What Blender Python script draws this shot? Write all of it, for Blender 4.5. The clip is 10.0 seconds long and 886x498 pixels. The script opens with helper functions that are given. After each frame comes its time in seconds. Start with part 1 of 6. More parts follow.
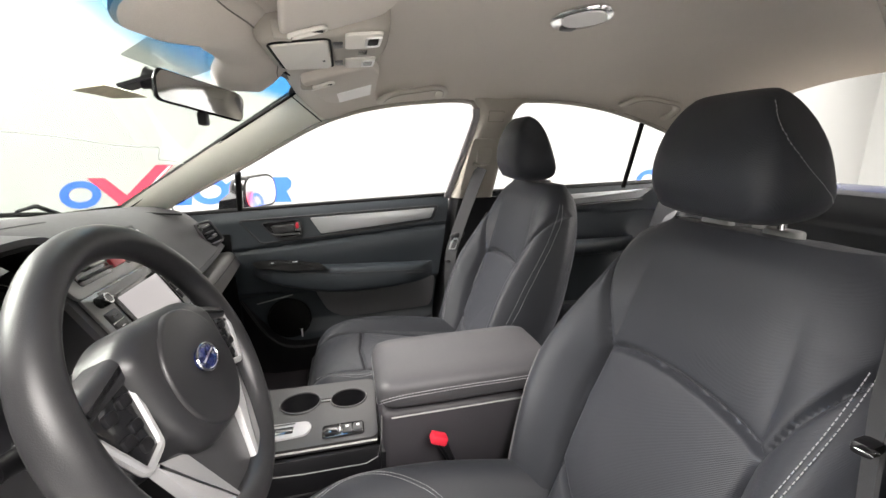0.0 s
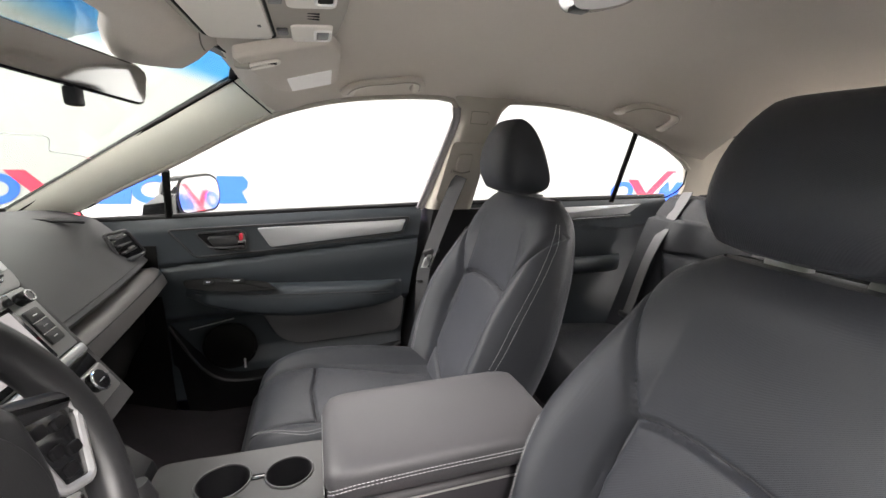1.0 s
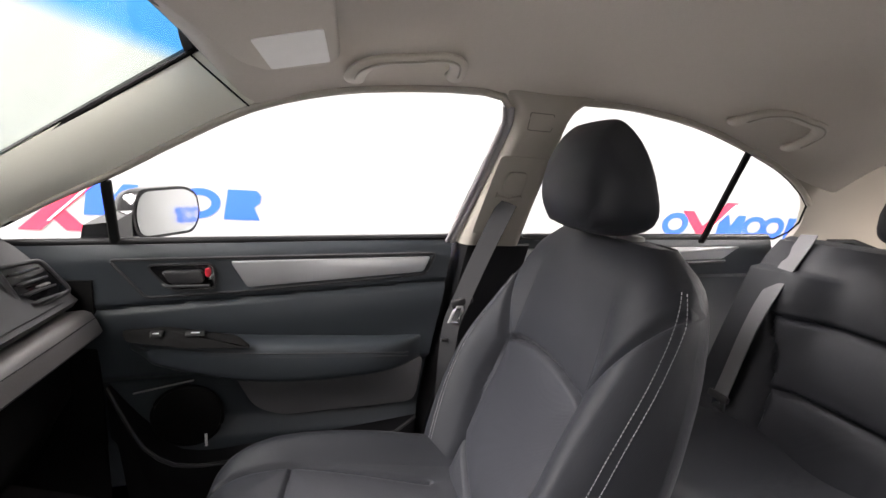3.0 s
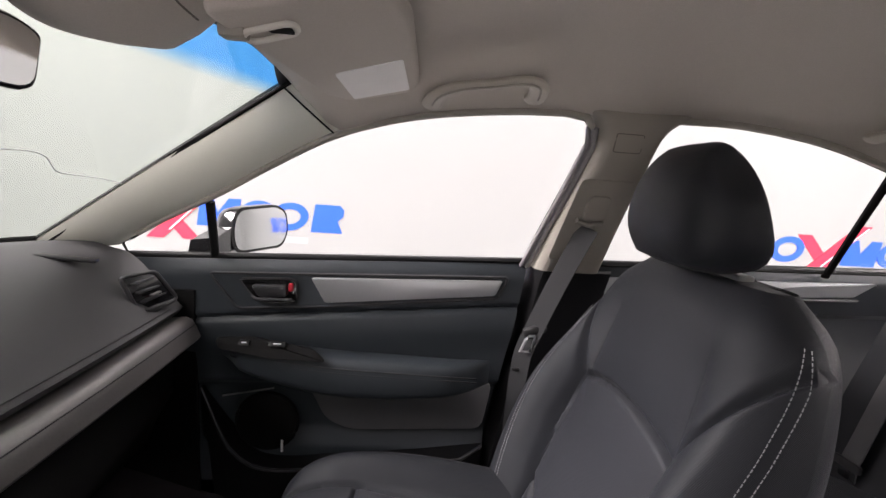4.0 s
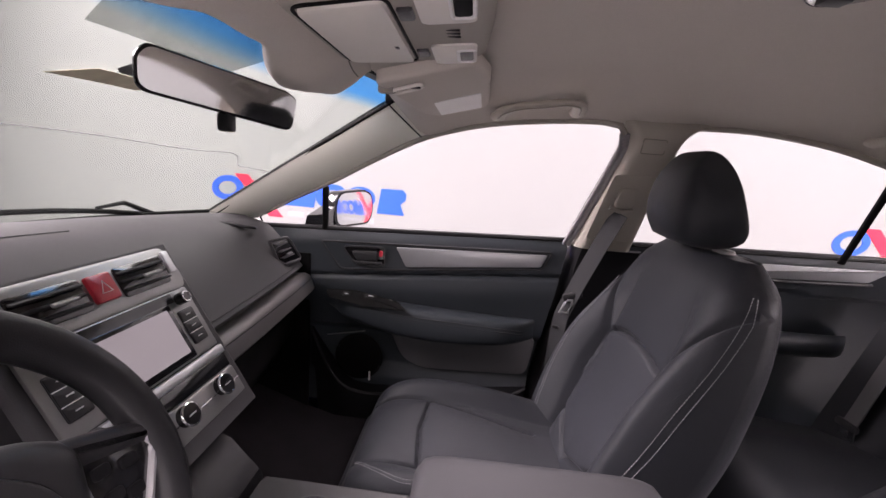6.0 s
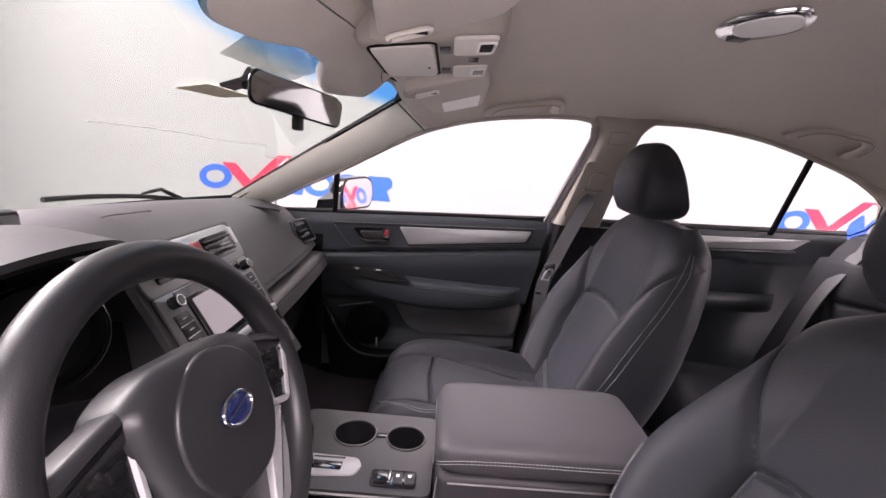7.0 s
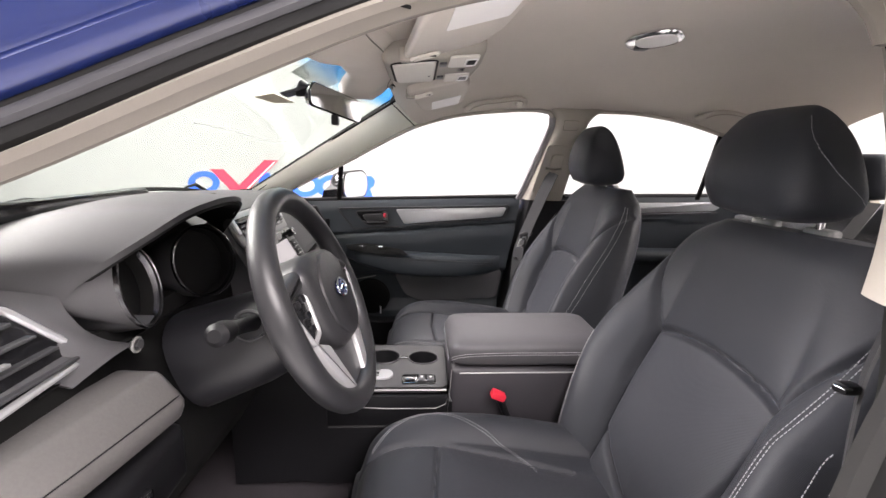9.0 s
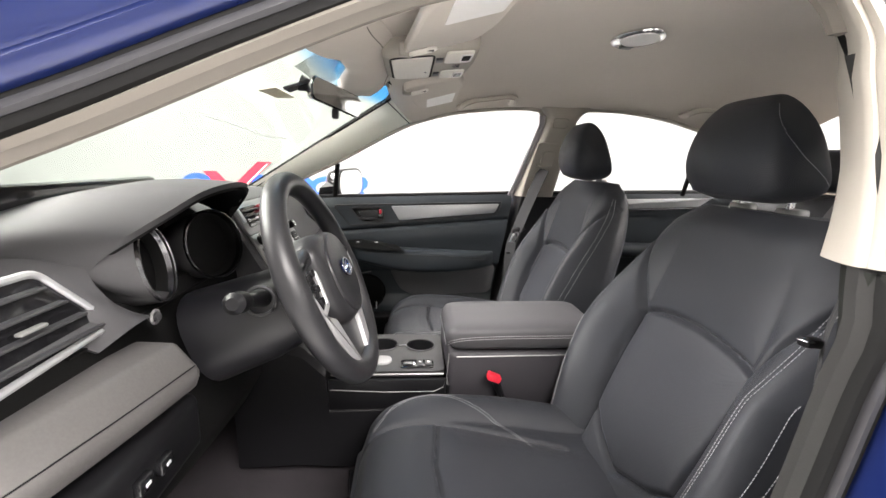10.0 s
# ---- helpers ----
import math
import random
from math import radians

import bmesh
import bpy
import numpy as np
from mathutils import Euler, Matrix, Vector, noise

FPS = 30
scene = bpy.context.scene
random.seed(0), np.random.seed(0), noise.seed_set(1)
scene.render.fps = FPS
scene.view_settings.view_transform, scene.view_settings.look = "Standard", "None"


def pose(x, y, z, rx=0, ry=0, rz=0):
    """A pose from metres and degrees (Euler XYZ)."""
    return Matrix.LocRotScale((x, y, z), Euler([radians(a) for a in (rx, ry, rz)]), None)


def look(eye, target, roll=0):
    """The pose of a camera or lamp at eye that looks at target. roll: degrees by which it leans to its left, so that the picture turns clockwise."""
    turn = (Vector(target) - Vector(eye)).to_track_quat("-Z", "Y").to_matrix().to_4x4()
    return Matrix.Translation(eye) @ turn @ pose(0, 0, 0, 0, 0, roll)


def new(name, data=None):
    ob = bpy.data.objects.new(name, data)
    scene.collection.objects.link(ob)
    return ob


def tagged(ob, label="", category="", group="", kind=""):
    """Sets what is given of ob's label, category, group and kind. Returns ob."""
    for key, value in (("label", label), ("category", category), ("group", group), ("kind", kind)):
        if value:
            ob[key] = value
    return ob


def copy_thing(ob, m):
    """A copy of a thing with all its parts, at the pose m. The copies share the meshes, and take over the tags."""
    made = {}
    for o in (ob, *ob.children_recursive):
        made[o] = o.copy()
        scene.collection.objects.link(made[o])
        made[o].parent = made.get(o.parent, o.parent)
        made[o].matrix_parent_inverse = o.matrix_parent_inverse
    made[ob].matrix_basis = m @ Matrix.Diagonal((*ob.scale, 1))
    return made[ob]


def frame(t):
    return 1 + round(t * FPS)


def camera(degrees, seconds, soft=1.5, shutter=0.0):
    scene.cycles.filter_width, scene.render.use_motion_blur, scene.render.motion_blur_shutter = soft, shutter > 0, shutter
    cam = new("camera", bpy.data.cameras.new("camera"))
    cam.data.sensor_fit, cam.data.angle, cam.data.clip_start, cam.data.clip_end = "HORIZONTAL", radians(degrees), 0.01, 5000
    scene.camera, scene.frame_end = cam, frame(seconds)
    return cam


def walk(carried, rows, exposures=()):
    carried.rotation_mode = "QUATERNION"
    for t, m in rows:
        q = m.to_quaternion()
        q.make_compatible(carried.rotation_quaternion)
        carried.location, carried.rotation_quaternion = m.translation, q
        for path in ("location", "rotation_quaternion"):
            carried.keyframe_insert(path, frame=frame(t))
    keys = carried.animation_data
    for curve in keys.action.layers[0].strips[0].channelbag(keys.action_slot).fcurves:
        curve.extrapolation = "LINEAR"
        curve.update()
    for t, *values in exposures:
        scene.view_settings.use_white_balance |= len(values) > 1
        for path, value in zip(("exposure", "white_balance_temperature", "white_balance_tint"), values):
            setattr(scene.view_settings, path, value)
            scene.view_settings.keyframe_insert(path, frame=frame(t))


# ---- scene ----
cam = camera(95.0, 10.0)
PATH = [
    (0, (0.0159, -0.8372, 1.1523), (0.4584, 1.0542, 0.6763), -0.4),
    (0.5, (0.0662, -0.7528, 1.1623), (0.5779, 1.1232, 0.6953), 0.9),
    (1, (0.0533, -0.6349, 1.1543), (0.6442, 1.2207, 0.6973), 1.9),
    (1.5, (0.0404, -0.516, 1.1393), (0.6954, 1.3221, 0.7013), 2.8),
    (2, (0.0826, -0.4137, 1.1263), (0.7466, 1.4275, 0.7123), 3.5),
    (2.5, (0.118, -0.3274, 1.1303), (0.7197, 1.5403, 0.7403), 3.8),
    (4, (0.1364, -0.2513, 1.1613), (0.2514, 1.7197, 0.8393), 4.1),
    (4.5, (0.1369, -0.3213, 1.1673), (0.0759, 1.6513, 0.8473), 4.4),
    (5, (0.1431, -0.3402, 1.1863), (-0.0039, 1.6227, 0.8313), 4.6),
    (5.5, (0.1357, -0.4173, 1.1803), (-0.0203, 1.5396, 0.7993), 4.7),
    (7, (0.0339, -0.7091, 1.1803), (0.039, 1.238, 0.7203), 4.6),
    (7.5, (0.0346, -0.8021, 1.1633), (0.0328, 1.143, 0.7003), 3.5),
    (8, (0.0283, -0.8911, 1.1633), (0.0575, 1.0502, 0.6863), 2.9),
    (8.5, (-0.0102, -0.9594, 1.1493), (0.078, 0.9843, 0.6843), 2.3),
    (9, (-0.0319, -0.9986, 1.1333), (0.0952, 0.9475, 0.6903), 1.9),
    (9.5, (-0.0397, -1.0276, 1.1203), (0.1145, 0.9196, 0.6873), 2.0),
    (10, (-0.0475, -1.0457, 1.1023), (0.1216, 0.9027, 0.6833), 1.8),
]
# brighter and neutral at both ends, darker and pinker in the middle
EXPOSURES = [
    (0.0, 0.53, 6800, 13), (1.5, 0.48, 6750, 14), (2.5, 0.43, 6700, 16), (4.0, -0.11, 6700, 21), (5.5, -0.23, 6700, 30), (7.5, 0.20, 6700, 33), (8.5, 0.39, 6700, 29), (9.0, 0.47, 6700, 20), (10.0, 0.53, 6750, 14),
]
walk(cam, [(t, look(eye, target, roll)) for t, eye, target, roll in PATH], EXPOSURES)

# ---- room light: unseen soft boxes added to light the cabin ----
world = bpy.data.worlds.new("world")
world.use_nodes = True
world.node_tree.nodes["Background"].inputs[0].default_value = (0.9, 0.95, 1.0, 1)
world.node_tree.nodes["Background"].inputs[1].default_value = 0.05
scene.world = world


def softbox(x, y, z, sx, sy, watts):
    """A soft box of sx by sy metres, turned towards the car."""
    lamp = bpy.data.lights.new("fill_light", "AREA")
    lamp.shape, lamp.size, lamp.size_y, lamp.energy = "RECTANGLE", sx, sy, watts
    lamp.color = (1.0, 0.985, 0.965)
    ob = new("fill_light", lamp)
    ob.matrix_world = look((x, y, z), (0.3, -0.2, 0.9))
    return ob


# large unseen lamps turned towards the car, set where the cabin needs brightening
for sx_, sy_, sz_, w_ in ((-2.0, -0.3, 3.4, 240), (0.0, -1.7, 4.6, 600), (1.0, -2.4, 3.4, 400), (-3.7, 0.5, 3.2, 560), (0.4, 2.1, 3.2, 130), (4.8, -0.4, 3.2, 680)):
    softbox(sx_, sy_, sz_, 2.4, 1.6, w_)


# ---- materials ----
def material(name, colour, rough=0.6, metal=0.0, grain=0.0, grain_scale=400.0, stain=0.08, stain_scale=6.0,
             coat=0.0, spec=0.5, weave=0.0, sheen=0.0):
    m = bpy.data.materials.new(name)
    m.use_nodes = True
    n, l = m.node_tree.nodes, m.node_tree.links
    b = n["Principled BSDF"]
    b.inputs["Roughness"].default_value = rough
    b.inputs["Metallic"].default_value = metal
    b.inputs["Coat Weight"].default_value = coat
    b.inputs["Specular IOR Level"].default_value = spec
    b.inputs["Sheen Weight"].default_value = sheen
    co = n.new("ShaderNodeTexCoord")
    t1 = n.new("ShaderNodeTexNoise")
    t1.inputs["Scale"].default_value = stain_scale
    t1.inputs["Detail"].default_value = 5
    l.new(co.outputs["Object"], t1.inputs["Vector"])
    t2 = n.new("ShaderNodeTexNoise")
    t2.inputs["Scale"].default_value = grain_scale
    t2.inputs["Detail"].default_value = 2
    l.new(co.outputs["Object"], t2.inputs["Vector"])
    mix = n.new("ShaderNodeMix")
    mix.data_type = "RGBA"
    lo = [c * (1 - stain) for c in colour]
    hi = [min(1, c * (1 + stain)) for c in colour]
    mix.inputs[6].default_value = (*lo, 1)
    mix.inputs[7].default_value = (*hi, 1)
    l.new(t1.outputs["Fac"], mix.inputs["Factor"])
    out = mix.outputs[2]
    if grain:
        m2 = n.new("ShaderNodeMix")
        m2.data_type, m2.blend_type = "RGBA", "MULTIPLY"
        m2.inputs["Factor"].default_value = 0.5
        ramp = n.new("ShaderNodeMapRange")
        ramp.inputs[1].default_value, ramp.inputs[2].default_value = 0.3, 0.7
        ramp.inputs[3].default_value, ramp.inputs[4].default_value = 1 - grain, 1 + grain * 0.6
        l.new(t2.outputs["Fac"], ramp.inputs[0])
        l.new(out, m2.inputs[6])
        l.new(ramp.outputs[0], m2.inputs[7])
        out = m2.outputs[2]
        bump = n.new("ShaderNodeBump")
        bump.inputs["Strength"].default_value = min(0.6, grain)
        bump.inputs["Distance"].default_value = 0.0008
        if weave:
            w = n.new("ShaderNodeTexWave")
            w.inputs["Scale"].default_value = weave
            w.inputs["Distortion"].default_value = 1.0
            w.bands_direction = "DIAGONAL"
            l.new(co.outputs["Object"], w.inputs["Vector"])
            add = n.new("ShaderNodeMath")
            l.new(w.outputs["Fac"], add.inputs[0])
            l.new(t2.outputs["Fac"], add.inputs[1])
            l.new(add.outputs[0], bump.inputs["Height"])
        else:
            l.new(t2.outputs["Fac"], bump.inputs["Height"])
        l.new(bump.outputs[0], b.inputs["Normal"])
    l.new(out, b.inputs["Base Color"])
    mr = n.new("ShaderNodeMapRange")
    mr.inputs[3].default_value, mr.inputs[4].default_value = max(0, rough - 0.08), min(1, rough + 0.08)
    l.new(t1.outputs["Fac"], mr.inputs[0])
    l.new(mr.outputs[0], b.inputs["Roughness"])
    return m


def glass_material(name, tint, band=None):
    """Thin clear glazing: light passes straight through, and the gloss follows the Fresnel term."""
    m = bpy.data.materials.new(name)
    m.use_nodes = True
    n, l = m.node_tree.nodes, m.node_tree.links
    n.remove(n["Principled BSDF"])
    tr, gl, fr, mix = (n.new("ShaderNodeBsdfTransparent"), n.new("ShaderNodeBsdfGlossy"), n.new("ShaderNodeLayerWeight"), n.new("ShaderNodeMixShader"))
    power, low = n.new("ShaderNodeMath"), n.new("ShaderNodeMath")
    power.operation, low.operation = "POWER", "MULTIPLY_ADD"
    power.inputs[1].default_value, low.inputs[1].default_value, low.inputs[2].default_value = 5.0, 0.28, 0.012
    l.new(fr.outputs["Facing"], power.inputs[0])
    l.new(power.outputs[0], low.inputs[0])
    gl.inputs["Roughness"].default_value = 0.02
    tr.inputs[0].default_value = (*tint, 1)
    if band:
        colour, z0, z1 = band
        co, sep, mr, mx = (n.new("ShaderNodeTexCoord"), n.new("ShaderNodeSeparateXYZ"), n.new("ShaderNodeMapRange"), n.new("ShaderNodeMix"))
        mx.data_type = "RGBA"
        l.new(co.outputs["Object"], sep.inputs[0])
        l.new(sep.outputs["Z"], mr.inputs[0])
        mr.inputs[1].default_value, mr.inputs[2].default_value = z0, z1
        mx.inputs[6].default_value, mx.inputs[7].default_value = (*tint, 1), (*colour, 1)
        l.new(mr.outputs[0], mx.inputs["Factor"])
        l.new(mx.outputs[2], tr.inputs[0])
    l.new(low.outputs[0], mix.inputs[0])
    l.new(tr.outputs[0], mix.inputs[1])
    l.new(gl.outputs[0], mix.inputs[2])
    l.new(mix.outputs[0], n["Material Output"].inputs[0])
    return m


WALL = material("white_studio_paint", (0.292, 0.296, 0.29), 0.7, stain=0.02, stain_scale=1.5)
GROUND = material("pale_studio_floor", (0.80, 0.80, 0.79), 0.4, stain=0.05, stain_scale=2)
SIGN_BLUE = material("blue_sign_film", (0.02, 0.10, 0.62), 0.4, stain=0.03)
SIGN_RED = material("red_sign_film", (0.72, 0.03, 0.07), 0.4, stain=0.03)
SIGN_GREY = material("grey_sign_film", (0.35, 0.35, 0.36), 0.5, stain=0.03)
LINER = material("headliner_fabric", (0.56, 0.515, 0.46), 0.95, grain=0.12, grain_scale=700, stain=0.05, stain_scale=5, spec=0.1, sheen=0.1)
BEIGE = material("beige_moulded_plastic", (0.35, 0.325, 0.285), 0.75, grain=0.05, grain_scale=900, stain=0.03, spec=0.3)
# pale copy of the pillar plastic, for the brightly lit passenger side
PILLAR_LIT = material("ivory_pillar_plastic_lit", (0.80, 0.80, 0.70), 0.85, grain=0.05, grain_scale=900, stain=0.04, spec=0.4)
BEIGE_LIGHT = material("ivory_lamp_plastic", (0.72, 0.69, 0.63), 0.5, stain=0.03)
LABEL = material("white_label_paper", (0.85, 0.84, 0.82), 0.6, stain=0.04, stain_scale=30)
CLOTH = material("charcoal_seat_cloth", (0.0225, 0.0245, 0.0295), 0.48, grain=0.30, grain_scale=1400, stain=0.10, stain_scale=9, weave=260, sheen=0.03, spec=0.28)
INSERT = material("grey_insert_cloth", (0.0265, 0.0285, 0.0345), 0.50, grain=0.35, grain_scale=1100, stain=0.12, stain_scale=9, weave=190, sheen=0.04, spec=0.28)
LEATHERETTE = material("soft_dark_vinyl", (0.017, 0.017, 0.0185), 0.38, grain=0.18, grain_scale=900, stain=0.08, stain_scale=10, spec=0.4)
DASH = material("dark_grey_dash_skin", (0.040, 0.0395, 0.0415), 0.58, grain=0.22, grain_scale=1100, stain=0.06, stain_scale=6, spec=0.4)
DOORSKIN = material("blue_black_door_skin", (0.034, 0.041, 0.047), 0.42, grain=0.2, grain_scale=1000, stain=0.08, stain_scale=7, spec=0.4)
PLASTIC = material("black_grained_plastic", (0.007, 0.007, 0.008), 0.42, grain=0.15, grain_scale=1200, stain=0.1, stain_scale=9, spec=0.22)
GLOSS = material("gloss_black_plastic", (0.008, 0.008, 0.009), 0.12, stain=0.1, coat=0.3)
GREYPLASTIC = material("mid_grey_plastic", (0.032, 0.032, 0.034), 0.38, grain=0.12, grain_scale=1200, stain=0.06, spec=0.4)
SILVER = material("brushed_silver_trim", (0.55, 0.56, 0.57), 0.38, metal=0.75, grain=0.04, grain_scale=500, stain=0.06, stain_scale=14)
# shaded copy of the trim plastic: driver's pillar, door lip, fine grooves
TAUPE_SHADED = material("taupe_plastic_shaded", (0.17, 0.155, 0.135), 0.85, grain=0.05, grain_scale=900, stain=0.03, spec=0.3)
TAUPE_LIGHT = material("pale_taupe_plastic", (0.50, 0.46, 0.40), 0.6, grain=0.05, grain_scale=900, stain=0.03, spec=0.4)
LOWERDOOR = material("dark_grey_door_panel", (0.115, 0.116, 0.120), 0.5, grain=0.15, grain_scale=1000, stain=0.08, stain_scale=7, spec=0.4)
CONSOLE = material("dark_console_plastic", (0.032, 0.030, 0.034), 0.5, grain=0.12, grain_scale=1100, stain=0.08, stain_scale=9, spec=0.35)
PANEL = material("black_satin_panel", (0.020, 0.020, 0.021), 0.38, grain=0.08, grain_scale=900, stain=0.1, stain_scale=12, spec=0.4)
ARMPAD = material("dark_armrest_vinyl", (0.052, 0.051, 0.055), 0.52, grain=0.2, grain_scale=1000, stain=0.08, stain_scale=9, spec=0.35)
DARKCHROME = material("dark_satin_chrome", (0.22, 0.22, 0.23), 0.22, metal=1.0, stain=0.05)
WHEELSILVER = material("matt_silver_spoke_trim", (0.36, 0.36, 0.365), 0.52, metal=0.5, grain=0.05, grain_scale=500, stain=0.08, stain_scale=12)
STRIP = material("grey_brown_dash_strip", (0.112, 0.107, 0.105), 0.40, metal=0.35, grain=0.10, grain_scale=260, stain=0.08, stain_scale=12)
FLANGE = material("satin_grey_flange", (0.030, 0.030, 0.034), 0.6, metal=0.0, stain=0.08, stain_scale=20, spec=0.4)
SATIN = material("satin_grey_trim", (0.27, 0.27, 0.265), 0.40, metal=0.6, grain=0.05, grain_scale=500, stain=0.08, stain_scale=12)
CHROME = material("chrome", (0.75, 0.75, 0.76), 0.12, metal=1.0, stain=0.05)
CARPET = material("black_carpet", (0.034, 0.031, 0.034), 1.0, grain=0.5, grain_scale=900, stain=0.25, stain_scale=14, spec=0.05)
# rubber seals, and the near-black painted where shade lies in dash and footwells
RUBBER_AND_SHADE = material("black_rubber_and_shade", (0.006, 0.006, 0.006), 0.75, grain=0.1, grain_scale=600, spec=0.15)
PAINT = material("blue_car_paint", (0.006, 0.013, 0.070), 0.30, metal=0.3, stain=0.05, coat=0.5, spec=0.3)
STITCH = material("pale_grey_thread", (0.28, 0.28, 0.29), 0.8, stain=0.1)
WEBBING = material("grey_belt_webbing", (0.15, 0.15, 0.155), 0.6, grain=0.25, grain_scale=1500, stain=0.06)
WEBBING_DARK = material("dark_belt_webbing", (0.030, 0.031, 0.033), 0.6, grain=0.25, grain_scale=1500, stain=0.06)
RED = material("red_plastic", (0.55, 0.02, 0.04), 0.35, stain=0.05)
HAZARD = material("red_hazard_button", (0.30, 0.015, 0.025), 0.3, stain=0.05)
def glow_screen(name, colour, strength):
    """A dark glossy screen given an even emission of its own."""
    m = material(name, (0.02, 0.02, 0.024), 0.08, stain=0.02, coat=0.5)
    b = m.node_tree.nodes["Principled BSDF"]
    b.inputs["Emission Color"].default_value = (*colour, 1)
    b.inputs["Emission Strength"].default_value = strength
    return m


# even pale emission added to the dark radio screen
SCREEN = glow_screen("pale_glow_screen", (1.0, 0.94, 0.96), 0.28)
MIRROR = material("mirror_glass", (0.85, 0.86, 0.87), 0.015, metal=1.0, stain=0.0)
STICKER = material("yellowed_sticker", (0.60, 0.55, 0.40), 0.6, stain=0.25, stain_scale=60)
WHITE_MARK = material("white_print", (0.75, 0.75, 0.75), 0.6, stain=0.02)
EMBLEM_BLUE = material("dark_blue_enamel", (0.008, 0.014, 0.07), 0.15, stain=0.02, coat=0.6)
FRAMEGREY = material("grey_window_channel", (0.30, 0.29, 0.30), 0.5, stain=0.05)
COLUMN = material("dark_column_plastic", (0.007, 0.007, 0.0085), 0.40, grain=0.10, grain_scale=1100, stain=0.08, stain_scale=9, spec=0.4)
SEALGREY = material("grey_door_seal", (0.024, 0.024, 0.0235), 0.8, grain=0.1, grain_scale=700, stain=0.08, stain_scale=12, spec=0.15)
TRIMGREY = material("grey_green_plastic", (0.016, 0.0172, 0.0155), 0.8, grain=0.1, grain_scale=900, stain=0.05, spec=0.12)

FRIT = glass_material("grey_dotted_frit", (0.66, 0.67, 0.66))
GLASS = glass_material("side_glass", (0.985, 0.99, 0.988))
WINDSHIELD = glass_material("windshield_glass", (0.79, 0.83, 0.80), ((0.26, 0.60, 0.90), 1.300, 1.320))


# ---- mesh helpers ----
def part(name, bm, mat, parent=None, label="", smooth=True, angle=40):
    me = bpy.data.meshes.new(name)
    bmesh.ops.recalc_face_normals(bm, faces=bm.faces)
    if smooth:
        lim = radians(angle)
        for e in bm.edges:
            if len(e.link_faces) == 2 and e.calc_face_angle(0) > lim:
                e.smooth = False
        for f in bm.faces:
            f.smooth = True
    bm.to_mesh(me)
    bm.free()
    for m in (mat if isinstance(mat, (list, tuple)) else [mat]):
        me.materials.append(m)
    ob = new(name, me)
    if parent is not None:
        ob.parent = parent
    if label:
        ob["label"] = label
    return ob


def thing(name, label, category, group="", kind="", at=(0, 0, 0)):
    ob = new(name)
    ob.empty_display_size = 0.05
    ob.location = at
    bpy.context.view_layer.update()
    return tagged(ob, label, category, group, kind)


def bm_new():
    return bmesh.new()


def add_loft(bm, rings, closed=True, caps=True):
    vs = [[bm.verts.new(p) for p in r] for r in rings]
    n = len(vs[0])
    for a, b in zip(vs, vs[1:]):
        for i in range(n if closed else n - 1):
            j = (i + 1) % n
            bm.faces.new((a[i], a[j], b[j], b[i]))
    if caps and closed:
        bm.faces.new(vs[0][::-1])
        bm.faces.new(vs[-1])
    return vs


def loft(rings, closed=True, caps=True):
    bm = bm_new()
    add_loft(bm, rings, closed, caps)
    return bm


def add_tube(bm, pts, r, n=10, cyclic=False, flat=1.0, up=None):
    pts = [Vector(p) for p in pts]
    rings = []
    m = len(pts)
    for i, p in enumerate(pts):
        a = pts[(i - 1) % m] if cyclic or i else pts[i]
        b = pts[(i + 1) % m] if cyclic or i < m - 1 else pts[i]
        d = (b - a).normalized()
        ref = Vector(up) if up else (Vector((0, 0, 1)) if abs(d.z) < 0.9 else Vector((1, 0, 0)))
        s = d.cross(ref).normalized()
        t = s.cross(d)
        rr = r[i] if isinstance(r, (list, tuple)) else r
        rings.append([p + (s * math.cos(k) + t * math.sin(k) * flat) * rr for k in (2 * math.pi * q / n for q in range(n))])
    if cyclic:
        rings.append(rings[0])
        vs = [[bm.verts.new(p) for p in q] for q in rings[:-1]]
        vs.append(vs[0])
        for a, b in zip(vs, vs[1:]):
            for i in range(n):
                bm.faces.new((a[i], a[(i + 1) % n], b[(i + 1) % n], b[i]))
    else:
        add_loft(bm, rings)
    return bm


def tube(pts, r, n=10, cyclic=False, flat=1.0, up=None):
    return add_tube(bm_new(), pts, r, n, cyclic, flat, up)


def add_box(bm, c, s, r=0.004, seg=2, m=None):
    b2 = bm_new()
    bmesh.ops.create_cube(b2, size=1)
    bmesh.ops.scale(b2, vec=s, verts=b2.verts)
    if r:
        bmesh.ops.bevel(b2, geom=b2.edges, offset=min(r, min(s) * 0.49), segments=seg, affect="EDGES", profile=0.5)
    mat = Matrix.Translation(c) @ (m.to_4x4() if m else Matrix())
    bmesh.ops.transform(b2, matrix=mat, verts=b2.verts)
    me = bpy.data.meshes.new("tmp")
    b2.to_mesh(me)
    b2.free()
    bm.from_mesh(me)
    bpy.data.meshes.remove(me)
    return bm


def box(c, s, r=0.004, seg=2, m=None):
    return add_box(bm_new(), c, s, r, seg, m)


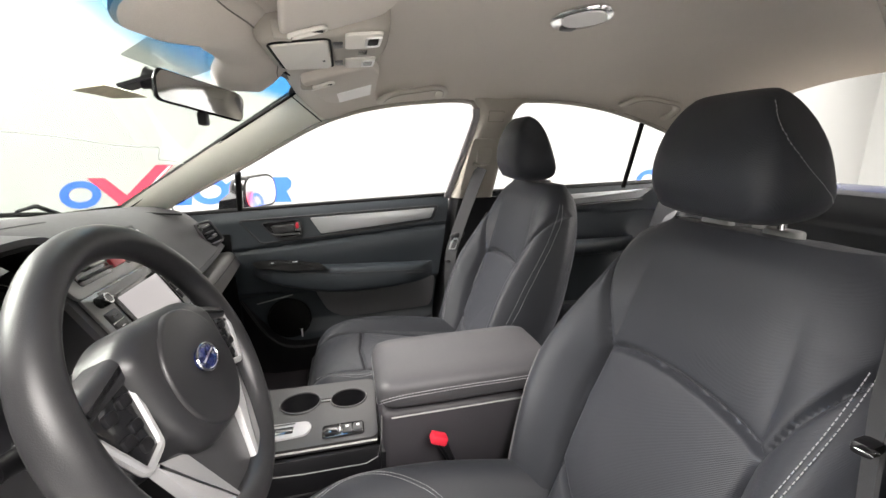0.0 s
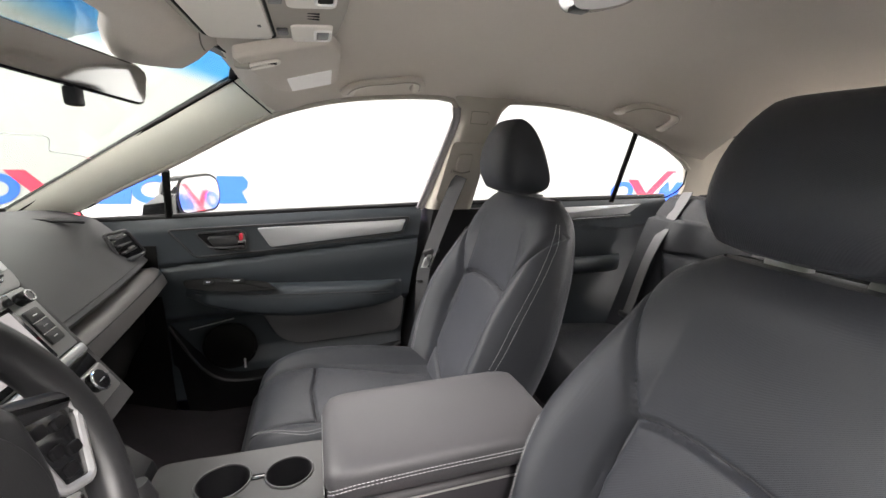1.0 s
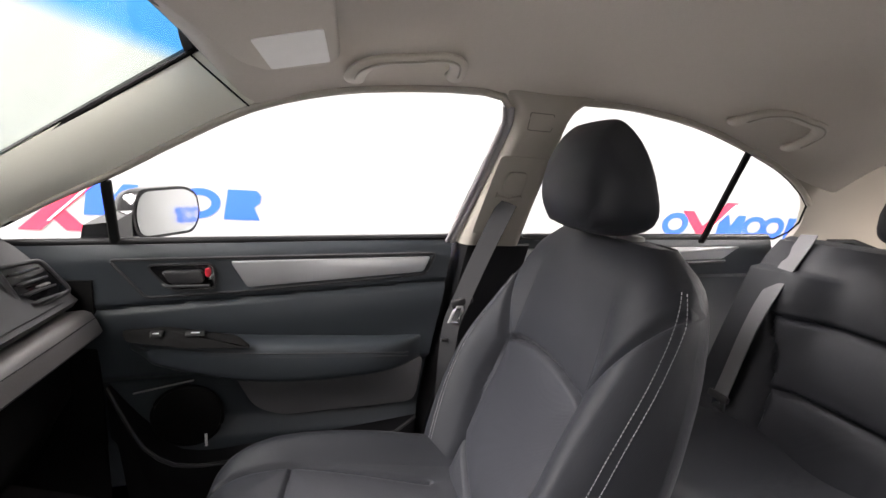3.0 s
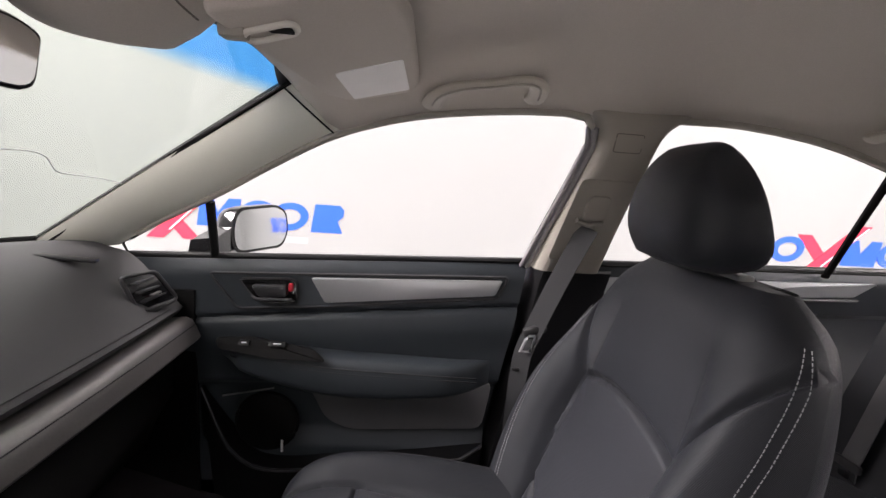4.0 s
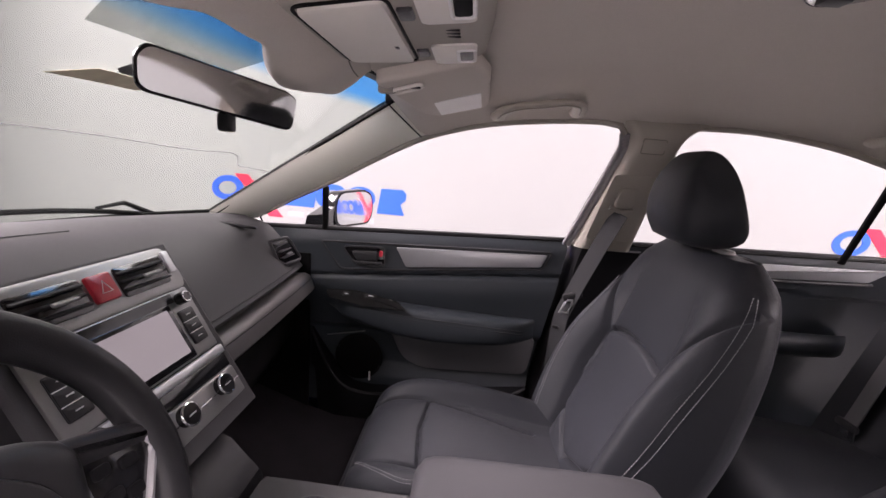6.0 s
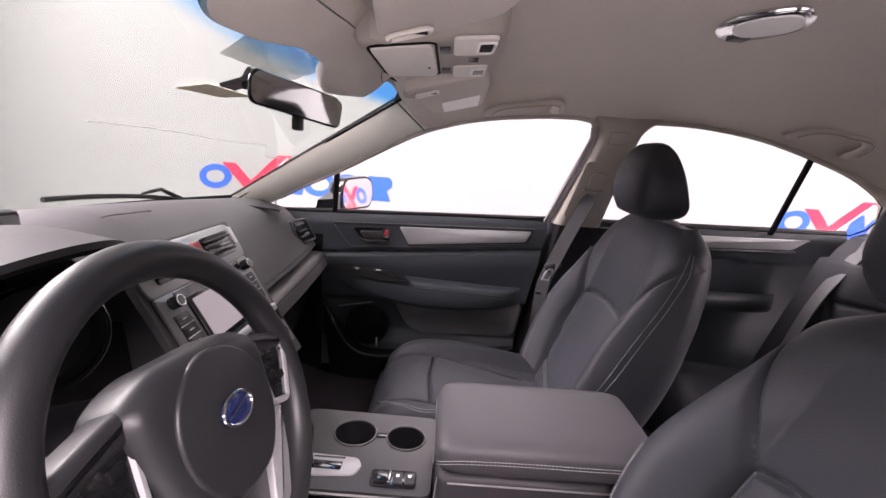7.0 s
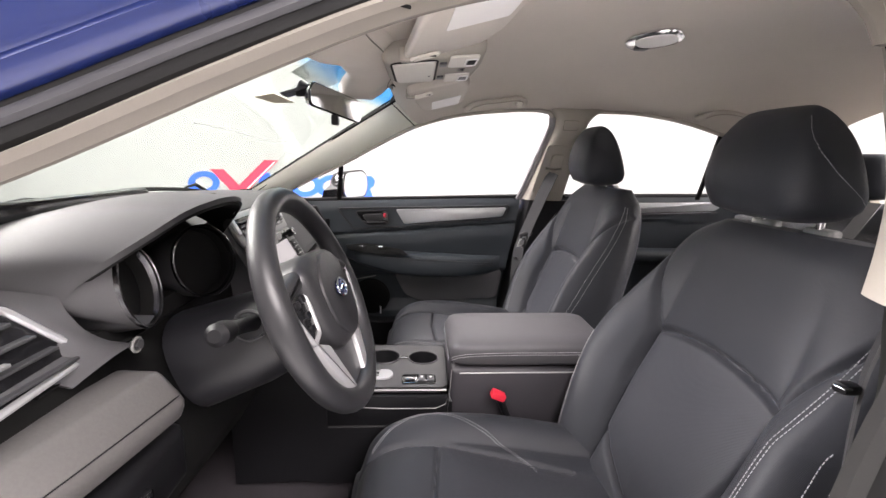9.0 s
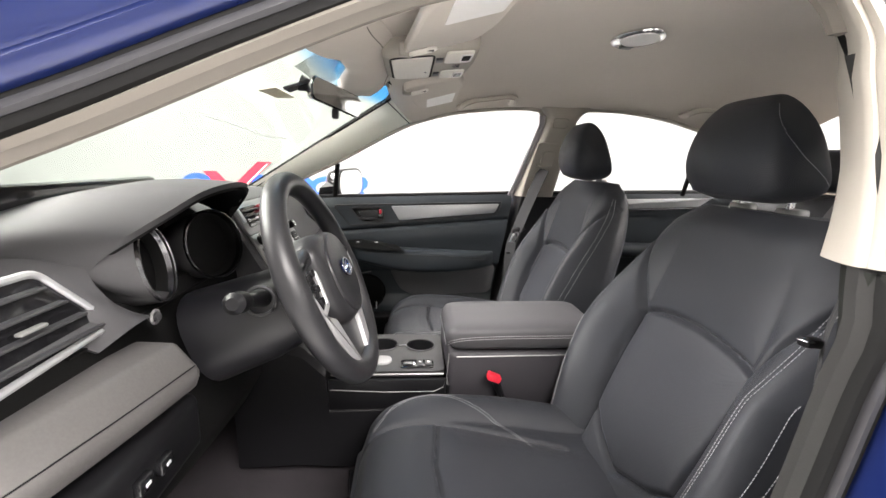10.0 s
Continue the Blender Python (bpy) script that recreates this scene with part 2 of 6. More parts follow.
def plate(outline, mapper, t, r=0.0, seg=2):
    """A plate with the 2D outline, laid by mapper(u, v, h) -> point, h from 0 to t, with a rounded front rim of radius r."""
    bm = bm_new()
    cx = sum(p[0] for p in outline) / len(outline)
    cy = sum(p[1] for p in outline) / len(outline)

    def inset(d):
        n = len(outline)
        area = sum(outline[i][0] * outline[(i + 1) % n][1] - outline[(i + 1) % n][0] * outline[i][1] for i in range(n))
        sg = 1 if area > 0 else -1
        res = []
        for i in range(n):
            a, b, c = (Vector(outline[i - 1]), Vector(outline[i]), Vector(outline[(i + 1) % n]))
            n1 = Vector((-(b - a).y, (b - a).x)).normalized() * sg
            n2 = Vector((-(c - b).y, (c - b).x)).normalized() * sg
            nn = (n1 + n2)
            nn = nn / max(0.5, nn.length_squared / 2) if nn.length > 1e-6 else n1
            res.append(b + nn * d)
        return res

    levels = [(0.0, 0.0)]
    if r:
        for k in range(seg + 1):
            a = math.pi / 2 * k / seg
            levels.append((r * (1 - math.cos(a)), t - r + r * math.sin(a)))
    else:
        levels.append((0.0, t))
    rings = [[mapper(p[0], p[1], h) for p in inset(d)] for d, h in levels]
    add_loft(bm, rings)
    return bm


def rounded(w, h, r, n=5, cx=0.0, cy=0.0):
    """A rounded rectangle's outline."""
    pts = []
    for sx, sy, a0 in ((1, 1, 0), (-1, 1, 90), (-1, -1, 180), (1, -1, 270)):
        for k in range(n + 1):
            a = radians(a0 + 90 * k / n)
            pts.append((cx + sx * (w / 2 - r) + r * math.cos(a), cy + sy * (h / 2 - r) + r * math.sin(a)))
    return pts


def round_corners(pts, r, n=4):
    """Rounds the corners of a polygon."""
    res = []
    m = len(pts)
    for i in range(m):
        a, b, c = Vector(pts[i - 1]), Vector(pts[i]), Vector(pts[(i + 1) % m])
        u, v = (a - b), (c - b)
        d = min(r, u.length * 0.45, v.length * 0.45)
        p, q = b + u.normalized() * d, b + v.normalized() * d
        for k in range(n + 1):
            s = k / n
            res.append(tuple(p * (1 - s) ** 2 + b * 2 * s * (1 - s) + q * s ** 2))
    return res


def interp(x, xs, ys):
    return float(np.interp(x, xs, ys))


def smooth_interp(x, xs, ys):
    """A smooth curve through the knots (monotone cubic steps)."""
    xs, ys = list(xs), list(ys)
    if x <= xs[0]:
        return ys[0]
    if x >= xs[-1]:
        return ys[-1]
    i = max(k for k in range(len(xs) - 1) if xs[k] <= x)

    def slope(k):
        if k <= 0 or k >= len(xs) - 1:
            j = 0 if k <= 0 else len(xs) - 2
            return (ys[j + 1] - ys[j]) / (xs[j + 1] - xs[j])
        return (ys[k + 1] - ys[k - 1]) / (xs[k + 1] - xs[k - 1])
    h = xs[i + 1] - xs[i]
    s = (x - xs[i]) / h
    return ((2 * s ** 3 - 3 * s ** 2 + 1) * ys[i] + (s ** 3 - 2 * s ** 2 + s) * h * slope(i)
            + (-2 * s ** 3 + 3 * s ** 2) * ys[i + 1] + (s ** 3 - s ** 2) * h * slope(i + 1))


def curve(knots, n):
    """n points on a smooth curve through the knots."""
    ts = [0.0]
    for a, b in zip(knots, knots[1:]):
        ts.append(ts[-1] + max(1e-6, (Vector(b) - Vector(a)).length))
    res = []
    for k in range(n):
        t = ts[-1] * k / (n - 1)
        res.append(Vector([smooth_interp(t, ts, [p[d] for p in knots]) for d in range(len(knots[0]))]))
    return res


def sheet(rows, thick, push=(0, 0, 1)):
    """A grid of points, given thickness along push."""
    bm = bm_new()
    d = Vector(push).normalized() * thick
    top = [[bm.verts.new(p) for p in r] for r in rows]
    low = [[bm.verts.new(Vector(p) + d) for p in r] for r in rows]
    nr, nc = len(rows), len(rows[0])
    for g, flip in ((top, False), (low, True)):
        for i in range(nr - 1):
            for j in range(nc - 1):
                q = (g[i][j], g[i][j + 1], g[i + 1][j + 1], g[i + 1][j])
                bm.faces.new(q[::-1] if flip else q)
    for i in range(nr - 1):
        for j in (0, nc - 1):
            bm.faces.new((top[i][j], top[i + 1][j], low[i + 1][j], low[i][j]))
    for j in range(nc - 1):
        for i in (0, nr - 1):
            bm.faces.new((top[i][j], top[i][j + 1], low[i][j + 1], low[i][j]))
    return bm


def stitches(name, pts, parent, step=0.0065, length=0.0044, r=0.0006, mat=None):
    """A row of thread stitches along a line."""
    bm = bm_new()
    pts = [Vector(p) for p in pts]
    acc, nxt = 0.0, 0.0
    for a, b in zip(pts, pts[1:]):
        L = (b - a).length
        if L < 1e-6:
            continue
        d = (b - a) / L
        while nxt <= acc + L:
            p = a + d * (nxt - acc)
            add_tube(bm, [p, p + d * length], r, 4)
            nxt += step
        acc += L
    ob = part(name, bm, mat or STITCH, parent, "pale grey double-stitched thread")
    return tagged(ob, kind="stuff")


# ---- the studio ----
def structure(name, bm, mat, label, category, smooth=False):
    return tagged(part(name, bm, mat, None, "", smooth), label, category, "", "structure")


structure("ground", box((0.5, -0.6, -0.05), (11.4, 6.8, 0.1), 0), GROUND, "pale grey smooth studio floor under the car", "floor")
structure("wall_east", box((0.5, 2.8, 1.7), (11.4, 0.2, 3.6), 0), WALL, "plain white studio wall with coloured signs", "wall")
structure("wall_west", box((0.5, -4.0, 1.7), (11.4, 0.2, 3.6), 0), WALL, "plain white studio wall behind the open door", "wall")
structure("wall_north", box((-4.9, -0.6, 1.7), (0.2, 6.6, 3.6), 0), WALL, "plain white studio wall ahead of the windshield", "wall")
structure("wall_south", box((5.9, -0.6, 1.7), (0.2, 6.6, 3.6), 0), WALL, "plain white studio wall behind the car", "wall")
structure("studio_ceiling", box((0.5, -0.6, 3.55), (11.4, 6.8, 0.1), 0), WALL, "plain white studio ceiling", "ceiling")


def wall_sign(x0):
    """A sign of plain coloured shapes on the wall: rings, a crossed pair of bars and slanted blocks."""
    s = thing("wall_sign", "blue and red shapes of a sign on white wall", "sign", "wall signs", at=(x0, 2.7, 0.0))

    def lay(u, v, h):
        return Vector((u * 0.97, -h, v))

    def slant(pts, k=0.16):
        return [(u + k * (v - 0.75), v) for u, v in pts]

    def ring(cx):
        bm = bm_new()
        rings = []
        for (rw, rh, h) in ((0.135, 0.10, 0.0), (0.135, 0.10, 0.006), (0.080, 0.055, 0.006), (0.080, 0.055, 0.0)):
            rings.append([lay(cx + rw * math.cos(a) + 0.16 * rh * math.sin(a), 0.845 + rh * math.sin(a), h)
                          for a in (2 * math.pi * k / 40 for k in range(40))])
        rings.append(rings[0])
        add_loft(bm, rings, True, False)
        bmesh.ops.remove_doubles(bm, verts=bm.verts, dist=1e-5)
        return bm
    part("ring", ring(0.135), SIGN_BLUE, s, "blue ring")
    bar1 = [(0.20, 0.965), (0.315, 0.965), (0.62, 0.64), (0.50, 0.64)]
    bar2 = [(0.24, 0.64), (0.36, 0.64), (0.80, 1.055), (0.68, 1.055)]
    part("red_bar", plate(bar1, lay, 0.006), SIGN_RED, s, "red slanted bar", False)
    part("red_bar", plate(bar2, lay, 0.010), SIGN_RED, s, "red slanted bar", False)
    part("thin_bar", plate([(0.40, 0.70), (0.415, 0.70), (0.775, 1.04), (0.76, 1.04)], lambda u, v, h: lay(u, v, h + 0.010), 0.002), WHITE_MARK, s, "thin white bar", False)
    zig = slant([(0.60, 0.745), (0.60, 0.945), (0.685, 0.945), (0.735, 0.84), (0.80, 0.945), (0.885, 0.945), (0.885, 0.745)])
    part("notched_block", plate(zig, lay, 0.006), SIGN_BLUE, s, "blue block with a notch", False)
    part("ring", ring(1.035), SIGN_BLUE, s, "blue ring")
    part("ring", ring(1.265), SIGN_BLUE, s, "blue ring")
    blk = slant([(1.42, 0.745), (1.42, 0.945), (1.60, 0.945), (1.635, 0.91), (1.635, 0.865), (1.60, 0.83), (1.65, 0.745)])
    part("block", plate(blk, lay, 0.006), SIGN_BLUE, s, "blue block with a waist", False)
    for k, (a, b) in enumerate(((0.66, 0.80), (0.83, 1.20), (1.23, 1.40))):
        part("small_bar", plate([(a, 0.655), (b, 0.655), (b, 0.70), (a, 0.70)], lay, 0.004), SIGN_GREY, s, "small grey bar", False)
    return s


sign = wall_sign(-2.03)
copy_thing(sign, pose(2.82, 2.7, 0.0))


# ---- the car's shell: headliner, pillars, glazing ----
def side_y(z):
    return 0.775 - 0.55 * max(0.0, z - 0.95)


TOP_F = [(-0.60, 0.955), (-0.46, 1.030), (-0.318, 1.099), (-0.19, 1.168), (-0.056, 1.234), (0.057, 1.27), (0.164, 1.291), (0.32, 1.307), (0.428, 1.311)]
TOP_R = [(0.641, 1.313), (0.776, 1.313), (0.964, 1.293), (1.153, 1.252), (1.33, 1.202), (1.476, 1.14)]


def front_top(x):
    return smooth_interp(x, [p[0] for p in TOP_F], [p[1] for p in TOP_F])


def rear_top(x):
    return smooth_interp(x, [p[0] for p in TOP_R], [p[1] for p in TOP_R])


EDGE_X = [-0.124, -0.035, 0.057, 0.164, 0.32, 0.43, 0.55, 0.641, 0.776, 0.964, 1.153, 1.33, 1.48, 1.60]
EDGE_Z = [1.327, 1.247, 1.274, 1.295, 1.311, 1.315, 1.310, 1.317, 1.317, 1.297, 1.256, 1.206, 1.165, 1.15]
MID_X = [-0.22, -0.10, 0.05, 0.3, 0.52, 1.0, 1.35, 1.62]
MID_Z = [1.328, 1.352, 1.378, 1.408, 1.420, 1.420, 1.385, 1.325]


LINER_END = 1.50


def liner_front(s):
    """Front edge of the headliner, set back beside the sensor cover."""
    return interp(abs(s), [0, 0.25, 0.45, 1], [-0.22, -0.20, -0.130, -0.124])


def liner_point(u, s):
    xf = liner_front(s)
    x = xf + u * (LINER_END - xf)
    ze = smooth_interp(x, EDGE_X, EDGE_Z)
    if s < 0 and x < 0.5:
        ze += 0.024 * min(1.0, -s * 4)
    ye = side_y(ze) - 0.004
    if x < -0.035:
        ye = 0.553 + (ye - 0.553) * max(0.0, (x + 0.124) / 0.089)
    if x > 1.33:
        ye -= (x - 1.33) * 0.25
    zc = smooth_interp(x, MID_X, MID_Z)
    return Vector((x, s * ye, ze + (zc - ze) * (1 - abs(s) ** 3.0)))


def liner_z(x, y):
    """Height of the headliner above a place."""
    s = 0.0
    for _ in range(14):
        p = liner_point((x - liner_front(s)) / (LINER_END - liner_front(s)), s)
        s += (y - p.y) / 0.6
        s = max(-1, min(1, s))
    return liner_point((x - liner_front(s)) / (LINER_END - liner_front(s)), s).z


SS = [math.sin(math.pi / 2 * k / 24) for k in range(-24, 25)]
structure("ceiling", sheet([[liner_point(i / 50, s) for s in SS] for i in range(51)], 0.035), LINER,
          "taupe woven headliner of the car roof", "headliner", True)


def screen_point(u, s):
    b = Vector((-0.90 + 0.2 * s * s, 0.68 * s, 0.965))
    t = Vector((-0.22 + 0.096 * s * s, 0.553 * s, 1.326 + 0.001 * s * s))
    p = b.lerp(t, min(u, 1.0))
    p.z += 0.008 * math.sin(math.pi * min(u, 1.0))
    if u > 1:
        p += Vector((0.679, 0, 0.18)) * (u - 1)
    return p


def screen_top(s):
    """How far up the glass goes, in lengths of its lower part."""
    return 1.0 + 0.105 * min(1.0, (1 - abs(s)) / 0.22)


def on_screen(x, y, lift=0.0):
    """The place on the windshield at this x and y, lifted to the inside."""
    s = y / 0.6
    for _ in range(8):
        b = -0.90 + 0.2 * s * s
        u = (x - b) / (-0.22 + 0.096 * s * s - b)
        w = 0.68 + (0.553 - 0.68) * u
        s = y / w
    p = screen_point(u, s)
    return p + Vector((0.5, 0, -0.85)) * lift


ws = structure("window_1", sheet([[screen_point(screen_top(s / 24) * i / 24, s / 24) for s in range(-25, 26)] for i in range(25)], 0.004, (-0.5, 0, 0.85)), WINDSHIELD,
               "greenish windshield with a blue shade band and crack", "windshield", True)
ws.visible_shadow = False
edge_pts = [screen_point(i / 20, 1.0) for i in range(21)]
for sgn in (1, -1):
    part("window_seal", tube([(p.x + 0.004, (p.y - 0.004) * sgn, p.z - 0.003) for p in edge_pts], 0.0045, 8), RUBBER_AND_SHADE, ws)
part("window_seal", tube([screen_point(screen_top(s / 24), s / 24) for s in range(-24, 25)], 0.006, 8), RUBBER_AND_SHADE, ws)
part("window_seal", tube([screen_point(0.02, s / 12) + Vector((0, 0, 0.006)) for s in range(-12, 13)], 0.007, 8), RUBBER_AND_SHADE, ws)
part("shade_border", sheet([[screen_point(screen_top(s / 24) - 0.030 + 0.045 * i / 4, s / 24) + Vector((0.001, 0, -0.003)) for s in range(-24, 25)] for i in range(5)], 0.001, (-0.5, 0, 0.85)), GREYPLASTIC, ws, "dark border along the top")
crack = [(-0.495, -0.10), (-0.502, 0.0), (-0.506, 0.20), (-0.502, 0.28), (-0.489, 0.36), (-0.472, 0.415), (-0.473, 0.445), (-0.490, 0.476), (-0.501, 0.500), (-0.494, 0.54), (-0.486, 0.576), (-0.478, 0.628)]
part("crack", tube([on_screen(p[0], p[1], 0.001) for p in curve(crack, 60)], 0.0007, 4), SIGN_GREY, ws, "thin hairline crack")


def wiper(y0, y1, x0, x1):
    w = thing("wiper", "black windshield wiper resting outside the glass", "wiper", "wipers")
    line = [on_screen(x0 + (x1 - x0) * k / 12, y0 + (y1 - y0) * k / 12, -0.010) for k in range(13)]
    part("blade", tube(line, 0.006, 8), RUBBER_AND_SHADE, w, "black rubber blade")
    mid_ = line[6]
    part("arm", tube([mid_ + Vector((0, 0, 0.008)), mid_ + Vector((-0.02, 0.10, 0.010)), line[-1] + Vector((-0.05, 0.02, -0.012))], [0.004, 0.006, 0.009], 8), PLASTIC, w, "black wiper arm")


wiper(-0.46, 0.06, -0.800, -0.850)
wiper(0.14, 0.64, -0.815, -0.760)


def a_pillar(s):
    rows = []
    for i in range(25):
        k = i / 24
        w = Vector((-0.72, 0.664, 0.960)).lerp(Vector((-0.112, 0.551, 1.334)), k)
        x = -0.60 + k * (-0.020 + 0.60)
        z = front_top(x) + (0.024 if s < 0 else 0.0)
        d = Vector((x, side_y(z), z))
        row = []
        for j in range(11):
            v = j / 10
            p = w.lerp(d, v)
            b = math.sin(math.pi * v) ** 0.7 * 0.009
            p += Vector((0.35, -0.80, -0.35)) * b
            row.append((p.x, p.y * s, p.z))
        rows.append(row)
    # one trim plastic; light put in the colour: pale passenger side, darker driver side
    ob = structure("pillar_trim", sheet(rows, 0.010, (-0.4, 0.8 * s, 0.4)), PILLAR_LIT if s > 0 else TAUPE_SHADED, "moulded windshield pillar trim", "pillar trim", True)
    nose = [Vector(r[0]) + Vector((-0.0012, -0.0014 * s, 0.0015)) for r in rows]
    part("edge_seal", sheet([nose, [p + Vector((-0.0055, 0.011 * s, 0.0055)) for p in nose]], 0.001, (-0.5, -0.6 * s, 0.65)), RUBBER_AND_SHADE, ob, "thin black seal beside the glass")
    part("trim_seam", tube([Vector(p) + Vector((0.002, -0.002 * s, -0.002)) for p in rows[-2]], 0.0018, 6), RUBBER_AND_SHADE, ob, "dark joint to the headliner")
    return ob


def b_pillar(s):
    """Upper and lower trim of the pillar between the side openings."""
    rows = []
    zl = 0.965
    for i in range(19):
        k = i / 18
        z = 1.33 - k * (1.33 - zl)
        xa = interp(z, [0.965, 1.26, 1.30, 1.33], [0.425, 0.487, 0.480, 0.44])
        xb = interp(z, [0.965, 1.074, 1.265, 1.30, 1.33], [0.592, 0.594, 0.603, 0.625, 0.68])
        row = []
        for j in range(25):
            v = 0.5 - 0.5 * math.cos(math.pi * j / 24)
            b = (1 - abs(2 * v - 1) ** 8) ** 0.5 * 0.058 * min(1.0, max(0.0, (1.335 - z) / 0.07)) ** 0.7
            row.append((xa + (xb - xa) * v, (side_y(z) - b) * s, z))
        rows.append(row)
    up = thing("pillar_trim", "ivory upper pillar trim with belt slot panel", "pillar trim", "", "structure")
    part("upper_trim", sheet(rows, 0.03, (0, s, 0)), BEIGE, up)
    # the panel that carries the sliding belt anchor
    pan = round_corners([(0.462, 1.19), (0.578, 1.19), (0.568, 1.0), (0.440, 1.0)], 0.012)
    groove = [(u, v) for u, v in rounded(0.055, 0.034, 0.004, 3, 0.532, 1.262)]
    part("cover_groove", tube([(u, (side_y(v) - 0.0575 * min(1.0, max(0.0, (1.335 - v) / 0.07)) ** 0.7) * s, v) for u, v in groove], 0.0012, 5, True), TAUPE_SHADED, up, "fine square groove")
    part("anchor_panel", plate(pan, lambda u, v, h: Vector((u, (side_y(v) - 0.056 - h) * s, v)), 0.006, 0.004), BEIGE, up, "ivory belt anchor panel")
    rows = []
    for i in range(17):
        z = zl - (zl - 0.365) * i / 16
        xa = 0.425 - 0.10 * i / 16
        row = []
        for j in range(11):
            v = j / 10
            row.append((xa + 0.215 * v, (min(0.772, side_y(z)) - 0.05 * (1 - abs(2 * v - 1) ** 8) ** 0.5) * s, z))
        rows.append(row)
    part("lower_trim", sheet(rows, 0.03, (0, s, 0)), PLASTIC, up, "black lower pillar trim")
    return up


def c_pillar(s):
    q = curve([(1.33, side_y(1.202), 1.206), (1.476, side_y(1.14), 1.144), (1.545, 0.712, 1.064), (1.55, 0.745, 0.99)], 15)
    g = curve([(1.42, 0.605, 1.235), (1.475, 0.535, 1.296), (1.646, 0.545, 1.207), (1.95, 0.61, 0.97)], 15)
    rows = []
    for a, b in zip(q, g):
        row = []
        for j in range(9):
            v = j / 8
            p = Vector(a).lerp(Vector(b), v)
            p.y += 0.02 * math.sin(math.pi * v)
            row.append((p.x, p.y * s, p.z))
        rows.append(row)
    return structure("pillar_trim", sheet(rows, 0.02, (0.2, s, 0.2)), BEIGE, "ivory rear pillar trim beside the rear window", "pillar trim", True)


def doorway_pillar():
    """Pillar trim beside the open driver's doorway: an ivory upper part over a grey-green lower part."""
    up = thing("pillar_trim", "ivory pillar trim above grey lower trim at open doorway", "pillar trim", "", "structure")

    def section(z, keys):
        """Outer front edge, inner front edge, then back along the cabin side."""
        zs, xo, yo, xi, yi = keys
        o = Vector((smooth_interp(z, zs, xo), -smooth_interp(z, zs, yo), z))
        i = Vector((smooth_interp(z, zs, xi), -smooth_interp(z, zs, yi), z))
        pts = [o + Vector((0.014, -0.004, 0)), o + Vector((0.003, -0.001, 0))]
        for k in range(1, 9):
            v = k / 9
            q = o.lerp(i, v)
            pts.append(q + Vector((-0.006, -0.004, 0)) * math.sin(math.pi * v))
        for a, b in ((0.0, 0.0), (0.004, 0.006), (0.012, 0.011), (0.030, 0.016), (0.080, 0.018), (0.150, 0.010)):
            pts.append(i + Vector((a, b, 0)))
        return pts
    upper = ([1.010, 1.054, 1.108, 1.136, 1.171, 1.205, 1.247, 1.330],
             [0.400, 0.404, 0.410, 0.4125, 0.417, 0.420, 0.425, 0.41], [0.690, 0.682, 0.668, 0.660, 0.648, 0.635, 0.620, 0.575],
             [0.412, 0.424, 0.435, 0.438, 0.440, 0.445, 0.455, 0.46], [0.640, 0.632, 0.620, 0.611, 0.600, 0.585, 0.568, 0.525])
    rows = [section(1.332 - 0.320 * k / 20, upper) for k in range(21)]
    part("upper_trim", sheet(rows, 0.012, (0.5, -0.8, 0)), BEIGE, up, "ivory upper trim")
    lower = ([0.36, 0.55, 0.75, 0.906, 1.000], [0.330, 0.350, 0.378, 0.398, 0.404], [0.705, 0.705, 0.700, 0.698, 0.694],
             [0.375, 0.395, 0.425, 0.440, 0.430], [0.672, 0.668, 0.662, 0.656, 0.648])
    rows = [section(1.008 - 0.645 * k / 20, lower) for k in range(21)]
    part("lower_trim", sheet(rows, 0.012, (0.5, -0.8, 0)), TRIMGREY, up, "grey-green lower trim")
    return up


for s_ in (1, -1):
    a_pillar(s_)
    c_pillar(s_)
b_pillar(1)
doorway_pillar()


def rear_glass_point(u, s):
    b = Vector((2.00 - 0.10 * s * s, 0.62 * s, 0.97))
    t = Vector((1.505 - 0.035 * s * s, 0.53 * s, 1.350 - 0.050 * s * s))
    p = b.lerp(t, u)
    p.z += 0.040 * math.sin(math.pi * u)
    return p


bg = structure("window_2", sheet([[rear_glass_point(i / 8, s / 8) for s in range(-8, 9)] for i in range(9)], 0.004, (0.5, 0, 0.85)), GLASS,
               "clear rear window of the car", "rear window", True)
bg.visible_shadow = False
bm = bm_new()
for sgn in (1, -1):
    add_tube(bm, [rear_glass_point(i / 8, sgn) for i in range(9)], 0.008, 6)
part("window_seal", bm, RUBBER_AND_SHADE, bg)
structure("rear_shelf", box((1.78, 0, 0.955), (0.50, 1.36, 0.03), 0.01), LINER, "taupe parcel shelf under the rear window", "shelf", True)


# ---- passenger doors and the closed rear door opposite ----
def side_window(pts, s, name, parent):
    """A pane of the side glazing from its outline in x and z."""
    ob = part(name, plate(pts, lambda u, v, h: Vector((u, (side_y(v) + 0.006 + h) * s, v)), 0.004), GLASS, parent, "clear side glass", False)
    ob.visible_shadow = False
    return ob


def front_outline():
    top = [(x, front_top(x)) for x in np.linspace(-0.59, 0.41, 40)]
    return top + [(0.452, 1.305), (0.468, 1.288), (0.468, 1.262), (0.452, 1.19), (0.425, 1.08), (0.400, 0.972)] + [(x, 0.940 + 0.035 * (x + 0.37) / 0.77) for x in np.linspace(0.38, -0.58, 12)]


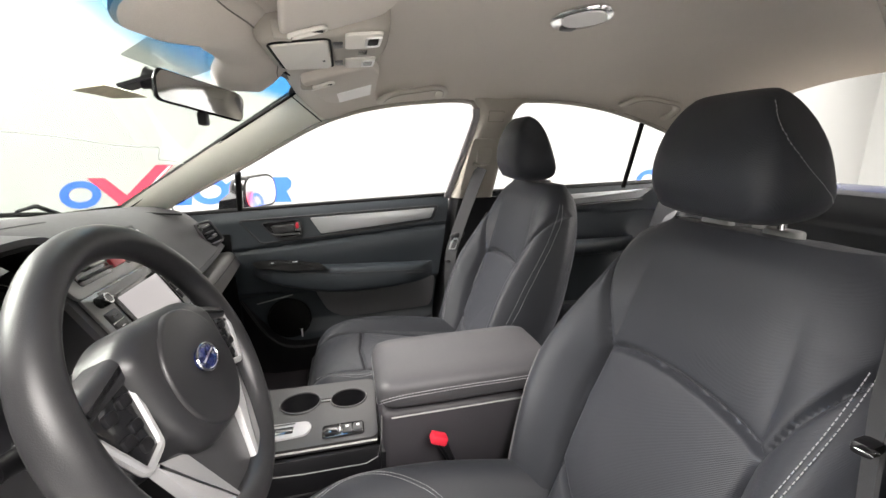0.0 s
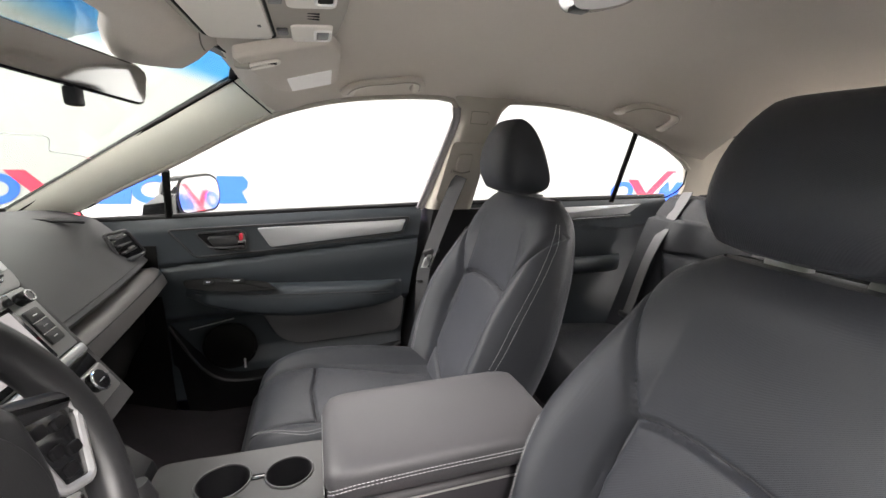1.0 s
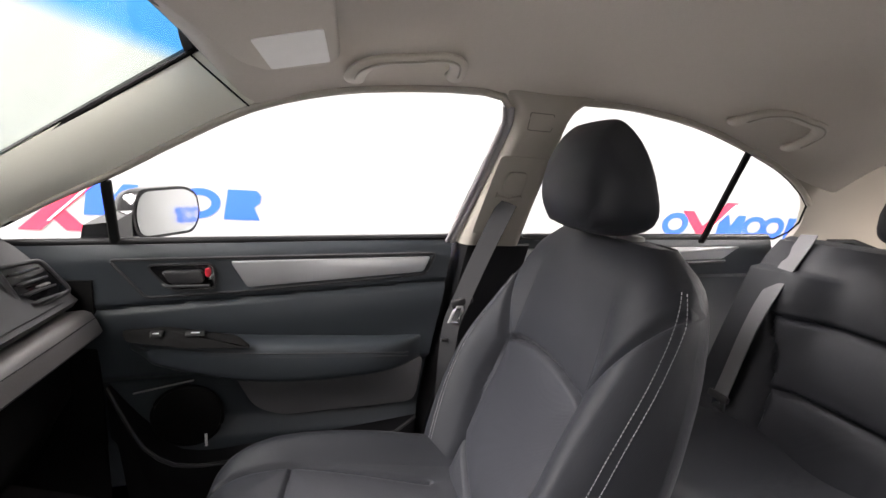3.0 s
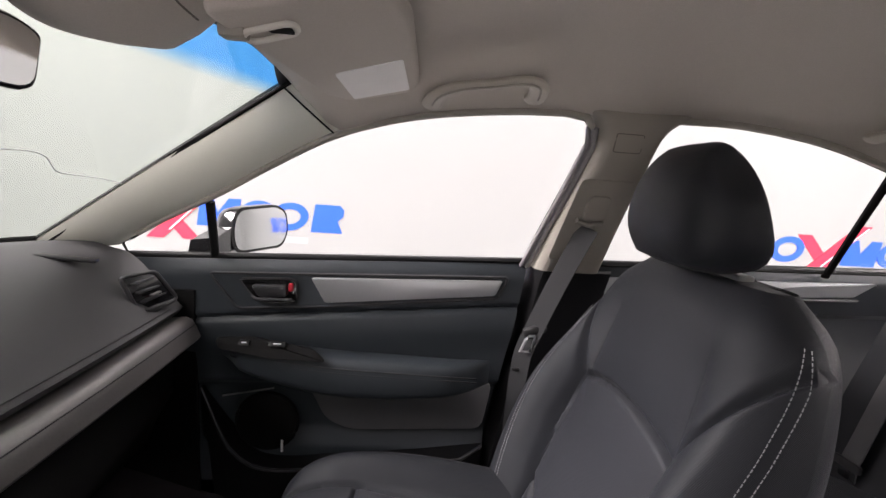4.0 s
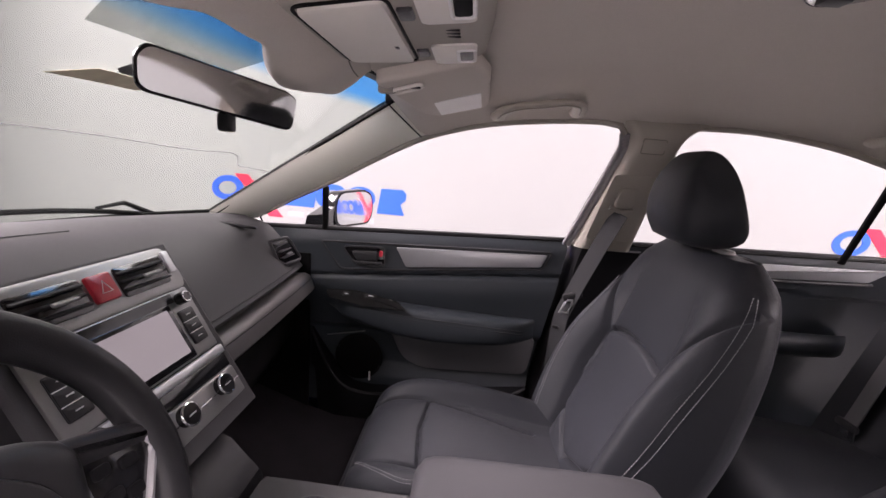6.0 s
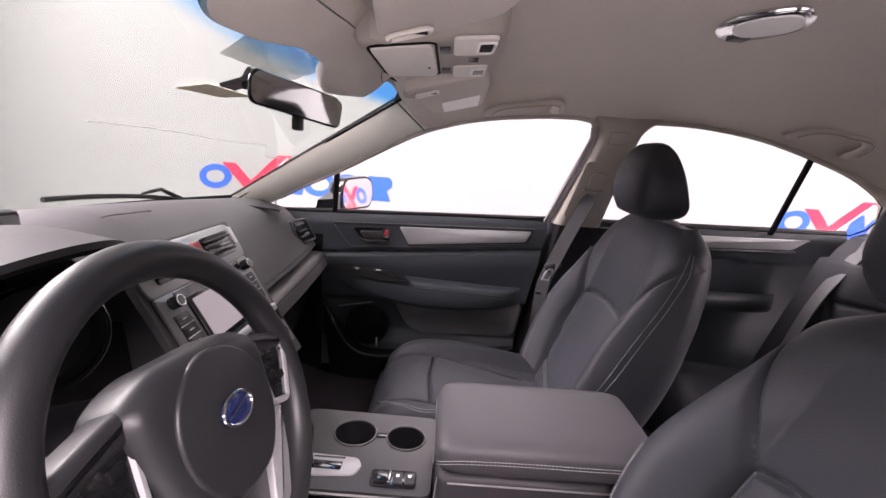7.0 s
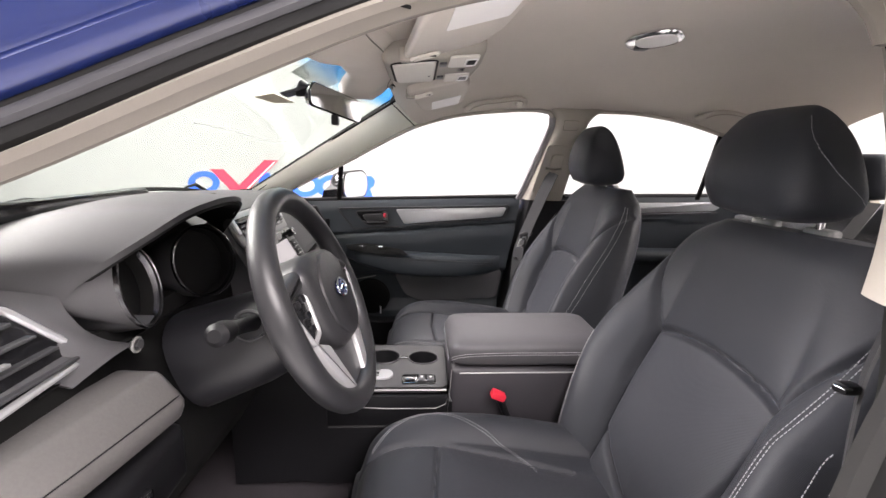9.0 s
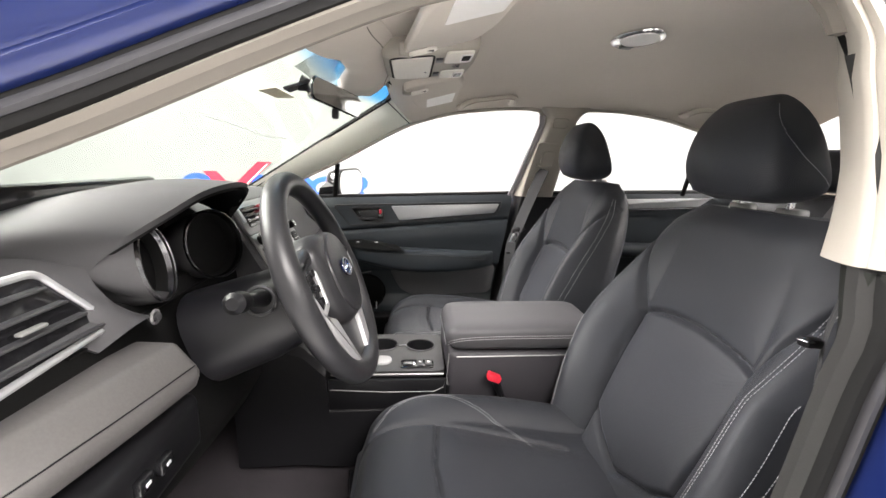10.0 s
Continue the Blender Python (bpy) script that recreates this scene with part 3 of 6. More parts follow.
def rear_outline():
    top = [(x, rear_top(x)) for x in np.linspace(0.66, 1.45, 30)]
    return [(0.596, 0.985), (0.597, 1.07), (0.606, 1.265), (0.622, 1.302), (0.641, 1.312)] + top + [(1.505, 1.12), (1.535, 1.064), (1.525, 1.03), (1.49, 1.005)] + [(x, 0.978 + 0.027 * (x - 0.597) / 0.893) for x in np.linspace(1.40, 0.62, 8)]


def seal_line(pts, s, r, out=0.0):
    return tube([(p[0], (side_y(p[1]) - out) * s, p[1]) for p in pts], r, 8, True)


# heights of the door panel's lines along the door
def line_z(x, a, b):
    """A straight line from height a at x = -0.40 to b at x = 0.40."""
    return a + (b - a) * (x + 0.40) / 0.80


def panel_y(x, z):
    """Inner face of the front door: belt ledge, upper pad, armrest bulge left out, lower panel."""
    belt = line_z(x, 0.935, 0.970)
    y = 0.742
    if z > belt - 0.045:
        y += 0.020 * ((z - belt + 0.045) / 0.045) ** 2
    crease = line_z(x, 0.790, 0.862)
    y += 0.012 * math.exp(-((z - crease) / 0.006) ** 2)
    y -= 0.012 * math.exp(-((z - (crease - 0.05)) / 0.06) ** 2)
    low = line_z(x, 0.625, 0.655)
    if z < low:
        y += 0.020 * min(1, (low - z) / 0.02)
    if z < 0.50:
        y -= 0.022 * min(1, (0.50 - z) / 0.05)
    return y


ARM_X = [-0.345, -0.2, -0.067, 0.1, 0.338]
ARM_TOP = [0.748, 0.738, 0.728, 0.722, 0.712]
ARM_LOW = [0.696, 0.654, 0.628, 0.624, 0.646]


def door_front(s):
    d = thing("door_1", "dark blue-grey passenger door panel with silver strip", "car door", "", "structure")
    rows = []
    for i in range(97):
        k = i / 96
        row = []
        for j in range(61):
            v = j / 60
            z = 0.30 + 0.672 * k
            xr = interp(z, [0.30, 0.526, 0.972], [0.318, 0.345, 0.412])
            x = -0.66 + (xr + 0.66) * v
            top = line_z(x, 0.935, 0.970)
            z = 0.30 + (top - 0.30) * k
            row.append((x, panel_y(x, z) * s, z))
        rows.append(row)
    part("inner_panel", sheet(rows, 0.03, (0, s, 0)), DOORSKIN, d, "dark blue-grey moulded door skin")
    # belt ledge under the glass
    led = [(x, (0.776) * s, line_z(x, 0.937, 0.972)) for x in np.linspace(-0.64, 0.41, 20)]
    part("belt_moulding", tube(led, 0.012, 10), PLASTIC, d, "black belt moulding")
    # silver strip with the handle's bay in front of it
    strip = round_corners([(-0.126, 0.908), (0.352, 0.928), (0.334, 0.888), (-0.090, 0.846)], 0.008)
    part("silver_strip", plate(strip, lambda u, v, h: Vector((u, (panel_y(u, v) - 0.002 - h) * s, v)), 0.006, 0.003), SILVER, d, "brushed silver strip")
    rim = round_corners([(-0.372, 0.905), (-0.112, 0.916), (0.366, 0.936), (0.342, 0.880), (-0.108, 0.834), (-0.304, 0.820)], 0.012)
    part("strip_rim", tube([(u, (panel_y(u, v) - 0.001) * s, v) for u, v in rim], 0.0035, 8, True), GREYPLASTIC, d, "grey raised rim")
    bay = round_corners([(-0.302, 0.896), (-0.160, 0.903), (-0.156, 0.842), (-0.252, 0.836)], 0.020)
    part("handle_bay", plate(bay, lambda u, v, h: Vector((u, (panel_y(u, v) - h) * s, v)), 0.004, 0.002), GLOSS, d, "black recessed handle bay")
    part("bay_rim", tube([(u, (panel_y(u, v) - 0.004) * s, v) for u, v in bay], 0.0028, 8, True), GREYPLASTIC, d)
    h = part("door_handle", plate(round_corners([(-0.268, 0.884), (-0.182, 0.888), (-0.180, 0.858), (-0.250, 0.854)], 0.010),
                                  lambda u, v, h: Vector((u, (panel_y(u, v) - 0.004 - h) * s, v)), 0.014, 0.006), GREYPLASTIC, d, "dark grey pull handle")
    part("pull_lip", tube([(-0.262, (panel_y(-0.2, 0.85) - 0.018) * s, 0.856), (-0.250, (panel_y(-0.2, 0.85) - 0.022) * s, 0.852), (-0.165, (panel_y(-0.2, 0.85) - 0.022) * s, 0.854)], 0.0042, 8), GREYPLASTIC, h)
    part("lock_lever", plate(rounded(0.011, 0.021, 0.005, 4, -0.172, 0.882), lambda u, v, h: Vector((u, (panel_y(u, v) - 0.006 - h) * s, v)), 0.010, 0.003), RED, d, "red lock lever")
    # armrest: a long padded bulge
    rings = []
    for i in range(33):
        v = i / 32
        x = -0.345 + v * (0.338 + 0.345)
        zt = smooth_interp(x, ARM_X, ARM_TOP)
        th = zt - smooth_interp(x, ARM_X, ARM_LOW)
        end = min(1, math.sin(math.pi * min(1, max(0, v)) * 0.5 + 0.02) * 6) * (1 - max(0.0, (v - 0.80) / 0.20) ** 2.2)
        dep = 0.012 + 0.078 * end * smooth_interp(v, [0, 0.12, 0.5, 1], [0.35, 0.8, 1, 0.9])
        ring = []
        for k in range(20):
            a = 2 * math.pi * k / 20
            c, q = math.cos(a), math.sin(a)
            yy = (abs(c) ** 0.5) * (1 if c > 0 else -1)
            zz = (abs(q) ** 0.6) * (1 if q > 0 else -1)
            ring.append((x, (0.752 - dep * 0.5 - yy * dep * 0.5) * s, zt - th / 2 + zz * th / 2))
        rings.append(ring)
    arm = part("armrest", loft(rings), DOORSKIN, d, "padded dark armrest with stitched lip")
    for dz in (0.010, 0.020):
        stitch = []
        for i in range(2, 31):
            v = i / 32
            x = -0.345 + v * 0.683
            zt = smooth_interp(x, ARM_X, ARM_TOP)
            dep = 0.012 + 0.078 * smooth_interp(v, [0, 0.12, 0.5, 1], [0.35, 0.8, 1, 0.9])
            stitch.append((x, (0.752 - dep + 0.002) * s, zt - 0.010 - dz))
        part("lip", tube(stitch, 0.0016, 6), GREYPLASTIC, arm, "grey lip along the armrest")
    # switch plate on the front of the armrest
    sw = round_corners([(-0.335, 0.762), (-0.245, 0.766), (-0.10, 0.748), (-0.066, 0.726), (-0.20, 0.728), (-0.32, 0.742)], 0.012)
    swp = part("switch_plate", plate(sw, lambda u, v, h: Vector((u, (0.700 + (0.77 - v) * -0.9 - h) * s, v)), 0.006, 0.003), RUBBER_AND_SHADE, d, "black switch plate")
    for cx, w in ((-0.262, 0.026), (-0.185, 0.040)):
        part("switch", plate(rounded(w, 0.010, 0.003, 3, cx, 0.757), lambda u, v, h: Vector((u, (0.690 + (0.77 - v) * -0.9 - h) * s, v)), 0.005, 0.002), PLASTIC, swp)
        part("mark", plate(rounded(w * 0.45, 0.0018, 0.0007, 2, cx, 0.759), lambda u, v, h: Vector((u, (0.6845 + (0.77 - v) * -0.9 - h) * s, v)), 0.001), WHITE_MARK, swp)
    # pale lower panel, speaker, pocket
    lowp = round_corners([(-0.135, 0.628), (0.352, 0.650), (0.332, 0.512), (-0.02, 0.496), (-0.085, 0.525)], 0.03)
    part("lower_panel", plate(lowp, lambda u, v, h: Vector((u, (0.756 - h) * s, v)), 0.012, 0.006), LOWERDOOR, d, "dark grey lower panel")
    ring = [(-0.232 + 0.078 * math.cos(a), (0.752 - 0.012) * s, 0.516 + 0.078 * math.sin(a)) for a in (2 * math.pi * k / 40 for k in range(40))]
    spk = part("speaker", plate([(-0.232 + 0.076 * math.cos(a), 0.516 + 0.076 * math.sin(a)) for a in (2 * math.pi * k / 40 for k in range(40))],
                                lambda u, v, h: Vector((u, (0.756 - h) * s, v)), 0.020, 0.008), RUBBER_AND_SHADE, d, "round black speaker grille")
    part("speaker_ring", tube(ring, 0.004, 8, True), RUBBER_AND_SHADE, spk)
    part("trim_line", tube([(-0.342, 0.735 * s, 0.586), (-0.213, 0.735 * s, 0.613)], 0.0022, 6), SATIN, d, "thin bright line")
    part("tag", box((-0.190, 0.728 * s, 0.455), (0.006, 0.003, 0.034), 0.001), WHITE_MARK, spk, "small pale tag")
    rings = []
    for i in range(25):
        v = i / 24
        x = -0.40 + v * 0.735
        zt = smooth_interp(x, [-0.40, -0.33, -0.24, -0.05, 0.34], [0.60, 0.50, 0.425, 0.432, 0.470])
        dep = 0.075 * min(1, v * 6 + 0.2) * min(1, (1 - v) * 8 + 0.3)
        rings.append([(x, 0.76 * s, zt), (x, (0.76 - dep * 0.9) * s, zt), (x, (0.76 - dep) * s, zt - 0.008), (x, (0.76 - dep) * s, zt - 0.05), (x, (0.76 - dep * 0.6) * s, 0.30), (x, 0.76 * s, 0.30)])
    part("door_pocket", loft(rings), PLASTIC, d, "black map pocket")
    part("pocket_lip", tube([(r[2][0], r[2][1], r[2][2] + 0.006) for r in rings], 0.0045, 8), GREYPLASTIC, d, "grey pocket lip")
    # window frame, glass and the fixed front quarter
    fo = front_outline()
    side_window(fo, s, "window_glass", d)
    part("window_seal", seal_line(fo, s, 0.0032, 0.0), RUBBER_AND_SHADE, d)
    part("window_lip", tube([(x, (side_y(z) - 0.008) * s, z + 0.004) for x, z in fo[2:42]], 0.0075, 10), BEIGE, d, "ivory lip over the window")
    rear_edge = [(0.462, 1.292), (0.470, 1.26), (0.446, 1.15), (0.420, 1.045), (0.400, 0.965)]
    part("window_frame", tube([(x + 0.012, (side_y(z) - 0.004) * s, z) for x, z in rear_edge], 0.009, 8), FRAMEGREY, d, "grey window channel")
    part("window_channel", tube([(x - 0.002, (side_y(z) - 0.006) * s, z) for x, z in rear_edge], 0.005, 8), FRAMEGREY, d, "grey inner channel")
    part("mullion", tube([(-0.372, side_y(0.94) * s, 0.930), (-0.345, side_y(1.085) * s, 1.082)], 0.010, 8, False, 0.6), RUBBER_AND_SHADE, d, "black upright bar")
    return d


def door_rear(s, name):
    d = thing(name, "dark rear door panel with silver strip", "car door", "", "structure")
    rows = []
    for i in range(49):
        k = i / 48
        row = []
        for j in range(31):
            v = j / 30
            x = 0.60 + 0.90 * v
            top = 0.976 + 0.027 * (x - 0.597) / 0.893
            z = 0.32 + (top - 0.32) * k
            y = 0.752 + 0.014 * max(0, (z - top + 0.04) / 0.04) ** 2
            if z < 0.88:
                y += 0.012
            row.append((x, y * s, z))
        rows.append(row)
    part("inner_panel", sheet(rows, 0.03, (0, s, 0)), DOORSKIN, d, "dark door skin")
    strip = [(0.60, 0.950), (1.36, 0.975), (1.30, 0.935), (0.60, 0.900)]
    part("silver_strip", plate(round_corners(strip, 0.006), lambda u, v, h: Vector((u, (0.752 - h) * s, v)), 0.008, 0.003), SILVER, d, "brushed silver strip")
    part("belt_moulding", tube([(x, 0.776 * s, 0.978 + 0.027 * (x - 0.597) / 0.893) for x in np.linspace(0.59, 1.50, 12)], 0.012, 10), PLASTIC, d)
    part("strip_rim", tube([(0.60, 0.745 * s, 0.893), (1.31, 0.745 * s, 0.928)], 0.005, 8), GREYPLASTIC, d)
    rings = []
    for i in range(21):
        v = i / 20
        x = 0.66 + v * 0.62
        dep = 0.02 + 0.06 * math.sin(math.pi * min(1, v * 1.0)) ** 0.4
        ring = []
        for k in range(16):
            a = 2 * math.pi * k / 16
            ring.append((x, (0.757 - dep / 2 - math.cos(a) * dep / 2) * s, 0.73 + math.sin(a) * 0.035))
        rings.append(ring)
    part("armrest", loft(rings), DOORSKIN, d, "padded dark armrest")
    ro = rear_outline()
    side_window(ro, s, "window_glass", d)
    part("window_seal", seal_line(ro, s, 0.0032), RUBBER_AND_SHADE, d)
    part("window_lip", tube([(x, (side_y(z) - 0.008) * s, z + 0.004) for x, z in ro[3:36]], 0.0075, 10), BEIGE, d, "ivory lip over the window")
    part("mullion", tube([(1.215, side_y(0.99) * s, 0.985), (1.165, side_y(1.25) * s, 1.25)], 0.010, 8, False, 0.6), RUBBER_AND_SHADE, d, "black slanted bar")
    return d


door_front(1)
door_rear(1, "door_2")
door_rear(-1, "door_3")


# ---- painted body round the driver's door opening ----
body = thing("sedan_car", "dark blue glossy sedan with its front doorway open", "car")
PATHB = curve([(-0.66, 0.0, 0.954), (-0.46, 0, 1.054), (-0.318, 0, 1.123), (-0.19, 0, 1.192), (-0.056, 0, 1.258), (0.057, 0, 1.294), (0.164, 0, 1.315), (0.32, 0, 1.331),
               (0.39, 0, 1.328), (0.426, 0, 1.300), (0.430, 0, 1.25), (0.416, 0, 1.13), (0.398, 0, 0.97), (0.362, 0, 0.70), (0.330, 0, 0.45), (0.27, 0, 0.36)], 80)


def swept(profile, closed, z0=0.0, z1=9.0):
    """Sweeps a profile of (outward from the opening, outward from the car) along the doorway's edge."""
    rings = []
    for i, p in enumerate(PATHB):
        if i > 45 and not z0 <= p.z <= z1 or i <= 45 and z1 < 2:
            continue
        a, b = PATHB[max(0, i - 1)], PATHB[min(len(PATHB) - 1, i + 1)]
        d = (b - a).normalized()
        nrm = Vector((-d.z, 0, d.x))
        base = side_y(p.z) - (smooth_interp(p.z, [0.30, 0.80, 0.95, 1.06, 1.14, 1.4], [0.070, 0.066, 0.060, 0.025, 0.0, 0.0]) if i > 45 else 0.0)
        rings.append([(p.x + nrm.x * o, -(base + y - 0.45 * nrm.z * o * (1 if p.z > 0.95 else 0)), p.z + nrm.z * o) for o, y in profile])
    return loft(rings, closed, closed)


LIP = [(-0.004, -0.030), (-0.004, -0.022), (0.010, -0.006), (0.014, -0.006), (0.014, -0.030)]
# lip colour is darkened to hold down the lamp light falling on it
part("trim_lip", swept(LIP, True, 1.29), TAUPE_SHADED, body, "taupe trim lip, shaded in its colour")
part("trim_lip", swept([(0.000, -0.024), (0.000, -0.012), (0.010, -0.003), (0.014, -0.003), (0.014, -0.024)], True, 0.3, 1.31), SEALGREY, body, "grey seal lip beside the pillar trim")
part("door_seal", swept([(0.009, -0.03), (0.009, 0.000), (0.013, 0.006), (0.020, 0.008), (0.026, 0.004), (0.026, -0.03)], True), RUBBER_AND_SHADE, body, "black rubber door seal")
part("inner_flange", swept([(0.025, -0.03), (0.025, 0.006), (0.029, 0.011), (0.034, 0.012), (0.037, 0.010), (0.037, -0.03)], True), FLANGE, body, "satin grey inner flange")
part("drip_channel", swept([(0.036, -0.03), (0.036, 0.008), (0.043, 0.010), (0.043, -0.03)], True), RUBBER_AND_SHADE, body, "dark drip channel")
part("door_jamb", swept([(0.042, -0.03), (0.042, 0.030), (0.045, 0.085), (0.054, 0.115), (0.080, 0.130), (0.24, 0.13), (0.24, -0.03)], True, 0.3, 1.20), PAINT, body, "dark blue painted door jamb")
part("side_frame", swept([(0.042, -0.03), (0.042, 0.012), (0.048, 0.022), (0.060, 0.030), (0.066, 0.028), (0.072, 0.034), (0.10, 0.044), (0.13, 0.042), (0.24, 0.02), (0.24, -0.03)], True), PAINT, body, "dark blue painted frame")
rows = []
for i in range(31):
    row = []
    for s in SS[::2]:
        p = liner_point(i / 30, s)
        row.append((p.x, p.y * 1.09, p.z + 0.055))
    rows.append(row)
part("roof_panel", sheet(rows, 0.004), PAINT, body, "dark blue roof panel")
hood = [[(-0.95 - 0.95 * i / 12, 0.80 * s / 8, 0.845 - 0.14 * (i / 12) ** 1.6 - 0.05 * (s / 8) ** 2) for s in range(-8, 9)] for i in range(13)]
part("hood", sheet(hood, 0.01, (0, 0, -1)), PAINT, body, "dark blue hood")
part("cowl", sheet([[(-0.75 - 0.22 * i / 4, 0.78 * s / 8, 0.935) for s in range(-8, 9)] for i in range(5)], 0.02, (0, 0, -1)), PLASTIC, body, "black cowl below the windshield")
for s in (-1, 1):
    part("front_wing", box((-1.25, 0.84 * s, 0.53), (1.2, 0.10, 0.44), 0.04), PAINT, body, "dark blue wing")
    part("rear_wing", box((2.02, 0.84 * s, 0.66), (0.95, 0.10, 0.60), 0.04), PAINT, body, "dark blue rear quarter")
    part("sill", box((0.40, 0.80 * s, 0.30), (2.4, 0.12, 0.12), 0.02), PAINT, body, "dark blue sill")
part("door_skin", box((0.0, 0.84, 0.62), (0.90, 0.05, 0.60), 0.02), PAINT, body, "dark blue door skin")
for s in (-1, 1):
    part("rear_door_skin", box((1.02, 0.84 * s, 0.62), (1.05, 0.05, 0.60), 0.02), PAINT, body, "dark blue rear door skin")
part("tail", box((2.35, 0, 0.70), (0.25, 1.6, 0.55), 0.05), PAINT, body, "dark blue tail")
part("bulkhead", box((-0.86, 0, 0.66), (0.04, 1.50, 0.56), 0.01), PLASTIC, body)
# wheels carry the car
for wx in (-1.05, 1.70):
    for s in (-1, 1):
        w = part("wheel", tube([(wx, 0.66 * s, 0.325), (wx, 0.87 * s, 0.325)], 0.325, 32), RUBBER_AND_SHADE, body, "black tyre on alloy wheel")
        part("rim", tube([(wx, 0.80 * s, 0.325), (wx, 0.885 * s, 0.325)], 0.22, 24), SILVER, w, "silver alloy rim")
floor_rows = [[(-0.80 + 2.1 * i / 20, -0.76 + 1.52 * j / 14, 0.30 + (0.16 * max(0, 1 - (i / 20) * 5)) ) for j in range(15)] for i in range(21)]
structure("floor", sheet(floor_rows, 0.03, (0, 0, -1)), CARPET, "black carpet of the footwells", "carpet", True)

# kick panels in the footwells, coloured near-black for the shade there
for s_ in (-1, 1):
    structure("kick_panel", sheet([[(-0.80 + 0.395 * i / 6, (0.722 + 0.012 * (i / 6)) * s_, 0.30 + 0.56 * j / 8) for j in range(9)] for i in range(7)], 0.01, (0, s_, 0)), RUBBER_AND_SHADE, "kick panel darkened to black for footwell shade", "kick panel", True)


# ---- seats ----
def seg_dist(y, z, line):
    """Distance of grid points from a broken line."""
    best = np.full(np.shape(y), 9.0)
    for (a, b), (c, d) in zip(line, line[1:]):
        vx, vy = c - a, d - b
        L = vx * vx + vy * vy
        t = np.clip(((y - a) * vx + (z - b) * vy) / L, 0, 1)
        best = np.minimum(best, np.hypot(y - a - t * vx, z - b - t * vy))
    return best


BK_Z = [0.47, 0.60, 0.70, 0.783, 0.90, 1.0, 1.05]
BK_X = [0.335, 0.395, 0.440, 0.472, 0.508, 0.535, 0.570]
BK_T = [0.150, 0.145, 0.135, 0.125, 0.115, 0.095, 0.050]
BK_W = [0.245, 0.260, 0.263, 0.257, 0.238, 0.206, 0.145]
BK_B = [0.045, 0.074, 0.086, 0.080, 0.036, 0.000, 0.000]


def wing(a):
    """Bolster's rise over the half width."""
    if a < 0.88:
        return 1 - (1 - max(0, (a - 0.54) / 0.34)) ** 1.5
    return 1 - 0.20 * ((a - 0.88) / 0.12) ** 1.5


TOP_DROP = 0.0


def drop(z):
    """The driver's backrest is a little lower at its top."""
    return z - TOP_DROP * max(0.0, (z - 0.88) / 0.17) ** 2


def bulge(u, z):
    """The driver's bolster stands out towards the armrest."""
    return (0.026 * max(0.0, u) ** 2 * math.exp(-((z - 0.74) / 0.13) ** 2)) if TOP_DROP else 0.0


def shoulder(y, z):
    """How far the driver's upper backrest folds back on its door side."""
    if not TOP_DROP:
        return 0.0
    a = -y - 0.115
    return 0.30 * (a + (a * a + 0.03 ** 2) ** 0.5) * interp(z, [0.80, 0.93, 1.05], [0.0, 1.0, 0.75])


def back_front(u, z):
    w = smooth_interp(z, BK_Z, BK_W)
    x = smooth_interp(z, BK_Z, BK_X) - smooth_interp(z, BK_Z, BK_B) * wing(abs(u))
    x += shoulder(w * u, z)
    t = smooth_interp(z, BK_Z, BK_T)
    mid = smooth_interp(z, BK_Z, BK_X) + 0.55 * t + shoulder(w * u, z)
    e = (1 - abs(u) ** 11) ** 0.5
    return Vector((mid + (x - mid) * e, w * u + bulge(u, z), drop(z)))


BACK_SEAMS = [
    [(-0.148, 0.795), (-0.11, 0.808), (-0.06, 0.816), (0.0, 0.819), (0.06, 0.816), (0.11, 0.808), (0.148, 0.795)],
    [(0.148, 0.795), (0.164, 0.853), (0.188, 0.912), (0.215, 0.975)], [(-0.148, 0.795), (-0.164, 0.853), (-0.188, 0.912), (-0.215, 0.975)],
    [(0.148, 0.795), (0.156, 0.70), (0.146, 0.61), (0.134, 0.55), (0.128, 0.48)], [(-0.148, 0.795), (-0.140, 0.70), (-0.130, 0.61), (-0.128, 0.55), (-0.125, 0.48)],
    [(0.140, 0.575), (0.09, 0.545), (0.0, 0.515)], [(-0.132, 0.575), (-0.09, 0.545), (0.0, 0.515)],
]
CUSH_X = [-0.145, -0.125, -0.08, 0.0, 0.15, 0.30, 0.40]
CUSH_Z = [0.465, 0.508, 0.534, 0.540, 0.522, 0.500, 0.495]
CUSH_W = [0.165, 0.200, 0.225, 0.245, 0.255, 0.245, 0.225]
CUSH_B = [0.005, 0.015, 0.028, 0.038, 0.045, 0.045, 0.040]
CUSH_SEAMS = [
    [(-0.20, 0.10), (-0.08, 0.122), (0.02, 0.130), (0.15, 0.112), (0.30, 0.085)], [(-0.20, -0.10), (-0.08, -0.122), (0.02, -0.130), (0.15, -0.112), (0.30, -0.085)],
    [(0.020, -0.128), (0.008, 0.0), (0.020, 0.128)],
]


def cush_top(x, u):
    w = smooth_interp(x, CUSH_X, CUSH_W)
    z = smooth_interp(x, CUSH_X, CUSH_Z) + smooth_interp(x, CUSH_X, CUSH_B) * wing(abs(u))
    e = (1 - abs(u) ** 7) ** 0.5
    low = 0.43
    return Vector((x, w * u, low + (z - low) * e))


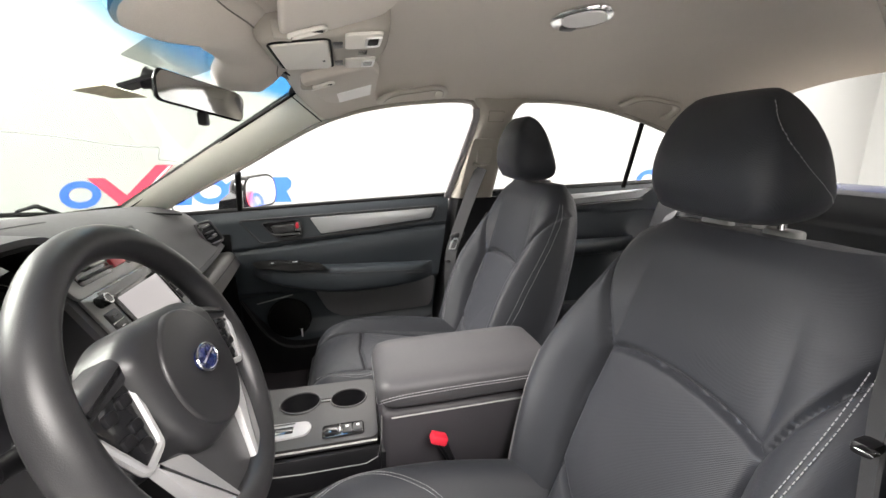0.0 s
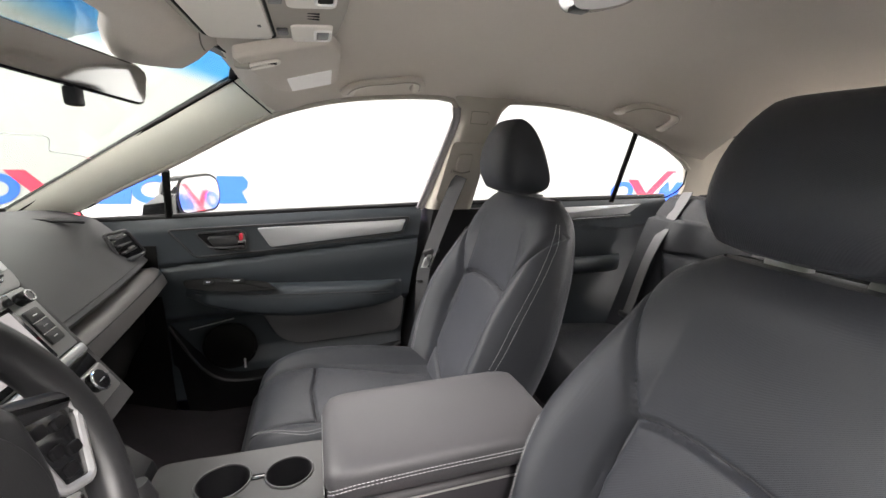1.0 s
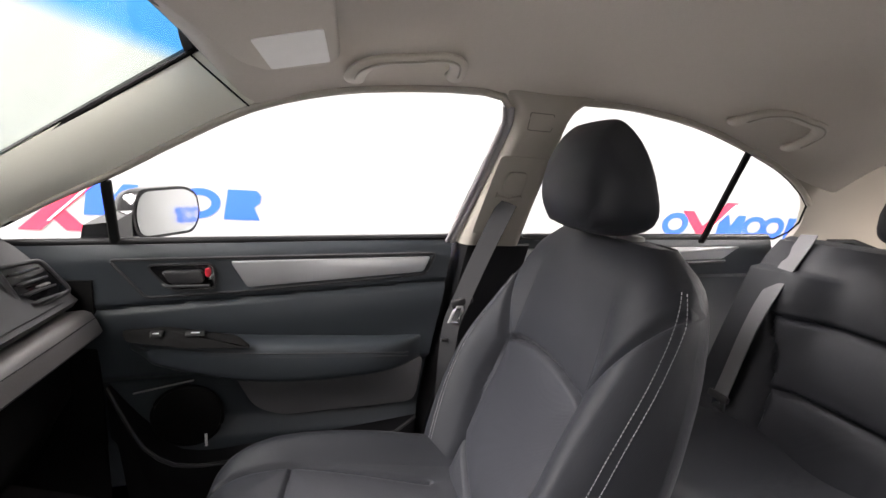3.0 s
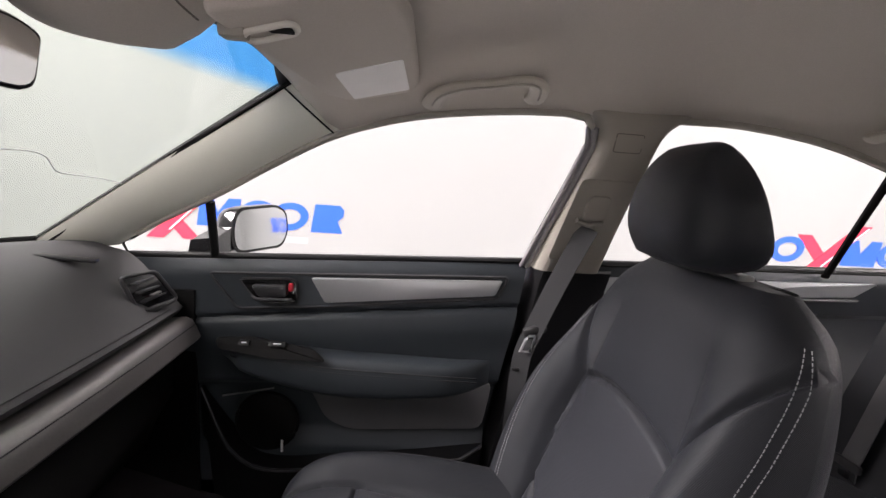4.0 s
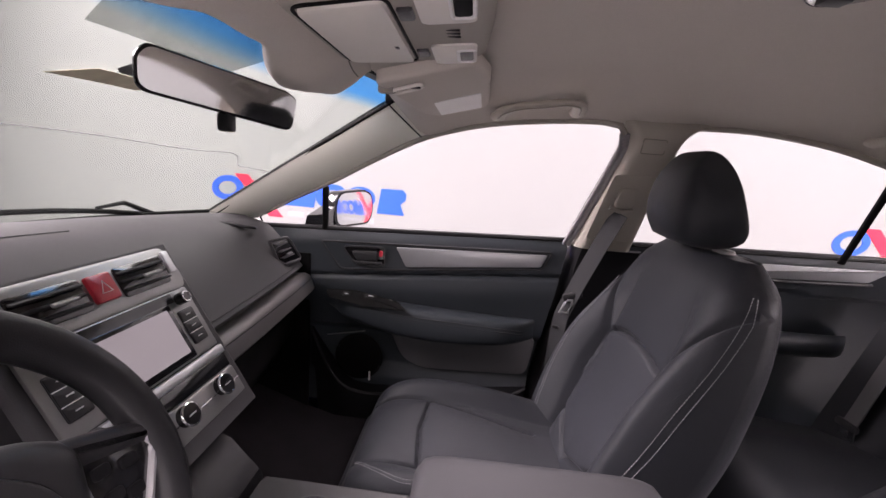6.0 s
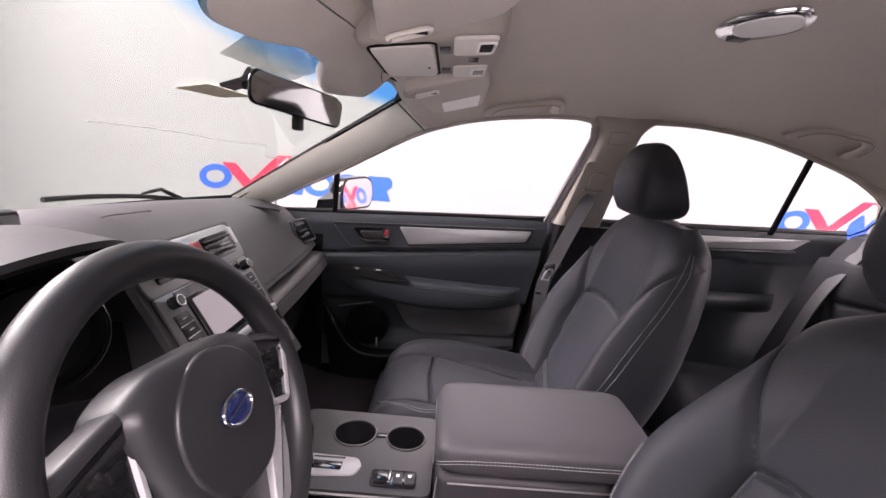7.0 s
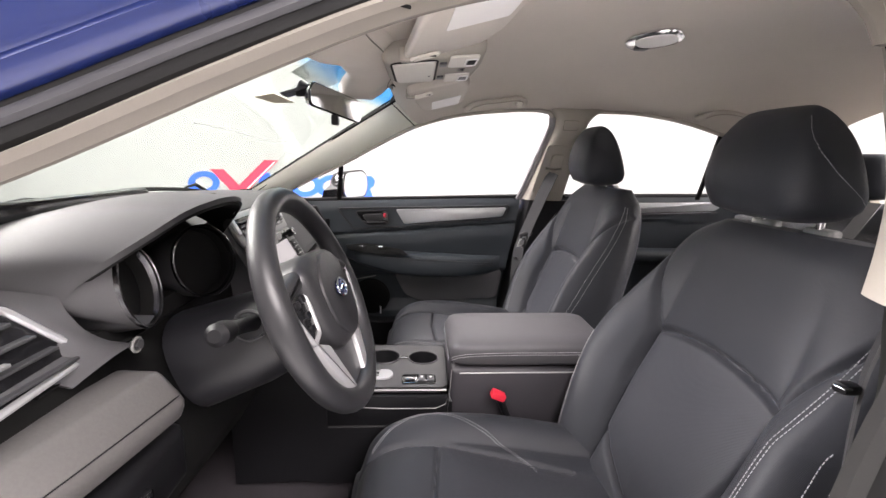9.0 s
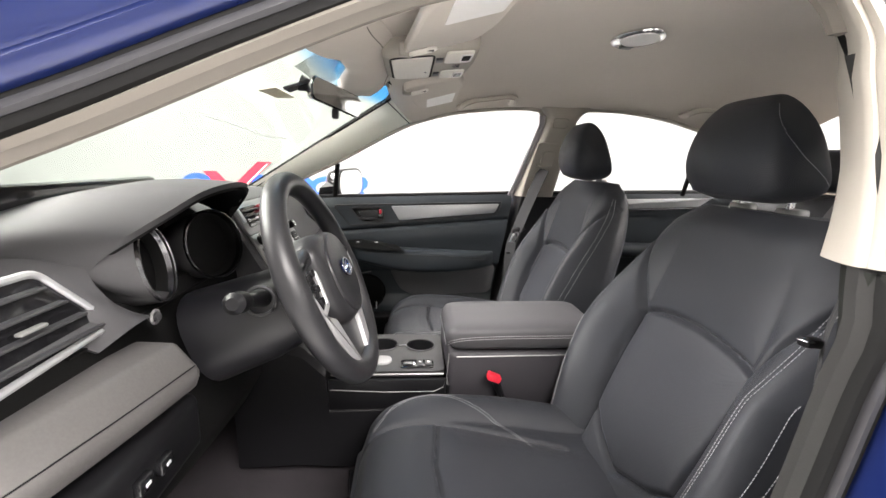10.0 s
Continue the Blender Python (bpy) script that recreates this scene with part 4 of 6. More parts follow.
def grid_parts(points, seams, axes, inside, push, depth, width):
    """Splits a seat surface into the panel inside and the rest, with the seams pressed in along push."""
    nr, nc = len(points), len(points[0])
    P = np.array([[tuple(p) for p in r] for r in points])
    A, B = P[..., axes[0]], P[..., axes[1]]
    d = np.full(A.shape, 9.0)
    for ln in seams:
        d = np.minimum(d, seg_dist(A, B, ln))
    P = P + np.array(push) * (depth * np.exp(-(d / width) ** 2) - 0.005 * (1 - np.exp(-(d / 0.035) ** 2)))[..., None]
    mask = inside(A, B)
    P = P + np.array(push) * (0.0012 * mask * np.exp(-(d / 0.03) ** 2))[..., None]
    res = []
    for want in (True, False):
        bm = bm_new()
        idx = {}
        for i in range(nr - 1):
            for j in range(nc - 1):
                if bool(mask[i, j]) != want:
                    continue
                vs = []
                for a, b in ((i, j), (i, j + 1), (i + 1, j + 1), (i + 1, j)):
                    if (a, b) not in idx:
                        idx[(a, b)] = bm.verts.new(P[a, b])
                    vs.append(idx[(a, b)])
                bm.faces.new(vs)
        res.append(bm)
    return res


def headrest(parent, z0=0.0, x0=0.0, y0=0.0, half=0.110, posts=True, side=0, squash=1.0):
    prof = [Vector(p) for p in ((0.470, 1.052), (0.454, 1.085), (0.450, 1.125), (0.460, 1.170), (0.482, 1.210), (0.510, 1.228), (0.540, 1.212), (0.566, 1.165),
                                (0.588, 1.110), (0.602, 1.070), (0.596, 1.050), (0.56, 1.040), (0.51, 1.040))]
    fine = curve([tuple(p) for p in prof + [prof[0]]], 401)[:-1]
    prof = fine[::10]
    c = sum(prof, Vector((0, 0))) / len(prof)
    rings = []
    n = 41

    def place(p, u, f):
        """A point of the side outline p, moved out to u of the half width and drawn in by f."""
        z = c.y + (p.y - c.y) * f * (squash if p.y > c.y else squash ** 2.6)
        wide = smooth_interp((z - 1.05) / 0.18, [-0.06, 0.10, 0.30, 0.52, 0.72, 0.88, 1.0], [0.80, 0.94, 1.0, 0.98, 0.93, 0.84, 0.76])
        flat = 0.064 + 0.60 * max(0.0, 1.216 - z)
        y = half * abs(u) * wide
        y = 0.5 * (y + flat - ((y - flat) ** 2 + 0.006 ** 2) ** 0.5)
        return Vector((c.x + (p.x - c.x) * f * (1.03 - 0.03 * u * u) * 0.86 + x0 - 0.014 * (1 - u * u) + 0.008, y0 + math.copysign(y, u), z + z0))
    for i in range(n):
        u = math.sin(math.pi / 2 * (2 * i / (n - 1) - 1)) * 0.9995
        f = (1 - abs(u) ** 8) ** 0.42
        rings.append([place(p, u, f) for p in prof])
    h = part("headrest", loft(rings), CLOTH, parent, "dark padded headrest", True, 60)
    if posts:
        for s in (-1, 1):
            part("post", tube([(0.570 + x0, y0 + 0.052 * s, 1.00), (0.566 + x0, y0 + 0.052 * s, 1.07 + z0)], 0.0065, 10), CHROME, parent, "chrome headrest post")
            part("collar", plate(rounded(0.050, 0.024, 0.009, 4, y0 + 0.052 * s, 0.572), lambda u, v, k: Vector((v + x0, u, drop(1.046) + k)), 0.014, 0.004), SATIN, parent, "grey post collar")
    if side:
        # the seam round the side panel: down from the top, then slanting back under the chin
        line = []
        for x, z in curve([(0.488, 1.209), (0.478, 1.185), (0.480, 1.160), (0.500, 1.130), (0.536, 1.102), (0.574, 1.078)], 60):
            d = Vector((x, z)) - c
            p = max(fine, key=lambda q: d.normalized().dot((q - c).normalized()))
            f = min(0.985, d.length / (p - c).length)
            u = (1 - f ** (1 / 0.42)) ** (1 / 8)
            q = place(p, side * u, f)
            line.append(q + Vector((-0.4, side, 0.3)).normalized() * 0.0010)
        stitches("stitching", line, h, r=0.0005)
    return h


def front_seat(yc, inner):
    """inner: +1 where the belt buckle's side is towards plus y."""
    global TOP_DROP
    TOP_DROP = 0.018 if yc < 0 else 0.0
    seat = thing("bucket_seat", "charcoal cloth bucket seat with pale double stitching", "car seat", "front seats", at=(0, yc, 0))
    us = [math.sin(math.pi / 2 * k / 80) for k in range(-80, 81)]
    zs = [0.47 + 0.58 * k / 180 for k in range(181)]
    pts = [[back_front(u, z) for u in us] for z in zs]

    def in_back(A, B):
        top = np.interp(np.abs(A), [0, 0.06, 0.11, 0.148], [0.819, 0.816, 0.808, 0.795])
        side = np.where(A > 0, np.interp(B, [0.48, 0.55, 0.61, 0.70, 0.795], [0.128, 0.134, 0.146, 0.156, 0.148]), np.interp(B, [0.48, 0.55, 0.61, 0.70, 0.795], [0.125, 0.128, 0.130, 0.140, 0.148]))
        return (B < top) & (np.abs(A) < side)
    ins, rest = grid_parts(pts, BACK_SEAMS, (1, 2), in_back, (1, 0, -0.3), 0.015, 0.0056)
    # closing shell behind the front skin
    back_rows = []
    for z in zs[::5] + [zs[-1]]:
        t = smooth_interp(z, BK_Z, BK_T)
        xf = smooth_interp(z, BK_Z, BK_X)
        w = smooth_interp(z, BK_Z, BK_W)
        mid = xf + 0.55 * t
        back_rows.append([Vector((mid + shoulder(w * u, z) - 0.014 + (0.45 * t + 0.014) * (1 - abs(u) ** 11) ** 0.5, (w - 0.001) * u + bulge(u, z), drop(z))) for u in us[::4]])
    part("backrest", rest, CLOTH, seat, "charcoal cloth backrest with bolsters", True, 60)
    part("back_insert", ins, INSERT, seat, "lighter grey cloth insert", True, 60)
    add = loft(back_rows, False, False)
    part("back_shell", add, CLOTH, seat, "charcoal seatback cover")
    part("backrest_top", loft([[back_front(u, 1.05) for u in us[::4]], [back_front(u, 1.05).lerp(Vector((smooth_interp(1.05, BK_Z, BK_X) + 0.03, 0, drop(1.056))), 0.5) for u in us[::4]],
                               [Vector((0.615, 0.135 * u, drop(1.05))) for u in us[::4]]], False, False), CLOTH, seat)
    # cushion
    xs = [-0.145 + 0.545 * k / 150 for k in range(151)]
    cp = [[cush_top(x, u) for u in us] for x in xs]

    def in_cush(A, B):
        side = np.interp(A, [-0.20, -0.08, 0.02, 0.15, 0.30], [0.10, 0.122, 0.130, 0.112, 0.085])
        return (np.abs(B) < side) & (A > 0.012)
    ins, rest = grid_parts(cp, CUSH_SEAMS, (0, 1), in_cush, (0, 0, -1), 0.008, 0.0040)
    part("cushion", rest, CLOTH, seat, "charcoal cloth seat cushion", True, 60)
    part("cushion_insert", ins, INSERT, seat, "lighter grey cloth insert", True, 60)
    front = [[cush_top(-0.145, u) for u in us[::4]]]
    for k in range(1, 7):
        a = math.pi / 2 * k / 6
        front.append([Vector((-0.145 - 0.012 * math.sin(a * 2), cush_top(-0.145, u).y, 0.43 + (cush_top(-0.145, u).z - 0.43) * (1 - k / 6))) for u in us[::4]])
    part("cushion_front", loft(front, False, False), CLOTH, seat)
    part("seat_base", box((0.12, 0, 0.405), (0.48, 0.46, 0.075), 0.03, 3), PLASTIC, seat, "black seat base")
    for s in (-1, 1):
        part("side_trim", box((0.17, 0.245 * s, 0.435), (0.42, 0.04, 0.085), 0.018, 3), PLASTIC, seat, "black side trim")
        part("rail", box((0.12, 0.18 * s, 0.335), (0.60, 0.035, 0.075), 0.006), PLASTIC, seat, "black seat rail")
    # stitching on the bolsters: a double row down each bolster, and one more on the door side
    for s in (-1, 1):
        run = ([0.80, 0.85, 0.85, 0.90] if yc < 0 else [0.89, 0.940, 0.962, 0.985]) if s == inner else [0.70, 0.765, 0.80, 0.83]
        top_z = 1.000 if s == inner and yc > 0 else 0.745 if s == inner else 0.925
        for du in (0.0, 0.024) if yc < 0 or s != inner else (0.0, 0.016):
            ln = [back_front(s * min(0.994, du + smooth_interp(z, [0.50, 0.68, 0.86, 1.0], run)), z) + Vector((-0.0060, 0.0008 * s, 0.0016)) for z in np.linspace(0.50, top_z, 64)]
            stitches("stitching", ln, seat)
        for du in (0.0, 0.026) if s != inner else ():
            ln = [back_front(s * (smooth_interp(z, [0.50, 0.70, 0.90, 0.99], [0.90, 0.935, 0.94, 0.955]) + du), z) + Vector((-0.0050, 0.0022 * s, 0.0012)) for z in np.linspace(0.50, 0.81, 44)]
            stitches("stitching", ln, seat)
        for dy in (0.0, 0.007) if s == inner else ():
            ln = []
            for k in range(50):
                x, y = -0.118 + 0.335 * k / 49, 0.0
                y = smooth_interp(x, [-0.118, -0.07, 0.01, 0.12, 0.18, 0.217], [0.120, 0.165, 0.196, 0.158, 0.112, 0.07]) + dy
                ln.append(cush_top(x, s * min(0.97, y / smooth_interp(x, CUSH_X, CUSH_W))) + Vector((0, 0, 0.0062)))
            stitches("stitching", ln, seat)
    headrest(seat, z0=0.002 if yc < 0 else 0.018, squash=0.95 if yc < 0 else 1.0, x0=0.026 if yc < 0 else 0.018, y0=0.021 if yc < 0 else 0.0, side=-inner)
    # recline lever on the door side
    part("recline_lever", box((0.40, -inner * 0.275, 0.50), (0.09, 0.02, 0.025), 0.008), PLASTIC, seat, "black recline lever")
    # belt stalk with a red button
    st = part("buckle_stalk", tube([(0.22, inner * 0.245, 0.46), (0.19, inner * 0.245, 0.53), (0.172, inner * 0.240, 0.575)], [0.012, 0.014, 0.018], 10, False, 0.6), PLASTIC, seat, "black belt buckle")
    part("release_button", box((0.164, inner * 0.2250, 0.592), (0.034, 0.024, 0.018), 0.004, 2, Euler((0, 0.4, 0)).to_matrix()), RED, st, "red release button")
    return seat


front_seat(-0.380, 1)
front_seat(0.368, -1).location.x = 0.018


# ---- rear seat ----
RB_Z = [0.42, 0.55, 0.80, 0.95, 1.01]
RB_X = [1.275, 1.315, 1.395, 1.450, 1.500]


def rear_back(y, z):
    x = smooth_interp(z, RB_Z, RB_X)
    a = abs(abs(y) - 0.37)
    x -= 0.022 * (1 - math.cos(math.pi * min(1, max(0, (a - 0.10) / 0.13)))) * (1 if z < 0.93 else 0.3)
    if abs(y) > 0.62:
        x -= 0.03 * (abs(y) - 0.62) / 0.1
    return Vector((x, y, z))


rear = thing("rear_bench", "charcoal cloth rear bench seat with two headrests", "rear seat")
rs = []
for s in (-1, 1):
    rs += [[(0.605 * s, 0.80), (0.48 * s, 0.806), (0.20 * s, 0.800)], [(0.605 * s, 0.80), (0.555 * s, 0.69), (0.535 * s, 0.58), (0.528 * s, 0.46)], [(0.20 * s, 0.80), (0.19 * s, 0.60), (0.19 * s, 0.46)],
           [(0.54 * s, 0.605), (0.40 * s, 0.612), (0.19 * s, 0.605)]]
ys_ = [-0.70 + 1.40 * k / 180 for k in range(181)]
zs_ = [0.42 + 0.59 * k / 90 for k in range(91)]


def in_rear(A, B):
    return (B < 0.803) & (np.abs(A) > 0.195) & (np.abs(A) < np.interp(B, [0.46, 0.58, 0.69, 0.80], [0.528, 0.535, 0.555, 0.605]))


insb, rest = grid_parts([[rear_back(y, z) for y in ys_] for z in zs_], rs, (1, 2), in_rear, (1, 0, 0), 0.016, 0.006)
part("backrest", rest, CLOTH, rear, "charcoal cloth rear backrest", True, 60)
for s in (-1, 1):
    half_bm = insb.copy()
    bmesh.ops.delete(half_bm, geom=[v for v in half_bm.verts if v.co.y * s < 0], context="VERTS")
    part("back_insert", half_bm, INSERT, rear, "lighter grey cloth insert", True, 60)
insb.free()
part("backrest_top", loft([[rear_back(y, 1.01) for y in ys_[::6]], [rear_back(y, 1.01) + Vector((0.03, 0, 0.012)) for y in ys_[::6]], [rear_back(y, 1.01) + Vector((0.12, 0, 0.0)) for y in ys_[::6]],
                           [rear_back(y, 1.01) + Vector((0.14, 0, -0.06)) for y in ys_[::6]]], False, False), CLOTH, rear)
rows = []
for i in range(25):
    k = i / 24
    x = 0.80 + 0.56 * k
    z = smooth_interp(k, [0, 0.06, 0.2, 1], [0.40, 0.48, 0.505, 0.470])
    rows.append([(x, -0.70 + 1.40 * j / 60, z - 0.015 * math.cos(math.pi * 2 * (abs(-0.70 + 1.40 * j / 60) - 0.37) / 0.37)) for j in range(61)])
part("cushion", sheet(rows, 0.12, (0, 0, -1)), CLOTH, rear, "charcoal cloth rear cushion")
for s in (-1, 1):
    holder = part("headrest_mount", box((1.54, 0.37 * s, 1.01), (0.05, 0.16, 0.03), 0.008), PLASTIC, rear)
    rings = []
    for i in range(21):
        u = math.sin(math.pi / 2 * (i / 10 - 1)) * 0.999
        f = (1 - abs(u) ** 5) ** 0.45
        ring = []
        for k in range(24):
            a = 2 * math.pi * k / 24
            cx, cz = math.copysign(abs(math.cos(a)) ** 0.6, math.cos(a)), math.copysign(abs(math.sin(a)) ** 0.6, math.sin(a))
            ring.append((1.53 + cx * 0.055 * f, 0.385 * s + 0.120 * u * (1 - 0.10 * max(0, cz)), 1.112 + cz * 0.080 * (0.4 + 0.6 * f)))
        rings.append(ring)
    part("headrest", loft(rings), CLOTH, rear, "dark padded rear headrest", True, 60)


# ---- belts ----
def strap(pts, w, wide, n=40, t=0.0016):
    """A flat webbing along a line; wide is its sideways direction."""
    bm = bm_new()
    wd = Vector(wide).normalized() * w / 2
    ps = curve([tuple(p) for p in pts], n)
    rings = []
    for i, p in enumerate(ps):
        d = (ps[min(n - 1, i + 1)] - ps[max(0, i - 1)]).normalized()
        side = (wd - d * wd.dot(d)).normalized() * w / 2
        nn = side.cross(d).normalized() * t
        rings.append([p - side - nn, p + side - nn, p + side + nn, p - side + nn])
    add_loft(bm, rings)
    return bm


def front_belt(s):
    b = thing("seat_belt", "dark grey seat belt hanging on the pillar", "seat belt", "front belts")
    a = Vector((0.507, 0.628 * s, 1.098))
    way_ = [a + Vector((0, 0, -0.012)), (0.470, 0.655 * s, 0.97), (0.428, 0.680 * s, 0.83), (0.405, 0.690 * s, 0.74), (0.40, 0.700 * s, 0.48)]
    if s < 0:
        way_ = [a + Vector((0.03, 0.06, -0.012)), (0.500, -0.600, 0.97), (0.462, -0.622, 0.90), (0.450, -0.640, 0.74), (0.44, -0.645, 0.48)]
    part("webbing", strap(way_, 0.047, (0.75, -0.65 * s, 0)), WEBBING_DARK, b, "dark woven webbing")
    anc = part("anchor_loop", tube([a + Vector((-0.03, 0, 0.0)), a + Vector((-0.028, 0, 0.022)), a + Vector((0, 0, 0.034)), a + Vector((0.028, 0, 0.022)), a + Vector((0.03, 0, 0.0)), a + Vector((0, 0, -0.008))], 0.006, 8, True), BEIGE, b, "ivory belt guide loop")
    part("anchor_cover", plate(rounded(0.052, 0.056, 0.014, 4, 0.512, 1.128), lambda u, v, h: Vector((u, (side_y(v) - 0.060 - h) * s, v)), 0.014, 0.006), BEIGE, anc, "ivory guide cover")
    if s < 0:
        grip = part("tongue_grip", box((0.430, -0.634, 0.906), (0.028, 0.016, 0.013), 0.005, 2, Euler((0, 0.15, 0.2)).to_matrix()), PLASTIC, b, "black tongue grip")
        part("tongue", box((0.414, -0.642, 0.912), (0.014, 0.013, 0.0025), 0.0012, 2, Euler((0, 0.15, 0.2)).to_matrix()), DARKCHROME, grip, "bright steel tongue")
        return b
    part("tongue_grip", box((0.428, 0.680 * s, 0.822), (0.060, 0.018, 0.024), 0.008, 2, Euler((0, -0.3, 0)).to_matrix()), GREYPLASTIC, b, "grey tongue grip")
    tg = []
    for u, v in ((-0.008, 0.0), (0.008, 0.0), (0.012, -0.010), (0.013, -0.040), (-0.013, -0.040), (-0.012, -0.010)):
        tg.append(Vector((0.421 + u * 0.9 + v * 0.35, 0.680 * s, 0.811 + v)))
    part("tongue", tube([p - Vector((0, 0.008 * s, 0)) for p in tg], 0.0042, 8, True), SILVER, b, "bright steel tongue")
    part("webbing_stop", box((0.392, 0.690 * s, 0.715), (0.02, 0.008, 0.008), 0.002), GREYPLASTIC, b)
    return b


front_belt(1)
front_belt(-1)


def rear_belt(top, mid, tongue):
    b = thing("seat_belt", "light grey rear seat belt with steel tongue", "seat belt", "rear belts")
    t = Vector(tongue)
    part("webbing", strap([top, mid, t], 0.047, (0.2, 1, 0.2)), WEBBING, b, "light grey woven webbing")
    part("tongue_grip", box(t + Vector((-0.008, 0, -0.008)), (0.016, 0.066, 0.022), 0.006), GREYPLASTIC, b, "grey tongue grip")
    part("tongue", box(t + Vector((-0.010, 0, -0.030)), (0.004, 0.026, 0.028), 0.003), CHROME, b, "bright steel tongue")
    part("tail_webbing", strap([t + Vector((0, 0, -0.005)), t + Vector((0.02, 0.01, -0.06)), t + Vector((0.06, 0.01, -0.10))], 0.047, (0.2, 1, 0.2), 12), WEBBING, b)
    return b


# ---- steering wheel ----
WC, WT, WR = Vector((-0.184, -0.362, 0.905)), radians(23.0), radians(-7)
WU, WV, WA = Vector((0, 1, 0)), Vector((-math.sin(WT), 0, math.cos(WT))), Vector((math.cos(WT), 0, math.sin(WT)))


def W(a, b, c, size=1.07):
    """A place on the wheel: sideways, up and out along the column, with the wheel slightly turned."""
    a, b = a * size, b * size
    a, b = a * math.cos(WR) - b * math.sin(WR), a * math.sin(WR) + b * math.cos(WR)
    return WC + WU * a + WV * b + WA * c


wheel = thing("steering_wheel", "dark grey three-spoke steering wheel with silver spoke trim", "steering wheel")
bm = bm_new()
rings = []
for k in range(72):
    a = 2 * math.pi * k / 72
    grip = 0.0168 + 0.0015 * (math.cos(2 * a) ** 4)
    rings.append([W((0.157 + grip * math.cos(t)) * math.cos(a), (0.157 + grip * math.cos(t)) * math.sin(a), grip * 1.08 * math.sin(t)) for t in (2 * math.pi * q / 16 for q in range(16))])
rings.append(rings[0])
add_loft(bm, rings, True, False)
bmesh.ops.remove_doubles(bm, verts=bm.verts, dist=1e-6)
part("rim", bm, LEATHERETTE, wheel, "dark grey leatherette rim", True, 80)
hub_out = round_corners([(-0.092, 0.050), (-0.055, 0.070), (0.055, 0.070), (0.092, 0.050), (0.084, -0.02), (0.050, -0.078), (-0.050, -0.078), (-0.084, -0.02)], 0.03, 6)
part("airbag_cover", plate(hub_out, lambda u, v, h: W(u, v, h - 0.02 - 0.6 * (u * u + v * v)), 0.050, 0.020, 5), LEATHERETTE, wheel, "dark grey airbag cover")
inner = [(0.066 * math.cos(a), -0.002 + 0.066 * math.sin(a)) for a in (2 * math.pi * k / 48 for k in range(48))]
cov = part("cover_disc", plate(inner, lambda u, v, h: W(u, v, 0.022 + h - 0.6 * (u * u + v * v)), 0.011, 0.0035, 3), LEATHERETTE, wheel, "raised round cover")
emb = [(0.0215 * math.cos(a), 0.004 + 0.0138 * math.sin(a)) for a in (2 * math.pi * k / 36 for k in range(36))]
em = part("emblem", plate(emb, lambda u, v, h: W(u, v, 0.033 + h), 0.003, 0.001), EMBLEM_BLUE, wheel, "oval blue and chrome emblem")
part("emblem_ring", tube([W(u, v, 0.0365) for u, v in emb], 0.0018, 8, True), CHROME, em)
part("emblem_bar", tube([W(-0.014, 0.001, 0.0365), W(0.0, 0.005, 0.037), W(0.015, 0.008, 0.0365)], 0.0016, 6), CHROME, em)
for s in (-1, 1):
    sp = [(0.060 * s, 0.045), (0.152 * s, 0.030), (0.156 * s, -0.018), (0.066 * s, -0.030)]
    part("spoke", plate(round_corners(sp if s > 0 else sp[::-1], 0.008), lambda u, v, h: W(u, v, h - 0.012), 0.020, 0.005), PLASTIC, wheel, "black side spoke")
    bez = round_corners([(0.082 * s, 0.040), (0.142 * s, 0.028), (0.146 * s, 0.012), (0.120 * s, -0.040), (0.090 * s, -0.032)], 0.006)
    part("bezel", tube([W(u, v, 0.009) for u, v in bez], 0.0045, 8, True), WHEELSILVER, wheel, "silver button bezel")
    pod = part("button_pod", plate(bez if s > 0 else bez[::-1], lambda u, v, h: W(u, v, h + 0.002), 0.008, 0.003), GLOSS, wheel, "black button pod")
    for u, v in ((0.100, 0.018), (0.122, 0.014), (0.104, -0.004), (0.120, -0.010), (0.106, -0.022)):
        part("button", plate(rounded(0.014, 0.010, 0.003, 3, u * s, v), lambda a, b, h: W(a, b, h + 0.010), 0.003, 0.0012), PLASTIC, pod, "small black button")
    wing_ = round_corners([(0.045 * s, 0.062), (0.100 * s, 0.050), (0.150 * s, 0.036), (0.150 * s, 0.016), (0.085 * s, 0.028), (0.050 * s, 0.0)], 0.008)
    part("hub_wing", plate(wing_ if s > 0 else wing_[::-1], lambda u, v, h: W(u, v, h - 0.016), 0.030, 0.010, 4), LEATHERETTE, wheel, "dark grey hub wing")
    arm = round_corners([(0.108 * s, -0.040), (0.066 * s, -0.058), (0.028 * s, -0.142), (0.022 * s, -0.158), (0.054 * s, -0.152), (0.090 * s, -0.090)], 0.006)
    part("spoke_trim", plate(arm[::-1] if s > 0 else arm, lambda u, v, h: W(u, v, h - 0.004), 0.012, 0.004), WHEELSILVER, wheel, "silver spoke trim")
low = round_corners([(-0.064, -0.055), (0.064, -0.055), (0.030, -0.158), (-0.030, -0.158)], 0.006)
part("lower_spoke", plate(low[::-1], lambda u, v, h: W(u, v, h - 0.014), 0.014, 0.004), GREYPLASTIC, wheel, "dark grey lower spoke")

def column(a, b, c):
    """A place on the column, which is not scaled with the wheel."""
    return W(a, b, c, 1.0)


